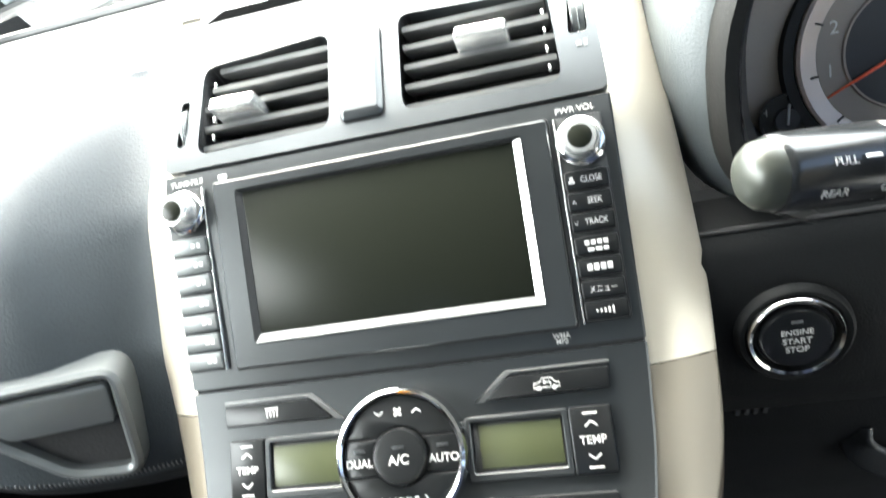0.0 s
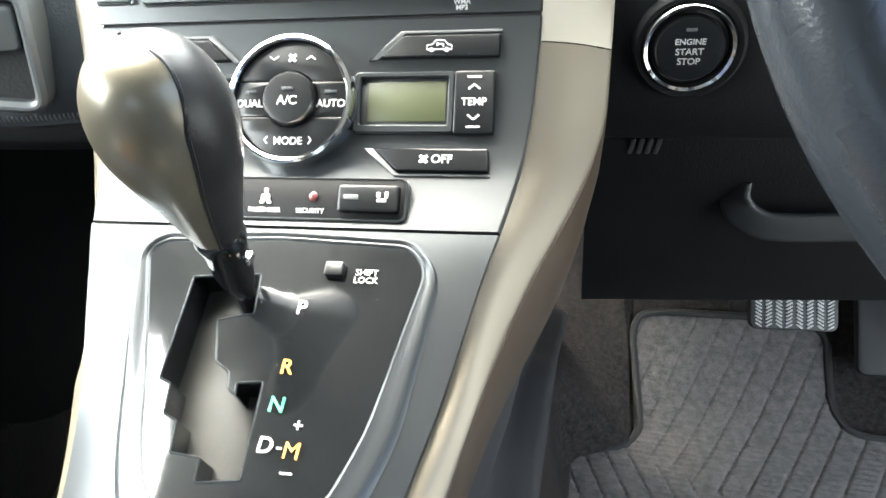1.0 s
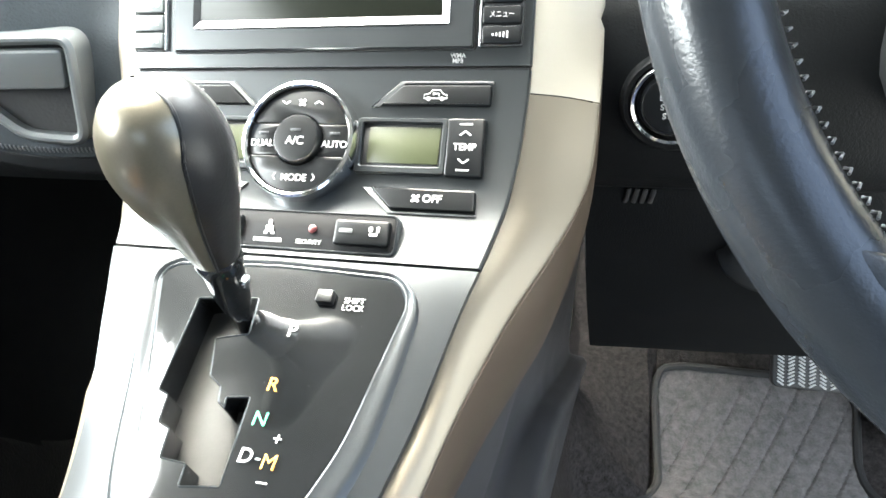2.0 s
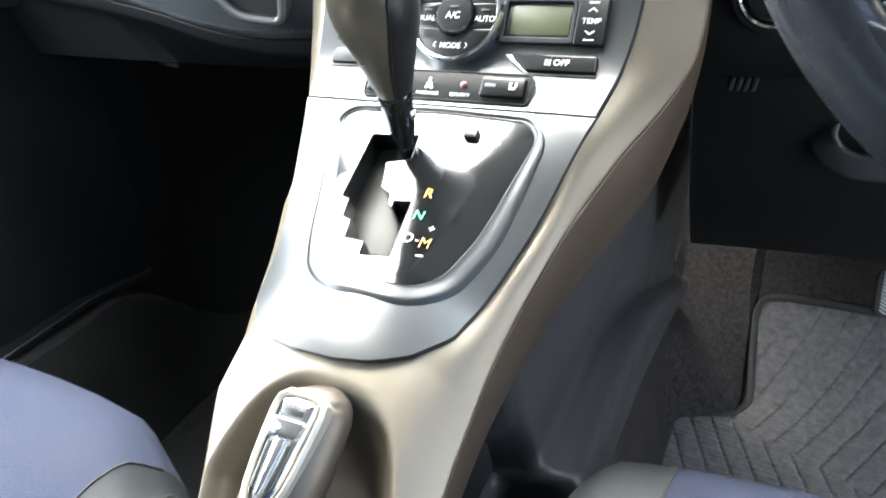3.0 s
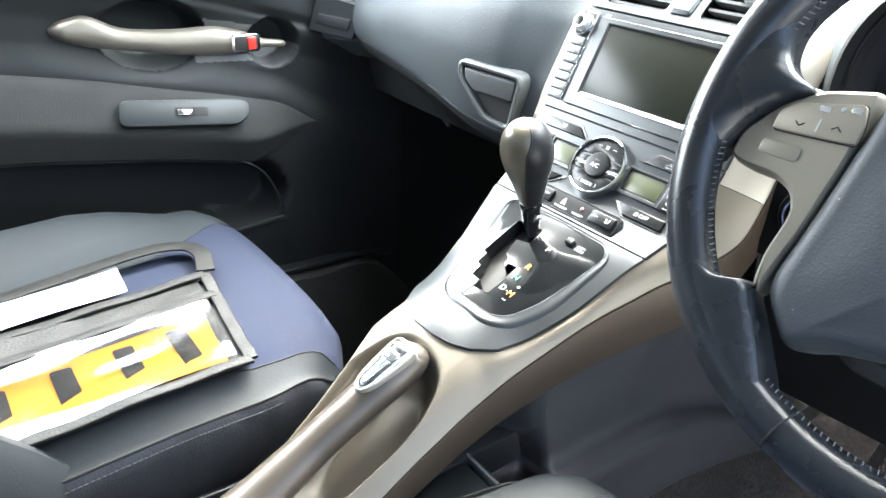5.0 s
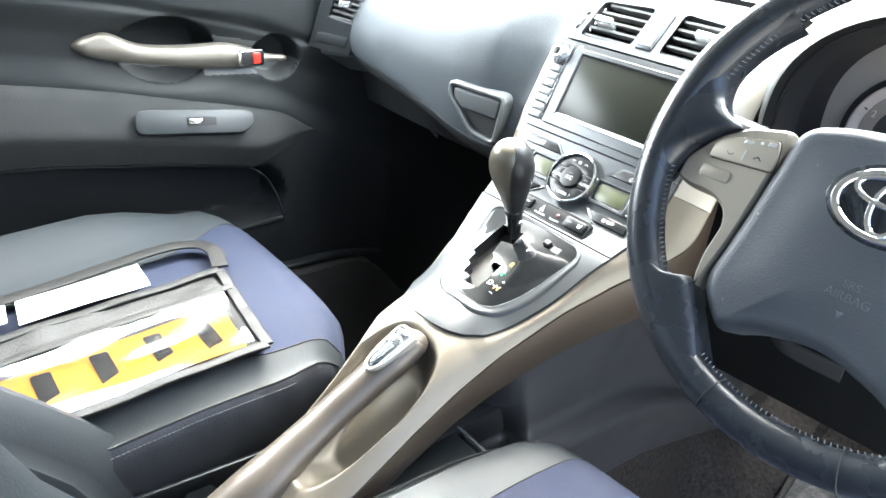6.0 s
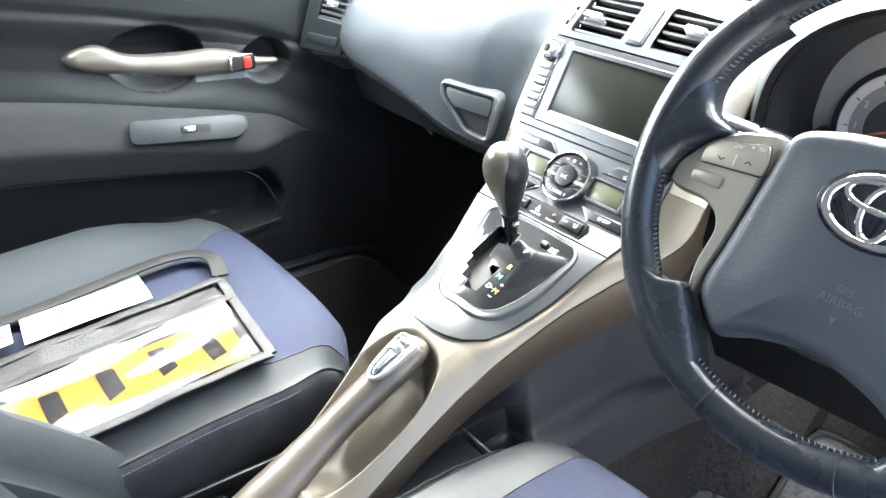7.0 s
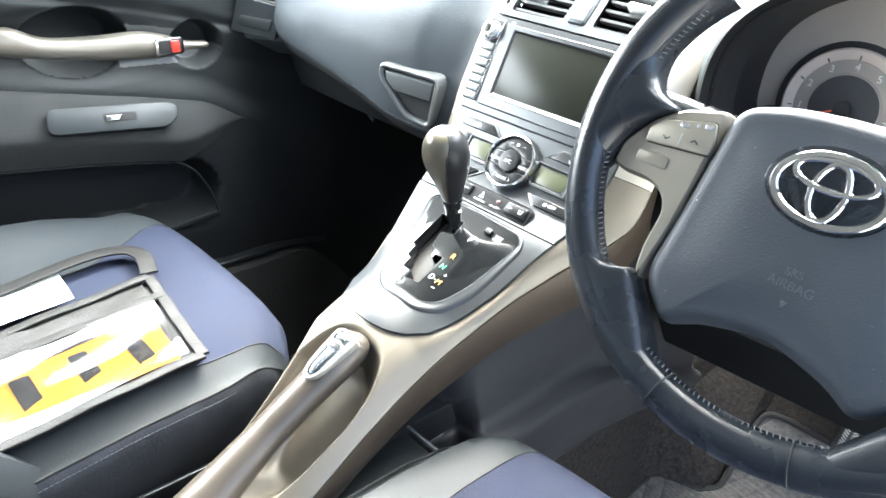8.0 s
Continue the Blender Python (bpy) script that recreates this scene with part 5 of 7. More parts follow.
rows = []
for o, l in ((0.0010, -0.0010), (0.0, 0.0003), (-0.0008, 0.0008), (-0.0016, 0.0006), (-0.0050, 0.0011), (-0.0085, 0.0019), (-0.0105, 0.0016), (-0.0125, -0.0003)):
    rows.append([face(p.x, p.y, l) for p in (Vector(a).lerp(Vector(b), rim_width(a[1]) if o < -0.002 else 1.0) for a, b in zip(PLATE, offset(PLATE, o)))])
part("gate_rim", grid(rows, closed=True), M_SILVER, gate, "raised satin rim")
part("gate_plate", skin_with_holes(offset(PLATE, 0.0004), [SLOT], 0.0002, 0.006, depth=0.003, wall=0.020), M_GLOSS, gate, "gloss black plate")
part("slot_rim", grid([[face(x, y, 0.0003) for x, y in offset(SLOT, -0.0007)], [face(x, y, 0.0007) for x, y in offset(SLOT, -0.0002)], [face(x, y, 0.0002) for x, y in offset(SLOT, 0.0002)]], closed=True), M_STACK, gate)
rows = [[face(-0.040 + 0.060 * k / 8, y, -0.017 + 0.004 * math.sin(math.pi * k / 8)) for k in range(9)] for y in ysteps(-0.0985, -0.190, 0.006)]
part("slot_blade", grid(rows), M_SMOKE, gate, "smoky sliding cover inside the slot")
for ch, x, y, m, s in (("P", 0.0206, -0.1152, M_WHITE, 0.0092), ("R", 0.0203, -0.1394, M_AMBER, 0.0092), ("N", 0.0206, -0.1548, M_GREEN, 0.0092), ("D", 0.0206, -0.1704, M_WHITE, 0.0092),
                       ("M", 0.0312, -0.1707, M_AMBER, 0.0096), ("+", 0.0313, -0.1612, M_WHITE, 0.0075)):
    letters(ch, s, spot(x, y, 0.0007), m, gate, bold=0.0 if ch == "M" else 0.00012)
bars([(0, 0, 0.0050, 0.0009)], spot(0.0313, -0.1786, 0.0006), M_WHITE, gate)
bars([(0, 0, 0.0022, 0.0009)], spot(0.0262, -0.1704, 0.0006), M_WHITE, gate)
letters("SHIFT", 0.0042, spot(0.0466, -0.0986, 0.0007), M_WHITE, gate)
letters("LOCK", 0.0042, spot(0.0466, -0.1018, 0.0007), M_WHITE, gate)
part("lock_cover", prism(rrect(0.0085, 0.0070, 0.001, 3), 0.0040, spot(0.0322, -0.0985, 0.0), 0.0008), M_BUTTON, gate, "square shift lock cover")

# ---- gear lever ----
lever = thing("gear_lever", "egg-shaped gear knob, champagne shell and dark leather, in park", "gear lever", at=(-0.004, -0.112, 0.555))
LA, LB = Vector((-0.008, -0.1095, 0.548)), Vector((0.0020, -0.1432, 0.6815))
ax = (LB - LA).normalized()
sx_ = Vector((1, 0, 0)) - ax * ax.x
sx_.normalize()
sy_ = ax.cross(sx_)
ML = Matrix(((sx_.x, sy_.x, ax.x, LA.x), (sx_.y, sy_.y, ax.y, LA.y), (sx_.z, sy_.z, ax.z, LA.z), (0, 0, 0, 1)))
L = (LB - LA).length
KNOB = [(z, r * 0.93) for z, r in [(L, 0.0), (L - 0.0006, 0.008), (L - 0.003, 0.0145), (L - 0.008, 0.0195), (L - 0.016, 0.0237), (L - 0.026, 0.0258), (L - 0.036, 0.0255), (L - 0.048, 0.0228), (L - 0.060, 0.0190),
        (L - 0.072, 0.0154), (L - 0.082, 0.0126), (L - 0.088, 0.0106)]]
NK = 120


def knob_faces(want, push=0.0):
    rows = []
    for z, r in KNOB:
        rows.append([ML @ Vector(((r + push) * math.cos(2 * math.pi * k / NK), (r + push) * 1.0 * math.sin(2 * math.pi * k / NK) - 0.004 * smooth(L - 0.09, L, z), z)) for k in range(NK)])
    bm = bmesh.new()
    vs = [[bm.verts.new(p) for p in r] for r in rows]
    for i in range(len(rows) - 1):
        for k in range(NK):
            a = math.degrees(2 * math.pi * (k + 0.5) / NK)
            if want(i, a):
                bm.faces.new((vs[i][k], vs[i][(k + 1) % NK], vs[i + 1][(k + 1) % NK], vs[i + 1][k]))
    for v in [v for v in bm.verts if not v.link_faces]:
        bm.verts.remove(v)
    return bm


def seam_angle(z):
    """The shell's edge swings round the knob from its foot to its top."""
    return lerp([(0.0, 298), (0.45, 309), (0.75, 317), (1.0, 340)], (z - L + 0.088) / 0.088)


def is_shell(i, a):
    """The hard shell wraps the side that faces backwards."""
    return 140 < a % 360 < seam_angle((KNOB[i][0] + KNOB[i + 1][0]) / 2)


KNOB = [(p.x, p.y) for p in bez([(z, r, 0) for z, r in KNOB], 4)]
part("knob_shell", knob_faces(is_shell, 0.0004), M_KNOB, lever, "champagne painted knob shell")
part("knob_leather", knob_faces(lambda i, a: not is_shell(i, a)), M_KNOBLEATHER, lever, "dark leather knob side")
for edge in (lambda z: 142, seam_angle):
    seam = []
    for z, r in KNOB[4:]:
        rr, ca, sa = r + 0.0005, math.cos(radians(edge(z))), math.sin(radians(edge(z)))
        seam.append(ML @ Vector((rr * ca, rr * 1.0 * sa - 0.004 * smooth(L - 0.09, L, z), z)))
    part("knob_seam", sweep(seam, circle(0.0008, 6)), M_KNOBLEATHER, lever)
part("collar", lathe([(0.0104, L - 0.087), (0.0110, L - 0.090), (0.0095, L - 0.096), (0.0085, L - 0.112), (0.0070, L - 0.120), (0.0, L - 0.120)], ML, 28), M_GLOSS, lever, "gloss black collar")
part("collar_button", prism(rrect(0.004, 0.006, 0.001, 3), 0.0015, ML @ Matrix.Translation((0.009, 0.0, L - 0.103)) @ Matrix.Rotation(radians(90), 4, "Y"), 0.0005), M_CHROME, lever)
part("shaft", lathe([(0.0055, L - 0.118), (0.0045, 0.0), (0.0045, -0.03)], ML, 16), M_GLOSS, lever, "thin dark shaft")

# ---- handbrake ----
hand = thing("handbrake", "champagne handbrake lever with a chrome push button, lowered", "handbrake", at=(0.012, -0.43, 0.36))
HB = [(0.0165, -0.2620, 0.4955, 0.3), (0.0165, -0.2640, 0.4925, 0.75), (0.0160, -0.2700, 0.4860, 1.0), (0.0150, -0.2950, 0.4710, 1.08), (0.0130, -0.3250, 0.4530, 1.0), (0.0120, -0.3700, 0.4270, 0.98),
      (0.0160, -0.4150, 0.4050, 1.15), (0.0210, -0.4550, 0.3850, 1.45), (0.0230, -0.5200, 0.3480, 1.6), (0.0230, -0.5900, 0.3050, 1.6)]
path = bez([p[:3] for p in HB], 6)
rad = [h[3] for h in HB]
sec = circle(0.0185, 20, 0.0165)
part("grip", sweep(path, sec, scale=lambda t: 1.0 * lerp([(k / (len(HB) - 1), r) for k, r in enumerate(rad)], t)), M_BROWN, hand, "bronze champagne grip")
axh = (Vector(HB[3][:3]) - Vector(HB[5][:3])).normalized()
side = Vector((1, 0, 0))
nh = side.cross(axh).normalized()
ch = Vector((0.0150, -0.2890, 0.4745))
MH = Matrix(((side.x, axh.x, nh.x, ch.x), (side.y, axh.y, nh.y, ch.y), (side.z, axh.z, nh.z, ch.z), (0, 0, 0, 1)))
half_btn = [(0.0000, -0.0300), (0.0038, -0.0285), (0.0066, -0.0240), (0.0086, -0.0170), (0.0100, -0.0060), (0.0110, 0.0080), (0.0114, 0.0180), (0.0108, 0.0225), (0.0080, 0.0245), (0.0, 0.0252)]
btn = half_btn + [(-x, y) for x, y in half_btn[-2:0:-1]]
part("button_rim", ring(offset(btn, -0.0034), btn, 0.0186, MH, 0.0015, base=0.006), M_GOLD, hand, "pale rim of the button")
rows = []
for o, z in ((0.0, 0.0150), (0.0010, 0.0180), (0.0025, 0.0196), (0.0050, 0.0204)):
    rows.append([MH @ Vector((x, y, z)) for x, y in offset(btn, o)])
bm = grid(rows, closed=True)
bm.faces.new([bm.verts.new(MH @ Vector((x, y, 0.0204))) for x, y in offset(btn, 0.005)])
cb = part("push_button", bm, M_CHROME, hand, "chrome push button")
part("button_notch", prism(rrect(0.0120, 0.0034, 0.0006, 2, 0.0, 0.0165), 0.0208, MH, 0.0002, base=0.019), M_STACK, cb)
part("button_ridge", prism(rounded([(-0.0014, -0.022), (0.0014, -0.022), (0.0030, 0.004), (-0.0030, 0.004)], 0.001), 0.0216, MH, 0.0008, base=0.019), M_CHROME, cb)
part("button_crossbar", prism(rounded([(-0.0085, 0.004), (0.0085, 0.004), (0.0095, 0.013), (-0.0095, 0.013)], 0.002), 0.0222, MH, 0.0012, base=0.019), M_CHROME, cb)
for q in (-1, 1):
    part("button_groove", prism(rounded([(q * 0.0030, -0.020), (q * 0.0052, -0.019), (q * 0.0066, 0.002), (q * 0.0040, 0.002)], 0.0008), 0.0207, MH, 0.0002, base=0.019), M_STACK, cb)


# ---- steering wheel ----
wheel = thing("steering_wheel", "dark leather steering wheel with champagne spokes and grey stitching", "steering wheel", at=(0.345, -0.10, 0.70))
WT = radians(25.2)
WC = Vector((0.351, -0.148, 0.745))
MW = Matrix(((1, 0, 0, WC.x), (0, math.sin(WT), -math.cos(WT), WC.y), (0, math.cos(WT), math.sin(WT), WC.z), (0, 0, 0, 1)))
RIM = 0.172


def rim_point(a, ru, rv):
    """A point of the rim: a round the wheel in degrees, ru outwards and rv towards the driver of the tube's centre."""
    c, s = math.cos(radians(a)), math.sin(radians(a))
    return MW @ Vector(((RIM + ru) * c, (RIM + ru) * s, rv))


def tube_r(a):
    """Thumb rests swell the rim beside the spokes."""
    return 0.0153 + 0.0018 * math.exp(-((min(abs((a % 360) - 160), abs((a % 360) - 20)) / 16) ** 2))


rows = []
for k in range(180):
    a = 2 * k
    r = tube_r(a)
    rows.append([rim_point(a, r * math.cos(radians(b)) * 0.98, r * math.sin(radians(b)) * 1.06) for b in range(0, 360, 18)])
rows.append(rows[0])
bm = grid(rows, closed=True)
bmesh.ops.remove_doubles(bm, verts=bm.verts, dist=1e-6)
part("rim", bm, M_WHEEL, wheel, "dark leather rim")
# leather joints across the rim and stitches along its inner side
for a in (255, 287):
    r = tube_r(a) + 0.0004
    pts = [rim_point(a, r * math.cos(radians(b)), r * 1.06 * math.sin(radians(b))) for b in range(0, 360, 12)]
    part("rim_joint", sweep(pts, circle(0.0006, 6), up=MW.to_3x3() @ Vector((0, 0, 1)), closed=True), M_DARK, wheel)
bm = bmesh.new()
for k in range(250):
    a = 360 * k / 250
    if 160 < a < 186 or -6 < ((a + 180) % 360) - 180 < 20:
        continue
    r = tube_r(a)
    b0, b1 = 160, 176
    p = [rim_point(a + 0.25, (r + 0.0003) * math.cos(radians(b0)), r * 1.06 * math.sin(radians(b0))), rim_point(a + 0.0, (r + 0.0012) * math.cos(radians(168)), (r + 0.0006) * 1.06 * math.sin(radians(168))),
         rim_point(a - 0.25, (r + 0.0003) * math.cos(radians(b1)), r * 1.06 * math.sin(radians(b1)))]
    add_to(bm, sweep(p, circle(0.00045, 5), up=MW.to_3x3() @ Vector((0, 0, 1))))
tagged(part("stitching", bm, M_STITCH, wheel, "pale grey cross stitching", sharp=60), kind="stuff")


PAD = rounded([(-0.080, 0.037), (-0.045, 0.047), (0.0, 0.050), (0.045, 0.047), (0.080, 0.037), (0.087, -0.045), (0.094, -0.098), (0.066, -0.126), (0.046, -0.114), (0.0, -0.101), (-0.046, -0.114), (-0.066, -0.126),
               (-0.094, -0.098), (-0.087, -0.045)], 0.022, 7)
rows = []
for o, z in ((0.0, -0.040), (0.0, -0.012), (0.0010, -0.006), (0.0030, -0.002), (0.0060, 0.0015), (0.0090, 0.0035)):
    rows.append([MW @ Vector((x, y, z)) for x, y in offset(PAD, o)])
bm = grid(rows, closed=True)
inn = offset(PAD, 0.0090)
cx0 = (0.0, -0.035)
rows2 = [[MW @ Vector((cx0[0] + (x - cx0[0]) * s, cx0[1] + (y - cx0[1]) * s, 0.0035 + 0.0043 * smooth(1.0, 0.5, s))) for x, y in inn] for s in (1.0, 0.94, 0.87, 0.78, 0.66, 0.5, 0.25, 0.0005)]
add_to(bm, grid(rows2, closed=True))
bmesh.ops.remove_doubles(bm, verts=bm.verts, dist=1e-6)
part("airbag_pad", bm, M_AIRBAG, wheel, "dark blue-grey airbag pad")


MK = MW @ Matrix.Diagonal((0.968, 0.968, 1, 1))


def spoke(s):
    """Side spoke: a champagne fork with key pads above, and the leather arm below."""
    upper = [(s * x, y) for x, y in ((-0.086, 0.033), (-0.118, 0.026), (-0.140, 0.012), (-0.157, -0.012), (-0.158, -0.030), (-0.146, -0.034), (-0.124, -0.034), (-0.110, -0.040), (-0.104, -0.052),
                                     (-0.107, -0.080), (-0.105, -0.100), (-0.099, -0.108), (-0.091, -0.060), (-0.087, -0.010))]
    rows = [[MK @ Vector((x, y, z)) for x, y in (offset(rounded(upper, 0.006, 3), o))] for o, z in ((0, -0.022), (0, -0.010), (0.001, -0.005), (0.003, -0.003))]
    bm = grid(rows, closed=True, caps=True)
    part("spoke", bm, M_SPOKE, wheel, "champagne painted spoke")
    # leather blends from the rim: the arm below and the thumb rest above
    def blend(inner, a0, a1, heights):
        line = bez([(s * x, y, 0) for x, y in inner], 8)
        rows = []
        for f, z in heights:
            row = []
            for k, p in enumerate(line):
                a = radians(a0 + (a1 - a0) * k / (len(line) - 1))
                o = Vector((s * RIM * math.cos(a), RIM * math.sin(a), 0))
                row.append(MW @ (o.lerp(Vector(p), f) + Vector((0, 0, z))))
            rows.append(row)
        return grid(rows)

    part("spoke_arm", blend([(-0.156, -0.066), (-0.136, -0.096), (-0.116, -0.102), (-0.101, -0.097), (-0.090, -0.109), (-0.079, -0.123), (-0.067, -0.139), (-0.056, -0.154), (-0.044, -0.163)], 203, 255,
                            ((0, 0.0150), (0.2, 0.0152), (0.4, 0.0145), (0.6, 0.0130), (0.78, 0.0108), (0.9, 0.0080), (0.97, 0.0045), (1, 0.0), (1, -0.016))), M_WHEEL, wheel, "leather wrapped lower spoke", sharp=70)
    part("thumb_rest", blend([(-0.1115, 0.1030), (-0.1255, 0.0885), (-0.1360, 0.0735), (-0.1430, 0.0560), (-0.1415, 0.0385), (-0.1333, 0.0285), (-0.1200, 0.0220), (-0.130, 0.0135), (-0.147, -0.006), (-0.157, -0.034)], 137, 192,
                             ((0, 0.0150), (0.2, 0.0148), (0.4, 0.0132), (0.6, 0.0105), (0.78, 0.0070), (0.9, 0.0036), (0.97, 0.0), (1, -0.004), (1, -0.014))), M_WHEEL, wheel, "leather thumb rest between rim and spoke", sharp=70)
    k1 = rounded([(s * -0.137, 0.006), (s * -0.128, 0.013), (s * -0.090, 0.0215), (s * -0.086, 0.008), (s * -0.086, -0.003), (s * -0.096, -0.0035), (s * -0.137, -0.0065)], 0.003, 3)
    part("key_pad", prism(k1, 0.0012, MK, 0.0012, base=-0.008), M_SPOKE, wheel, "champagne audio keys")
    part("key_gap", grid([[MK @ Vector((x, y, -0.0022)) for x, y in offset(k1, -0.0007)], [MK @ Vector((x, y, -0.0022)) for x, y in offset(k1, 0.0003)]], closed=True), M_UNDER, wheel)
    T = MK @ Matrix.Translation((0, 0, 0.0013))
    for sg in (-1, 1):
        cx, cy = s * (-0.1215 if sg < 0 else -0.0995), (0.0005 if sg < 0 else 0.0035)
        for k in (-1, 1):
            bars([(0, 0, 0.0040, 0.0009)], T @ Matrix.Translation((cx + k * 0.0014, cy, 0)) @ Matrix.Rotation(radians(-38 * k * sg), 4, "Z"), M_STACK, wheel)
    bars([(s * -0.1105, 0.0025, 0.0012, 0.0085)], T, M_WHITE, wheel)
    bars([(s * -0.111, 0.0130, 0.0070, 0.0036), (s * -0.101, 0.0152, 0.0030, 0.0024), (s * -0.0935, 0.0165, 0.0060, 0.0034)], T, M_BRIGHT, wheel)
    part("mode_key", prism(rrect(0.026, 0.010, 0.003, 3, s * -0.127, -0.0175), -0.0018, MK, 0.0008, base=-0.006), M_SPOKE, wheel)
    if s > 0:
        return
    letters("MODE", 0.0050, MK @ Matrix.Translation((s * -0.127, -0.0175, -0.0013)), M_BRONZE, wheel)


spoke(1)
spoke(-1)
# badge: a plain chrome oval with inner ovals
bx = lambda rx, ry, cx=0, cy=0, n=48: [(cx + rx * math.cos(2 * math.pi * k / n), cy + ry * math.sin(2 * math.pi * k / n)) for k in range(n)]
MB = MW @ Matrix.Translation((0, 0, 0.0062))
part("badge_seat", prism(bx(0.0405, 0.0280), 0.0016, MB, 0.0012), M_WHEEL, wheel)
for (o, i_, h) in (((0.0362, 0.0245, 0, 0), (0.0308, 0.0194, 0, 0), 0.0046), ((0.0122, 0.0205, 0, -0.001), (0.0082, 0.0160, 0, -0.001), 0.0042), ((0.0266, 0.0115, 0, 0.0092), (0.0222, 0.0074, 0, 0.0092), 0.0044)):
    part("badge", ring(bx(*o), bx(*i_), h, MB, 0.0010), M_CHROME, wheel, "chrome oval badge")
letters("SRS", 0.0075, MW @ Matrix.Translation((0.003, -0.0545, 0.0080)), M_DASH, wheel)
letters("AIRBAG", 0.0085, MW @ Matrix.Translation((0.004, -0.0630, 0.0080)), M_DASH, wheel)
part("lettering", prism([(0.0020, -0.0730), (0.0065, -0.0730), (0.0042, -0.0775)][::-1], 0.0004, MW @ Matrix.Translation((0, 0, 0.0074)), 0.0001), M_DASH, wheel)


# ---- seats ----
def car_seat(sx, xc, yf, W, flare, name, label):
    """A car seat: cloth middle, leather bolsters, side skirts, backrest. sx: the side on which the car's middle lies."""
    s = thing(name, label, "car seat", "front seats", at=(xc, yf - 0.3, -0.012))
    yb = yf - 0.50
    US = [-1.0, -0.985, -0.96, -0.92, -0.86, -0.80, -0.72, -0.6, -0.45, -0.3, -0.15, 0, 0.15, 0.3, 0.45, 0.6, 0.72, 0.80, 0.86, 0.92, 0.96, 0.985, 1.0]

    def top(u, v):
        """Cushion surface: u across from -1 to 1, v from the front (0) to the back (1)."""
        au = abs(u)
        x = xc + u * W * (1.0 - 0.045 * (1 - smooth(0, 0.22, v)))
        if flare and u * sx > 0:
            x += sx * 0.014 * smooth(0.75, 1.0, au)
        y = yf - 0.022 * au ** 3 - 0.024 * smooth(0.84, 1.0, au) * (1 - smooth(0.0, 0.3, v)) - v * 0.50
        z = 0.394 + 0.012 * smooth(0.0, 0.10, v) - 0.030 * v + (0.010 if flare and u * sx > 0 else 0.020) * smooth(0.55, 0.85, au) * smooth(0.08, 0.45, v) - 0.022 * (smooth(0.80, 1.0, au) if flare and u * sx > 0 else smooth(0.90, 1.0, au))
        z -= 0.016 * (1 - smooth(-0.02, 0.07, v)) ** 2
        if flare and u * sx < 0:
            z += 0.014 * smooth(0.45, 0.80, au) * smooth(0.10, 0.40, v)
        return Vector((x, y, z))

    vs = [0, 0.015, 0.03, 0.05, 0.075, 0.11, 0.16, 0.22, 0.3, 0.4, 0.52, 0.65, 0.8, 0.97]

    def warp(u, v):
        """Keep the seam column on the cloth's edge, which may spread to the corner at the front."""
        ed = 0.72
        if flare:
            ed = lerp([(0.0, 0.935), (0.05, 0.905), (0.12, 0.885), (0.28, 0.87), (0.60, 0.72)], v) if u * sx > 0 else lerp([(0.0, 0.66), (0.10, 0.56), (0.17, 0.46), (0.28, 0.34), (0.50, 0.28)], v)
        au = abs(u)
        w = au / 0.72 * ed if au <= 0.72 else ed + (au - 0.72) / 0.28 * (1 - ed)
        return w if u >= 0 else -w

    P = [[top(warp(u, v), v) for u in US] for v in vs]
    i0, i1 = US.index(-0.72), US.index(0.72)
    front = [[Vector((p.x, p.y + dy, p.z - dz)) for p in P[0]] for dz, dy in ((0.20, -0.030), (0.13, -0.002), (0.07, 0.010), (0.03, 0.010), (0.010, 0.005))]
    full = front + P
    part("cushion_cloth", grid([r[i0:i1 + 1] for r in full]), M_BLUE, s, "blue suede cloth middle")
    part("bolster", grid([r[:i0 + 1] for r in full]), M_SEATGREY, s, "dark grey leather bolster")
    part("bolster", grid([r[i1:] for r in full]), M_SEATGREY, s, "dark grey leather bolster")
    for e in (0, -1):
        side = -1 if e == 0 else 1
        line = [r[e] for r in P]
        rows = [line]
        for dz, ddx in ((0.004, 0.004), (0.02, 0.009), (0.05, 0.010), (0.09, 0.006), (0.14, -0.004), (0.20, -0.014)):
            fold = lerp([(0.0, 0.0), (0.010, 0.005), (0.03, 0.010), (0.07, 0.010), (0.13, -0.002), (0.20, -0.030)], dz)
            rows.append([Vector((p.x + side * (ddx + 0.0016 * noise.noise(Vector((p.y * 60, dz * 25, 3.0)))) * smooth(0, 14, j),
                                 p.y + fold * (1 - smooth(0, 18, j)), p.z - dz)) for j, p in enumerate(bez(line, 6))])
        rows[0] = bez(line, 6)
        part("side_skirt", grid(rows), M_SKIRT, s, "dark grey creased leather side skirt")
        part("piping", sweep([p + Vector((side * 0.001, 0, 0.0004)) for p in line], circle(0.0016, 8)), M_PIPE, s)
        fine = bez([p + Vector((side * 0.0060, 0, -0.0085)) for p in line[5:]], 12)
        bm = bmesh.new()
        for k in range(12, len(fine) - 1):
            a, b = fine[k], fine[k + 1]
            add_to(bm, sweep([a.lerp(b, 0.1), a.lerp(b, 0.75)], circle(0.0005, 4)))
        tagged(part("stitching", bm, M_STITCH, s, "pale seam stitching"), kind="stuff")
    for i in (i0, i1):
        part("seam", sweep([r[i] + Vector((0, 0, 0.0002)) for r in P], circle(0.0009, 6)), M_PIPE, s)
    part("seat_base", box(xc - 0.17, xc + 0.17, yb, yf - 0.07, 0.06, 0.30, 0.02), M_DARK, s, "black seat base")
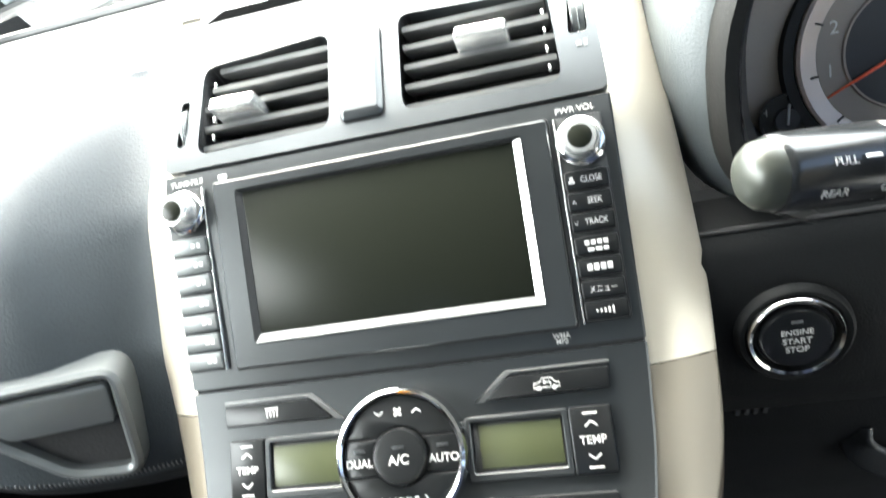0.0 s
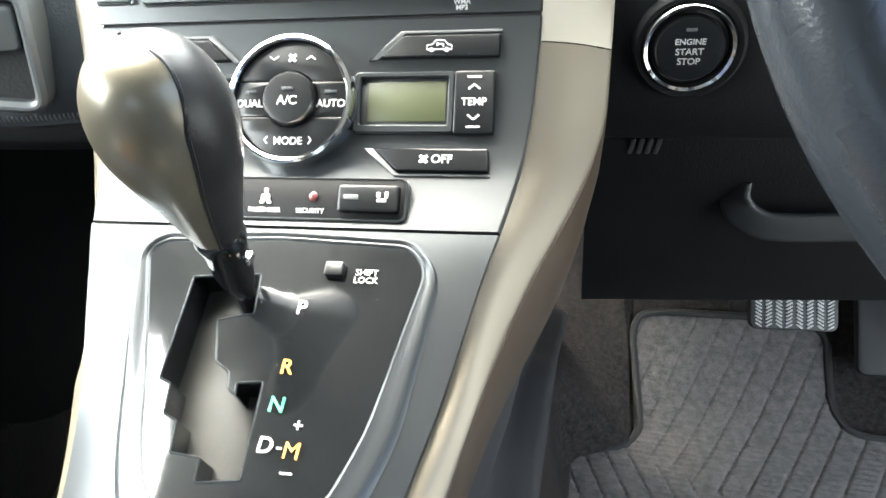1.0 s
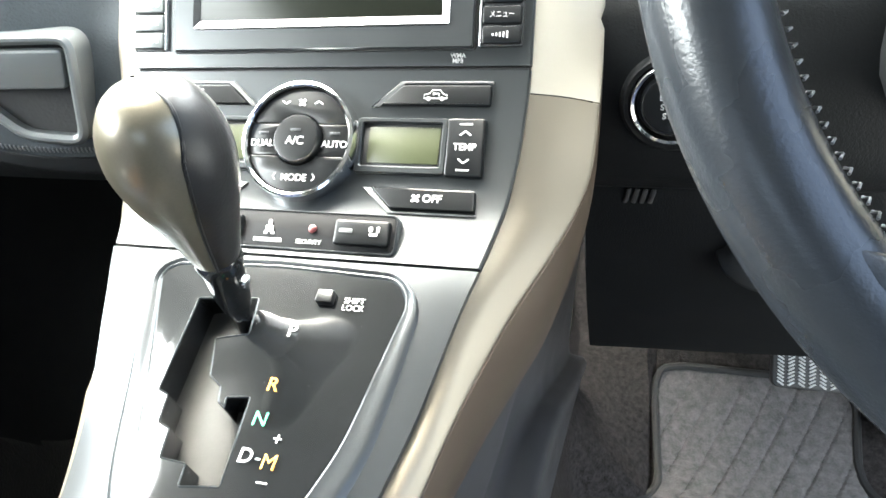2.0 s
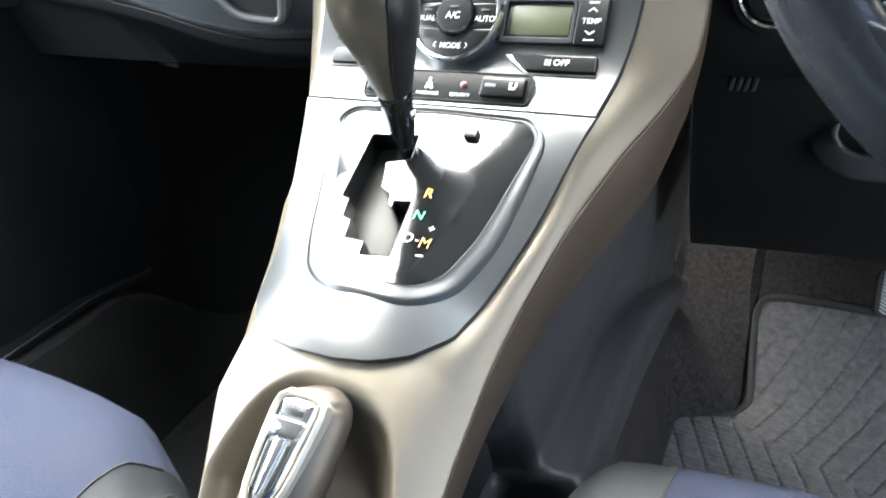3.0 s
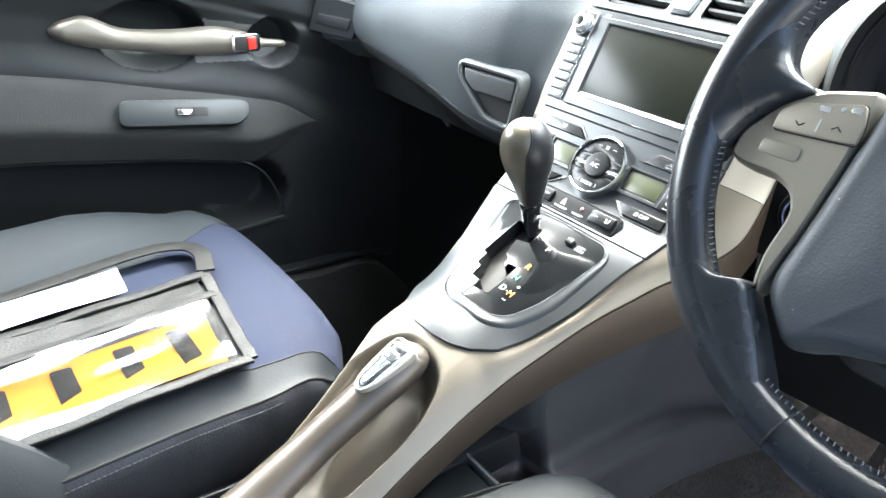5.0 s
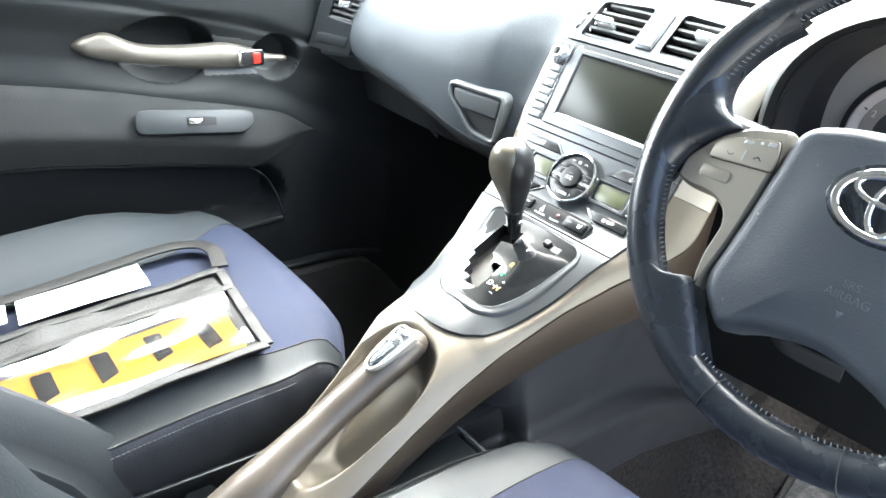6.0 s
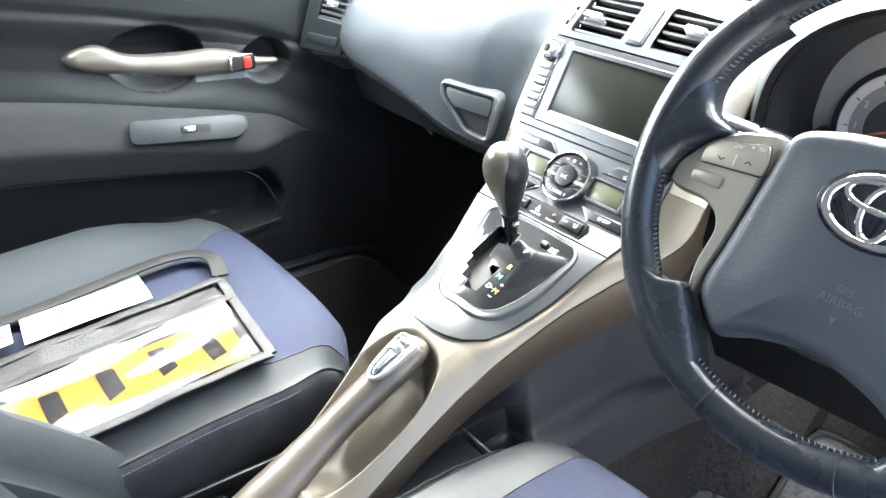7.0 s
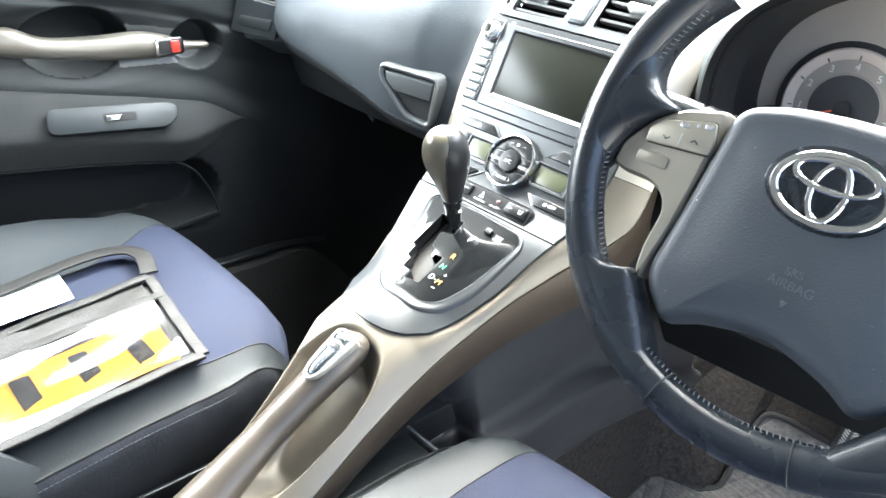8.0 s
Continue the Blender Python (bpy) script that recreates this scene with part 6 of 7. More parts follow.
    for q in (-0.15, 0.15):
        part("seat_rail", box(xc + q - 0.02, xc + q + 0.02, yb, yf - 0.02, -0.012, 0.06, 0.006), M_STACK, s, "grey steel seat rail")
    # backrest: (height, place of the bolster's front along the car)
    FRONT = [(0.10, yf - 0.300), (0.25, yf - 0.284), (0.31, yf - 0.284), (0.36, yf - 0.298), (0.42, yf - 0.343), (0.495, yf - 0.413), (0.60, yf - 0.480), (0.80, yf - 0.555), (0.95, yf - 0.62)]
    rows_all = []
    for z in np.linspace(0.10, 0.95, 26):
        row = []
        for u in US:
            au = abs(u)
            w = 0.231 * (1 - 0.22 * smooth(0.75, 0.95, z)) + 0.038 * (1 - smooth(0.46, 0.62, z))
            y = soft(FRONT, z, 0.02) - 0.085 * (1 - smooth(0.45, 0.86, au)) - 0.055 * smooth(0.84, 1.0, au) ** 2
            row.append(Vector((xc + u * w, y, z)))
        rows_all.append(row)
    part("backrest_cloth", grid([r[i0:i1 + 1] for r in rows_all]), M_BLUE, s, "blue cloth backrest middle")
    def flank(p, side):
        """The bolster rolls round to the backrest's side."""
        return [p + Vector((side * 0.006, -0.020, 0)), p + Vector((side * 0.008, -0.045, 0)), p + Vector((side * 0.004, -0.080, 0))]

    part("backrest_bolster", grid([flank(r[0], -1)[::-1] + r[:i0 + 1] for r in rows_all]), M_SEATGREY, s, "grey leather backrest bolster")
    part("backrest_bolster", grid([r[i1:] + flank(r[-1], 1) for r in rows_all]), M_SEATGREY, s, "grey leather backrest bolster")
    bk = []
    for r in rows_all:
        a, b = r[0], r[-1]
        bk.append([Vector((a.x + (b.x - a.x) * k / 6, a.y - 0.082, a.z)) for k in range(7)])
    part("backrest_shell", grid(bk), M_DARK, s, "dark seat back shell")
    return s


car_seat(1, -0.363, -0.222, 0.229, True, "car_seat", "front passenger seat, blue cloth middle, dark leather bolsters")
car_seat(-1, 0.345, -0.142, 0.247, False, "car_seat", "driver seat, blue cloth middle, dark leather bolsters")

# ---- passenger door ----
door = thing("passenger_door", "dark door lining with champagne handle and suede armrest", "car door", at=(-0.65, -0.3, 0.1))


def dx(y):
    return -0.600 + 0.14 * (y + 0.12)


TOP = [(-0.86, 0.655), (-0.50, 0.609), (-0.432, 0.600), (-0.359, 0.5885), (-0.279, 0.572), (-0.192, 0.556), (-0.097, 0.535), (-0.041, 0.497), (0.16, 0.42)]
BELT = [(-0.86, 0.775), (-0.465, 0.726), (-0.343, 0.710), (-0.267, 0.6966), (-0.184, 0.682), (-0.094, 0.659), (-0.045, 0.645), (0.16, 0.59)]
WELLS = [(-0.272, 0.645, 0.077, 0.053, 0.048), (-0.101, 0.626, 0.040, 0.040, 0.042)]


def lining(y, z):
    """How far the upper lining stands out, with the dished wells behind the handle."""
    t, b = soft(TOP, y, 0.02), soft(BELT, y, 0.02)
    d = -0.012 * smooth(t, t + 0.045, z) + 0.010 * smooth(b - 0.05, b - 0.006, z) - 0.0040 * smooth(b - 0.006, b + 0.006, z) + 0.004 * smooth(b + 0.002, b + 0.02, z) - 0.03 * smooth(0.752, 0.775, z)
    for cy, cz, ry, rz, deep in WELLS:
        q = math.hypot((y - cy) / ry, (z - cz) / rz)
        d -= deep * smooth(1.0, 0.74, q)
    # a soft dish round the whole handle
    d -= 0.014 * smooth(1.08, 0.35, math.hypot((y + 0.240) / 0.190, (z - 0.643) / 0.062))
    return d


YS = list(np.linspace(-0.86, -0.44, 10)) + list(np.linspace(-0.435, -0.05, 150)) + list(np.linspace(-0.045, 0.16, 12))
rows = []
for k in range(111):
    row = []
    for y in YS:
        t = soft(TOP, y, 0.02)
        z = t + (0.772 - t) * k / 110
        row.append(Vector((dx(y) + lining(y, z), y, z)))
    rows.append(row)


def in_cup(p):
    """Where silver paint covers the bridge and paints light onto the wells' lower halves."""
    q = [math.hypot((p.y - cy) / ry, (p.z - cz) / rz) for cy, cz, ry, rz, deep in WELLS]
    if min(q) > 0.99 and -0.215 < p.y < -0.125 and 0.60 < p.z < 0.664 - 0.16 * (p.y + 0.20):
        return True
    return any(math.hypot((p.y - cy) / ry, (p.z - cz) / rz) < 0.97 and p.z < cz - 0.12 * rz for cy, cz, ry, rz, deep in WELLS)


lining_bm, cup_bm = grid(rows + [[Vector((dx(y) - 0.09, y, 0.774)) for y in YS]]), grid(rows)
bmesh.ops.delete(lining_bm, geom=[f for f in lining_bm.faces if in_cup(f.calc_center_median())], context="FACES")
bmesh.ops.delete(cup_bm, geom=[f for f in cup_bm.faces if not in_cup(f.calc_center_median())], context="FACES")
part("upper_lining", lining_bm, M_DOOR, door, "dark grey upper lining with dished handle wells")
part("handle_cup", cup_bm, M_CUP, door, "satin silver bridge, and light painted on the wells' lower halves")
ARM = [(0.0, 0.0), (0.025, 0.006), (0.14, 0.015), (0.30, 0.025), (0.46, 0.035), (0.54, 0.0390), (0.60, 0.0395), (0.66, 0.037), (0.85, 0.028), (0.97, 0.022), (1.0, 0.012)]


def arm_low(y):
    """The armrest's lower edge: falls forwards, then rises to a point beside the dash."""
    return min(soft([(-0.86, 0.530), (-0.526, 0.488), (-0.455, 0.485), (-0.379, 0.477), (-0.296, 0.469), (-0.207, 0.456), (-0.159, 0.447), (-0.109, 0.466), (-0.052, 0.493), (0.16, 0.60)], y, 0.010), soft(TOP, y, 0.02) - 0.002)


DY = list(np.linspace(-0.86, -0.30, 20)) + list(np.linspace(-0.29, 0.16, 70))
rows = [[Vector((dx(y) + d * (1 - smooth(-0.15, -0.03, y)), y, soft(TOP, y, 0.02) + (arm_low(y) - soft(TOP, y, 0.02)) * k)) for y in DY] for k, d in ARM]
part("armrest", grid(rows), M_SUEDE, door, "dark suede armrest tapering to a point")
rim = [Vector((dx(y) + 0.014, y, arm_low(y) - 0.002)) for y in np.linspace(-0.86, -0.20, 24)]
rim += [Vector((dx(y) + 0.014, y, z)) for y, z in ((-0.175, 0.4490), (-0.155, 0.4395), (-0.138, 0.4240), (-0.126, 0.4030), (-0.116, 0.3800), (-0.110, 0.3560), (-0.105, 0.3350))]
part("arm_piping", sweep(bez(rim, 3), circle(0.0022, 6)), M_DOOR, door)


def pocket(y, z):
    """How far the map pocket lies behind the lower lining."""
    r = 0.062
    zt = min(arm_low(y), 0.47 - 0.12 * (y + 0.25)) - 0.004
    mid, half = (zt + 0.330) / 2, (zt - 0.330) / 2
    qy, qz = y + 0.098 + r, abs(z - mid) - half + r
    sd = math.hypot(max(qy, 0), max(qz, 0)) + min(max(qy, qz), 0) - r
    return 0.060 * smooth(0.002, -0.022, sd)


rows = []
for k in range(60):
    f = k / 59
    row = []
    for y in DY:
        zt = arm_low(y)
        z = zt + (-0.02 - zt) * (f if f < 0.5 else 0.5 + (f - 0.5)) ** 1.25
        d = lerp([(-0.02, -0.02), (0.10, -0.01), (0.25, 0.008), (0.31, 0.012), (0.33, 0.010), (0.45, 0.012), (0.56, 0.002)], z) * (1 - smooth(-0.10, -0.02, y))
        row.append(Vector((dx(y) + d - pocket(y, z), y, z)))
    rows.append(row)
part("lower_lining", grid(rows), M_LOWDOOR, door, "black lower lining with a map pocket")
part("pocket_lip", sweep([Vector((dx(y) + 0.013, y, 0.327 + 0.012 * smooth(-0.20, -0.10, y))) for y in np.linspace(-0.86, -0.105, 40)], rrect(0.006, 0.010, 0.002, 3)), M_DOOR, door, "grey lip of the map pocket")
part("door_back", box(-0.82, -0.74, -0.86, 0.16, -0.02, 0.745), M_DARK, door)


# door handle: a long lens of champagne paint between two dished wells
def on_door(y, z, lift=0.0):
    d = lerp([(0.572, 0.0), (0.62, -0.012), (0.665, -0.010), (0.70, -0.004)], z) - 0.010
    return Vector((dx(y) + d + lift, y, z))


HAND = [(-0.402, 0.655, 0.003), (-0.392, 0.6545, 0.011), (-0.377, 0.654, 0.017), (-0.353, 0.652, 0.0215), (-0.316, 0.641, 0.0160), (-0.276, 0.636, 0.0165), (-0.235, 0.633, 0.0190), (-0.187, 0.6325, 0.0210), (-0.147, 0.628, 0.0170), (-0.119, 0.6258, 0.0078), (-0.087, 0.6233, 0.0056), (-0.080, 0.623, 0.002)]
rows = []
for p in bez([(y, z, h) for y, z, h in HAND], 5):
    y, z, h = p
    rows.append([on_door(y, z + h * math.sin(radians(a)), 0.004 + 0.018 * max(0.15, math.cos(radians(a))) * min(1, h / 0.014)) for a in range(-90, 91, 15)])
part("handle", grid(rows), M_HANDLE, door, "champagne pull handle and latch lever")
MLK = Matrix.Translation(on_door(-0.148, 0.630, 0.0225)) @ Matrix(((0, 0, 1, 0), (1, 0, 0, 0), (0, 1, 0, 0), (0, 0, 0, 1)))
lk = part("lock_slide", prism(rrect(0.044, 0.026, 0.005, 4), 0.003, MLK, 0.001, base=-0.004), M_CHROME, door, "chrome lock bezel")
part("lock_recess", prism(rrect(0.036, 0.019, 0.003, 4), 0.0034, MLK, 0.0002, base=0.002), M_UNDER, lk)
part("lock_button", prism(rrect(0.0125, 0.018, 0.002, 3, 0.008, 0), 0.0060, MLK, 0.001), M_RED, lk, "red lock slide")
# switch plate with the window switch on the armrest

ysw, zsw = -0.2550, 0.5425
A = Vector((dx(ysw) + 0.0375, ysw, zsw))
X_ = Vector((0.139, 0.990, -0.075)).normalized()
Nn = Vector((0.86, -0.12, 0.5)).normalized()
Y_ = Nn.cross(X_).normalized()
MSW = Matrix(((X_.x, Y_.x, Nn.x, A.x), (X_.y, Y_.y, Nn.y, A.y), (X_.z, Y_.z, Nn.z, A.z), (0, 0, 0, 1)))
part("switch_plate", prism(rounded([(-0.091, -0.0185), (0.074, -0.0190), (0.093, -0.004), (0.091, 0.0150), (0.076, 0.0195), (-0.089, 0.0185)], 0.014, 6), 0.004, MSW, 0.002, base=-0.012), M_SWITCHPLATE, door, "blue-grey switch plate")
part("switch_well", prism(rrect(0.046, 0.013, 0.002, 3, 0.008, 0.001), 0.0044, MSW, 0.0003, base=0.002), M_UNDER, door)
part("window_switch", prism(rounded([(-0.013, -0.0045), (0.006, -0.0045), (0.010, 0.0045), (-0.013, 0.0045)], 0.001), 0.0085, MSW, 0.002, base=0.003), M_CHROME, door, "chrome window switch")

# ---- driver's floor: mat, pedal ----
def floor_z(y):
    return lerp([(-2, 0.0), (0.34, 0.0), (0.38, 0.012), (0.44, 0.047), (0.52, 0.112), (0.60, 0.185), (0.75, 0.36)], y)


MATP = rounded([(0.130, 0.290), (0.202, 0.308), (0.224, 0.340), (0.213, 0.462), (0.222, 0.482), (0.250, 0.487), (0.440, 0.486), (0.470, 0.470), (0.466, 0.390), (0.482, 0.356), (0.560, 0.350), (0.580, -0.10), (0.120, -0.10)], 0.02, 5)
fm = thing("floor_mat", "grey quilted driver's floor mat with black bound edge", "floor mat", at=(0.35, 0.2, 0.0))


def mat_relief(x, y):
    """Ribbed pile with slanted stitched channels."""
    z = 0.006
    # slanted channels, which turn back towards the rear left corner
    if y > 0.30 - 0.45 * (x - 0.20):
        q = (x - 0.555 * y) / 0.0340
    else:
        q = (x + 0.380 * y) / 0.0290
    d = abs((q % 1) - 0.5) * 2
    z -= 0.0028 * smooth(0.80, 1.0, d)
    z += 0.0005 * math.sin((y + 0.10 * x) * 2 * math.pi / 0.0085)
    return z


def in_poly(p, poly):
    c = False
    for i in range(len(poly)):
        (x1, y1), (x2, y2) = poly[i - 1], poly[i]
        if (y1 > p[1]) != (y2 > p[1]) and p[0] < (x2 - x1) * (p[1] - y1) / (y2 - y1) + x1:
            c = not c
    return c


bm = bmesh.new()
nx, ny = 190, 240
x0, y0, sxx, syy = 0.115, 0.02, 0.0026, 0.0021
vv = {}
for i in range(nx):
    for j in range(ny):
        x, y = x0 + sxx * i, y0 + syy * j
        if in_poly((x, y), MATP):
            vv[i, j] = bm.verts.new((x, y, floor_z(y) + mat_relief(x, y)))
for (i, j) in vv:
    q = [(i, j), (i + 1, j), (i + 1, j + 1), (i, j + 1)]
    if all(k in vv for k in q):
        bm.faces.new([vv[k] for k in q])
part("quilted_top", bm, M_MAT, fm, "quilted grey pile")
part("mat_back", grid([[Vector((x, y, floor_z(y) + 0.005)) for x in (0.13, 0.57)] for y in (-0.10, 0.03)]), M_MAT, fm)
edge = [Vector((x, y, floor_z(y) + 0.005)) for x, y in MATP if y > -0.2]
part("mat_binding", sweep(edge, circle(0.0055, 8), closed=True), M_PIPE, fm, "black bound edge")

pedal = thing("brake_pedal", "ribbed rubber brake pedal under the dash", "pedal", at=(0.39, 0.40, 0.14))
MP = Matrix.Translation((0.391, 0.396, 0.180)) @ Matrix.Rotation(radians(52), 4, "X")
part("pedal_pad", prism(rrect(0.100, 0.058, 0.010, 5), 0.012, MP, 0.004), M_RUBBER, pedal, "grey rubber pad")
bm = bmesh.new()
for i in range(12):
    for j in range(8):
        sgn = 1 if j % 2 else -1
        add_to(bm, prism(rrect(0.0085, 0.0022, 0.0006, 1), 0.0022, MP @ Matrix.Translation((-0.040 + 0.0115 * j, -0.024 + 0.0043 * i, 0.0115)) @ Matrix.Rotation(radians(32 * sgn), 4, "Z"), 0.0006))
part("herringbone_rib", bm, M_RIB, pedal, "raised herringbone ribs")
part("pedal_arm", sweep(bez([(0.391, 0.41, 0.18), (0.391, 0.47, 0.27), (0.391, 0.46, 0.45)], 6), rrect(0.012, 0.03, 0.003, 3)), M_DARK, pedal, "black pedal arm")
acc = thing("accelerator_pedal", "black accelerator pedal beside the brake", "pedal", at=(0.50, 0.42, 0.05))
part("pedal_pad", prism(rrect(0.055, 0.16, 0.012, 5), 0.012, Matrix.Translation((0.515, 0.455, 0.13)) @ Matrix.Rotation(radians(50), 4, "X"), 0.004), M_DARK, acc)
# carpet over the transmission tunnel on the driver's side
rows = []
for y in np.linspace(-0.2, 0.75, 60):
    b = floor_z(y)
    w = 0.020 + 0.082 * smooth(0.272, 0.318, y)
    k = 0.004 * math.sin(y * 21) + 0.003 * math.sin(y * 47)
    e = lerp([(-0.20, 0.215), (0.0, 0.215), (0.10, 0.205), (0.20, 0.180), (0.30, 0.150), (0.40, 0.115), (0.75, 0.10)], y)
    rows.append([Vector((x + k * c, y, max(z, b - 0.01))) for x, z, c in ((0.094, e + 0.02, 0), (0.100, e + 0.004, 0), (0.106, e - 0.006, 0.2), (0.110 + 0.22 * w, 0.72 * e + 0.28 * b, 0.6), (0.111 + 0.45 * w, 0.46 * e + 0.54 * b, 1),
                                                                          (0.112 + 0.70 * w, 0.24 * e + 0.76 * b, 1), (0.113 + 0.90 * w, b + 0.014, 0.6), (0.113 + w, b - 0.004, 0), (0.40, b - 0.004, 0), (0.66, b - 0.004, 0))])
tagged(part("tunnel_carpet", grid(rows), M_TUNNEL), "worn brown-grey carpet over the driver's floor and tunnel side", "carpet", kind="structure")

# ---- lower console body under the trim ----
low = thing("lower_console", "dark blue-grey plastic lower console sides with a ridge", "console", at=(0, -0.2, 0))
RIDGE = [(-0.20, 0.0960, 0.326), (-0.06, 0.0965, 0.327), (0.0, 0.0970, 0.325), (0.08, 0.0985, 0.312), (0.15, 0.1000, 0.285), (0.20, 0.1010, 0.258), (0.30, 0.1030, 0.200), (0.40, 0.105, 0.150)]
EDGE = [(-0.20, 0.215), (0.0, 0.215), (0.10, 0.205), (0.20, 0.180), (0.30, 0.150), (0.40, 0.115)]
for s in (-1, 1):
    rows = []
    for y in np.linspace(-0.25, 0.40, 130):
        yy = min(y, 0.02)
        foot = wall_foot(yy, s)
        xr, zr = soft([(a, b) for a, b, c in RIDGE], y, 0.02), soft([(a, c) for a, b, c in RIDGE], y, 0.02)
        ze = min(soft(EDGE, y, 0.02), zr - 0.030)
        if s < 0:
            xr -= 0.012
        xt, zt = abs(foot.x - MID) - 0.006, min(foot.z + 0.030, 0.56)
        # the rear end curls inwards to the open tray
        ends = [(0.33, -0.146), (0.37, -0.158), (0.41, -0.183), (0.43, -0.205), (0.47, -0.232), (0.52, -0.27)]
        w = 0.5 + 0.5 * smooth(0.16, 0.04, y)
        row = [(xt, zt), (xt - 0.006, zt - 0.02), (0.5 * (xt + xr) - 0.012 * w, 0.45 * zt + 0.55 * zr), (xr - 0.016 * w, zr + 0.030), (xr - 0.014 * w, zr + 0.009), (xr - 0.004, zr + 0.0055), (xr + 0.010, zr + 0.0035),
               (xr + 0.0145, zr - 0.003), (xr + 0.0155, zr - 0.010), (xr + 0.0115, zr - 0.024), (xr + 0.009, 0.4 * zr + 0.6 * ze), (xr + 0.010, ze + 0.006), (xr + 0.008, ze), (xr - 0.004, ze - 0.004), (xr - 0.006, 0.0)]
        rows.append([Vector((MID + s * (x - (0.055 * smooth(lerp(ends, z) + 0.012, lerp(ends, z) - 0.006, y) ** 2 if s > 0 else 0.07 * smooth(-0.17, -0.25, y))), y, z)) for x, z in row])
    part("console_side", grid(rows), M_SIDE, low, "blue-grey side panel with a soft ridge", sharp=85)
# inner wall behind the open end, with the bin and its pale edge
part("tray_wall", box(-0.020, 0.052, -0.40, -0.14, 0.02, 0.370, 0.006), M_DARK, low, "black inner wall of the tray")
part("tray_bin", box(0.046, 0.100, -0.42, -0.2235, 0.14, 0.368, 0.010), M_SWITCHPLATE, low, "grey bin beside the handbrake")
part("tray_edge", box(0.047, 0.097, -0.2230, -0.2185, 0.350, 0.3705, 0.0015), M_BRIGHT, low, "pale bin edge")

# seat belt buckle beside the passenger seat
buckle = thing("belt_buckle", "grey seat belt buckle beside the passenger seat", "seat belt", at=(-0.105, -0.46, 0.1))
part("buckle_head", lathe([(0.0, 0.0), (0.016, 0.0), (0.020, -0.006), (0.020, -0.05), (0.014, -0.06)], Matrix.Translation((-0.105, -0.462, 0.275)), 24), M_SEATGREY, buckle, "rounded grey buckle head")
part("buckle_stem", box(-0.12, -0.09, -0.475, -0.450, -0.012, 0.23, 0.004), M_DARK, buckle)
rail = thing("console_rail", "pale grey rail between seat and console", "rail", at=(-0.1, -0.4, 0.0))
part("rail_strip", sweep([(-0.100, -0.56, 0.31), (-0.100, -0.25, 0.285), (-0.108, -0.16, 0.20), (-0.15, -0.10, 0.02)], rrect(0.006, 0.02, 0.002, 3)), M_STACK, rail)

# ---- passenger footwell ----
tagged(part("sill_strip", sweep([(-0.580, 0.10, 0.226), (-0.585, 0.0, 0.238), (-0.590, -0.25, 0.240), (-0.60, -0.7, 0.240)], rrect(0.034, 0.010, 0.003, 4)), M_STACK), "dark grey sill plate along the passenger door", "sill", kind="structure")
rows = [[Vector((x - 0.02 * smooth(0.05, 0.30, y), y, max(z * (1 - 0.75 * smooth(0.02, 0.26, y)), floor_z(y) - 0.01) + 0.002 * math.sin(y * 37))) for x, z in ((-0.640, 0.232), (-0.575, 0.230), (-0.560, 0.222), (-0.551, 0.195), (-0.542, 0.12), (-0.535, 0.05), (-0.525, 0.012), (-0.50, -0.004))] for y in np.linspace(-0.75, 0.74, 50)]
tagged(part("sill_carpet", grid(rows), M_SILLCARPET), "dark carpet over the sill below the passenger door", "carpet", kind="structure")
rows = [[Vector((-0.572 + 0.010 * math.sin(4 * z) + 0.02 * (y - 0.12), y, z)) for z in np.linspace(-0.012, 0.60, 14)] for y in np.linspace(0.118, 0.75, 20)]
tagged(part("wall_kick_panel", grid(rows), M_LOWDOOR), "black kick panel ahead of the passenger door", "car interior wall", kind="structure")
pm = thing("passenger_mat", "dark carpet mat in the passenger footwell", "floor mat", at=(-0.35, 0.2, 0))
rows = [[Vector((x, y, floor_z(y) + 0.004 + 0.0012 * math.sin(x * 300) * math.sin(y * 260))) for x in np.linspace(-0.54, -0.15, 50)] for y in np.linspace(-0.14, 0.52, 70)]
part("carpet_top", grid(rows), M_CARPET, pm)

# ---- pouch with a yellow plate on the passenger seat ----
def seat_top(x, y, lift=0.0):
    """Level of the passenger cushion under the pouch."""
    u = abs(x + 0.363) / 0.229
    tilt = 0.060 * min(0.170, max(0.0, -0.165 - x)) * smooth(-0.43, -0.35, x)
    return 0.4055 + 0.030 * (y + 0.25) / 0.5 + 0.008 * smooth(0.55, 0.85, u) * smooth(-0.27, -0.45, y) + tilt + lift


pouch = thing("plate_pouch", "black vinyl pouch with clear window and yellow plate, on seat", "pouch", at=(-0.26, -0.5, 0.40))
random.seed(4)


def sheet(x0, x1, y0, y1, lift, nx=16, ny=30, wav=0.0015, skew=0.10, fx=16, fy=12):
    rows = []
    for j in range(ny + 1):
        y = y0 + (y1 - y0) * j / ny
        row = []
        for i in range(nx + 1):
            x = x0 + (x1 - x0) * i / nx
            q = Vector((x * fx, y * fy, lift * 300))
            row.append(Vector((x + skew * 0.0, y - skew * (x - x0), seat_top(x, y, lift + wav * noise.noise(q)))))
        rows.append(row)
    return grid(rows)


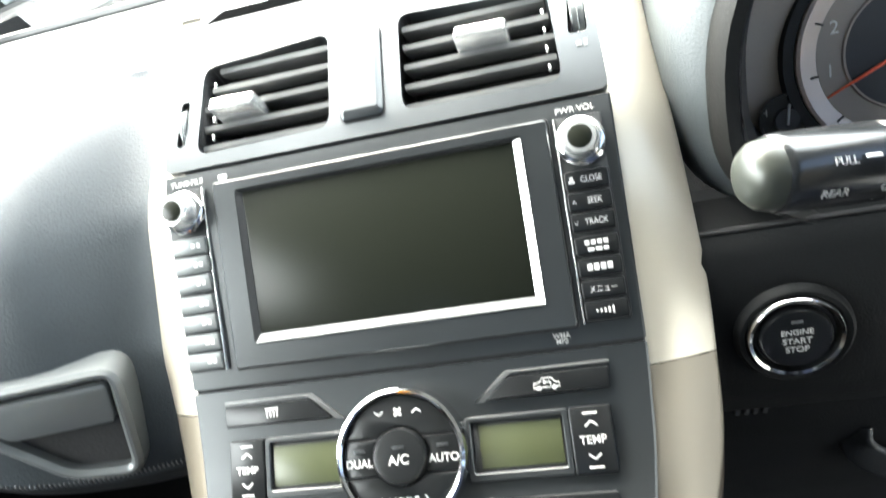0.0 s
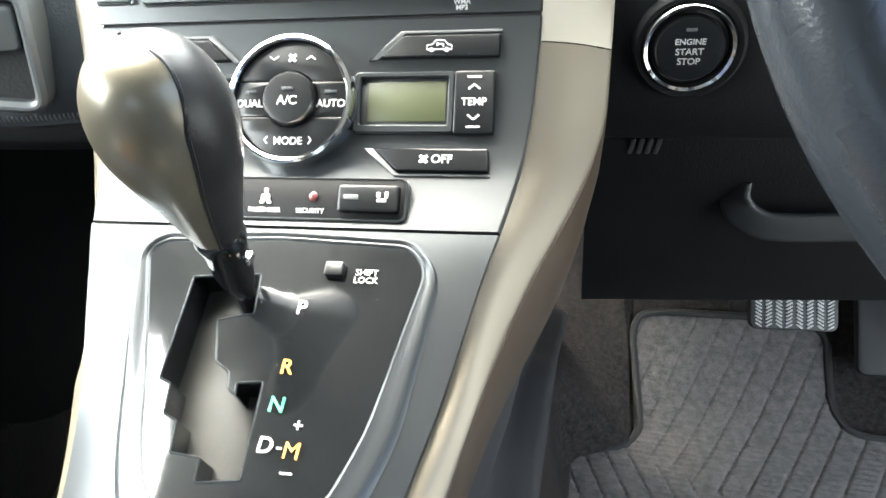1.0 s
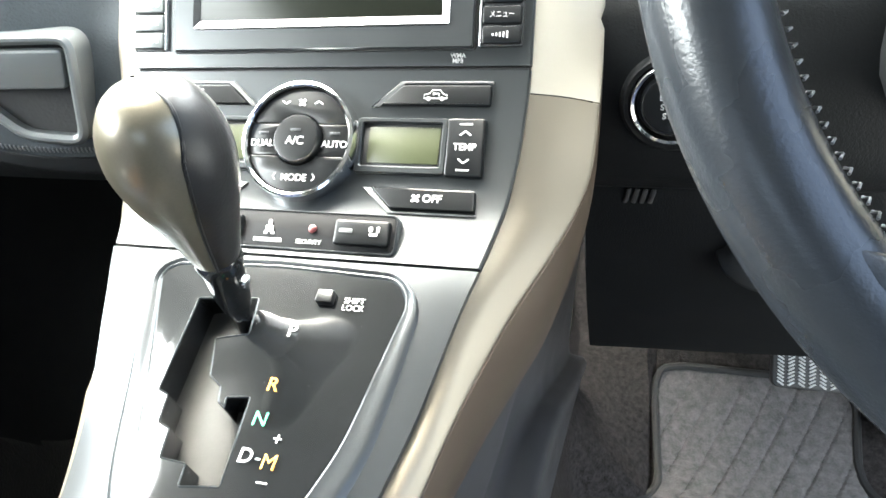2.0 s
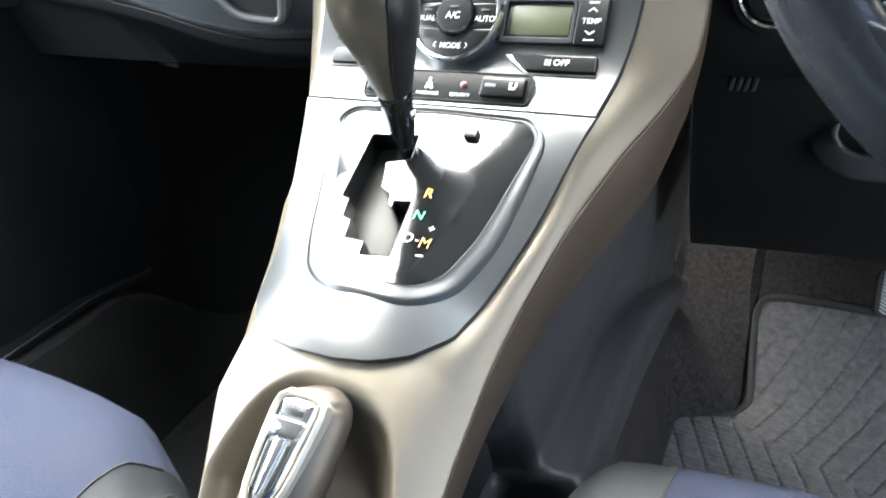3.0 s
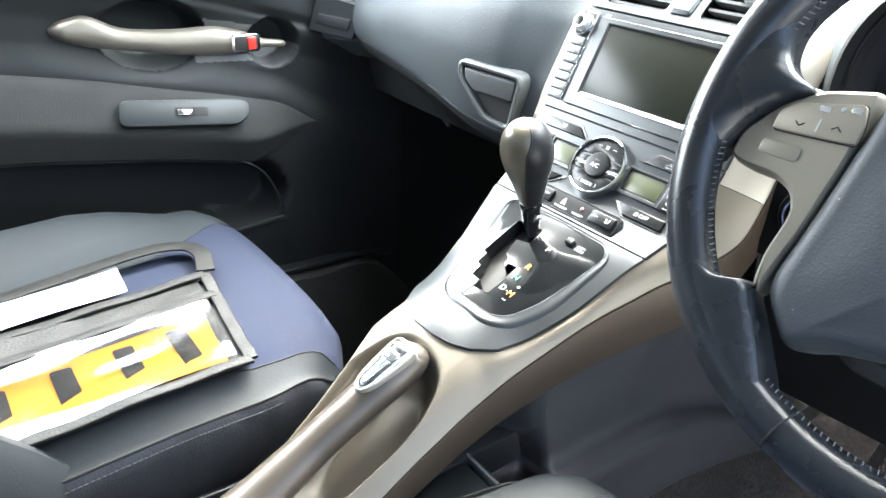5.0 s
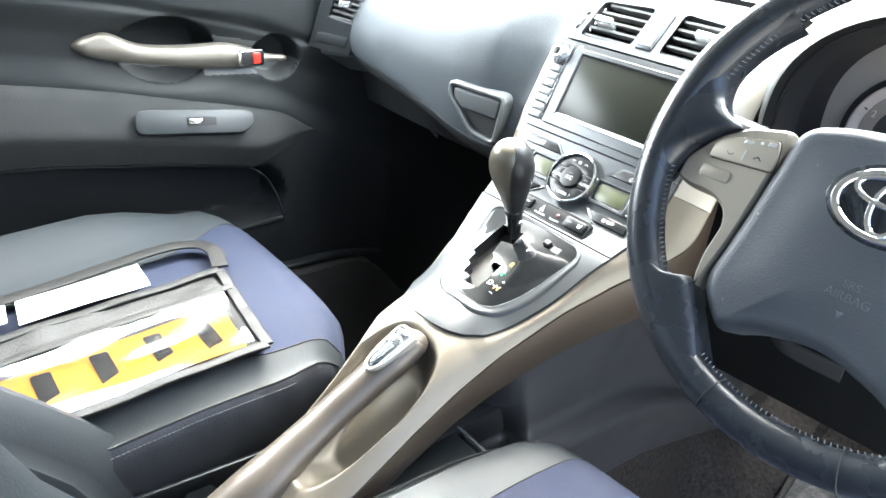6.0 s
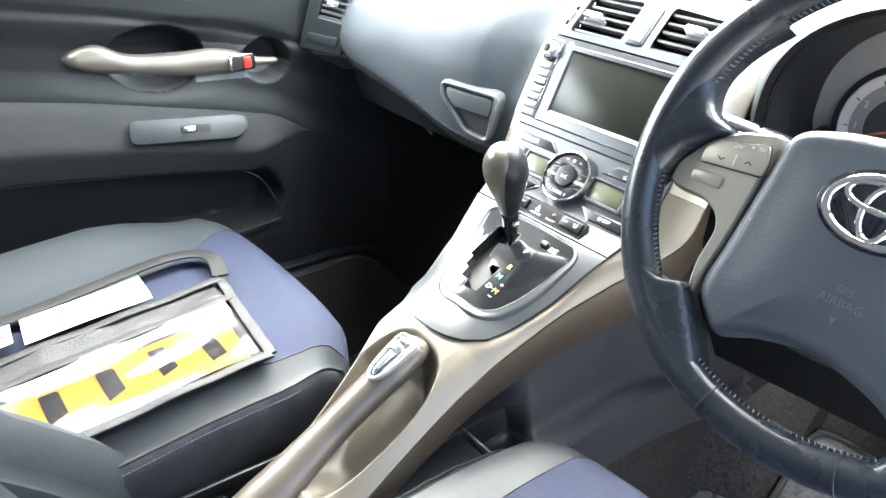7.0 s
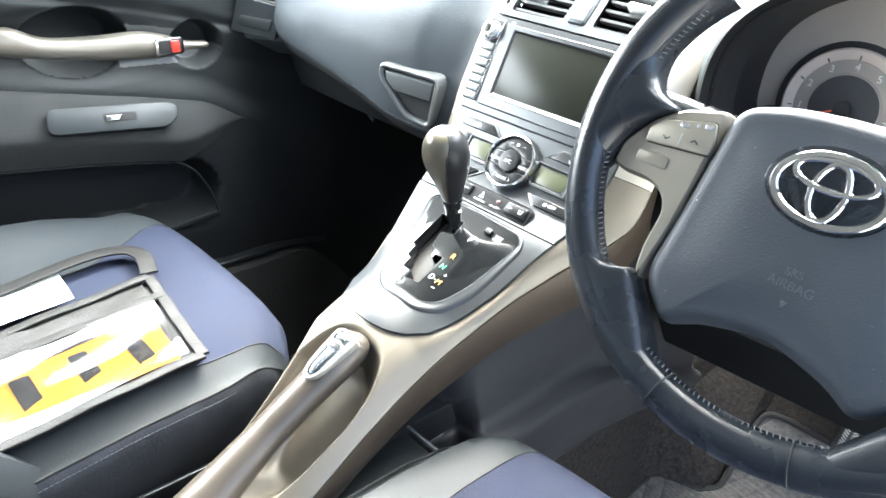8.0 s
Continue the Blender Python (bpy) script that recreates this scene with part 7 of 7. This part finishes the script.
part("pouch_back", sheet(-0.330, -0.150, -0.70, -0.338, 0.004), M_VINYL, pouch, "black vinyl back")
part("plate", sheet(-0.262, -0.166, -0.69, -0.362, 0.0065, wav=0.0010), M_YELLOW, pouch, "yellow plate with dark bars")
MPl = lambda x, y: Matrix.Translation((x, y, seat_top(x, y, 0.0080))) @ Matrix.Rotation(radians(90), 4, "Z")
part("pouch_hem", sheet(-0.334, -0.284, -0.70, -0.345, 0.0085, nx=16, ny=80, wav=0.0045, fx=34, fy=26), M_VINYL, pouch, "crumpled glossy black hem")
part("pouch_window", sheet(-0.284, -0.158, -0.695, -0.350, 0.0105, wav=0.0034, nx=44, ny=70, fx=22, fy=9), M_CLEARVINYL, pouch, "clear creased vinyl window")
for a, b in (((-0.152, -0.352), (-0.152, -0.70)), ((-0.152, -0.352), (-0.331, -0.334)), ((-0.287, -0.339), (-0.287, -0.70)), ((-0.331, -0.334), (-0.331, -0.70))):
    pts = [(a[0] + (b[0] - a[0]) * t, a[1] + (b[1] - a[1]) * t, seat_top(a[0] + (b[0] - a[0]) * t, a[1] + (b[1] - a[1]) * t, 0.0095 + 0.001 * math.sin(t * 23))) for t in np.linspace(0, 1, 24)]
    part("bound_edge", sweep(pts, rrect(0.014, 0.004, 0.0015, 3)), M_VINYL, pouch, "black bound edge")
hpts = bez([(-0.337, -0.330, seat_top(-0.337, -0.33, 0.010)), (-0.385, -0.318, seat_top(-0.385, -0.318, 0.012)), (-0.425, -0.330, seat_top(-0.425, -0.33, 0.014)), (-0.437, -0.385, seat_top(-0.437, -0.385, 0.016)),
            (-0.432, -0.52, seat_top(-0.432, -0.52, 0.012)), (-0.43, -0.63, seat_top(-0.43, -0.63, 0.010))], 8)
part("pouch_flap", sweep(hpts, rrect(0.022, 0.003, 0.001, 3)), M_VINYL, pouch, "black strap loop")
# dark bars in place of the plate's characters
for k, y in enumerate((-0.400, -0.455, -0.515, -0.575, -0.635)):
    part("plate_bar", prism(rrect(0.021, 0.070, 0.004, 3), 0.0006, MPl(-0.214, y), 0.0002), M_PLATEINK, pouch)
slip = thing("paper_slip", "folded white printed slip beside the pouch", "paper", at=(-0.38, -0.62, 0.41))
part("slip", sheet(-0.412, -0.356, -0.68, -0.578, 0.014, wav=0.004), M_PAPER, slip)
bars([(0.004 * k, 0, 0.0022, 0.006) for k in range(-5, 6) if k % 4], Matrix.Translation((-0.366, -0.612, seat_top(-0.366, -0.612, 0.0215))) @ Matrix.Rotation(radians(92), 4, "Z"), M_PLATEINK, slip, "print_mark")
card = thing("paper_card", "white printed card tucked beside the pouch", "paper", at=(-0.39, -0.48, 0.41))
part("card", sheet(-0.432, -0.347, -0.565, -0.412, 0.010, wav=0.002), M_PAPER, card)
bars([(0.004 * k - 0.03, -0.016 + 0.002 * (k % 3), 0.0026, 0.0016) for k in range(15)], Matrix.Translation((-0.372, -0.478, seat_top(-0.372, -0.478, 0.0165))) @ Matrix.Rotation(radians(92), 4, "Z"), M_PLATEINK, card, "print_mark")
bars([(0, 0, 0.030, 0.0012), (0.012, 0.006, 0.0012, 0.012), (-0.010, -0.004, 0.018, 0.0012)], Matrix.Translation((-0.398, -0.455, seat_top(-0.398, -0.455, 0.0165))) @ Matrix.Rotation(radians(75), 4, "Z"), M_PLATEINK, card, "sketch_mark")
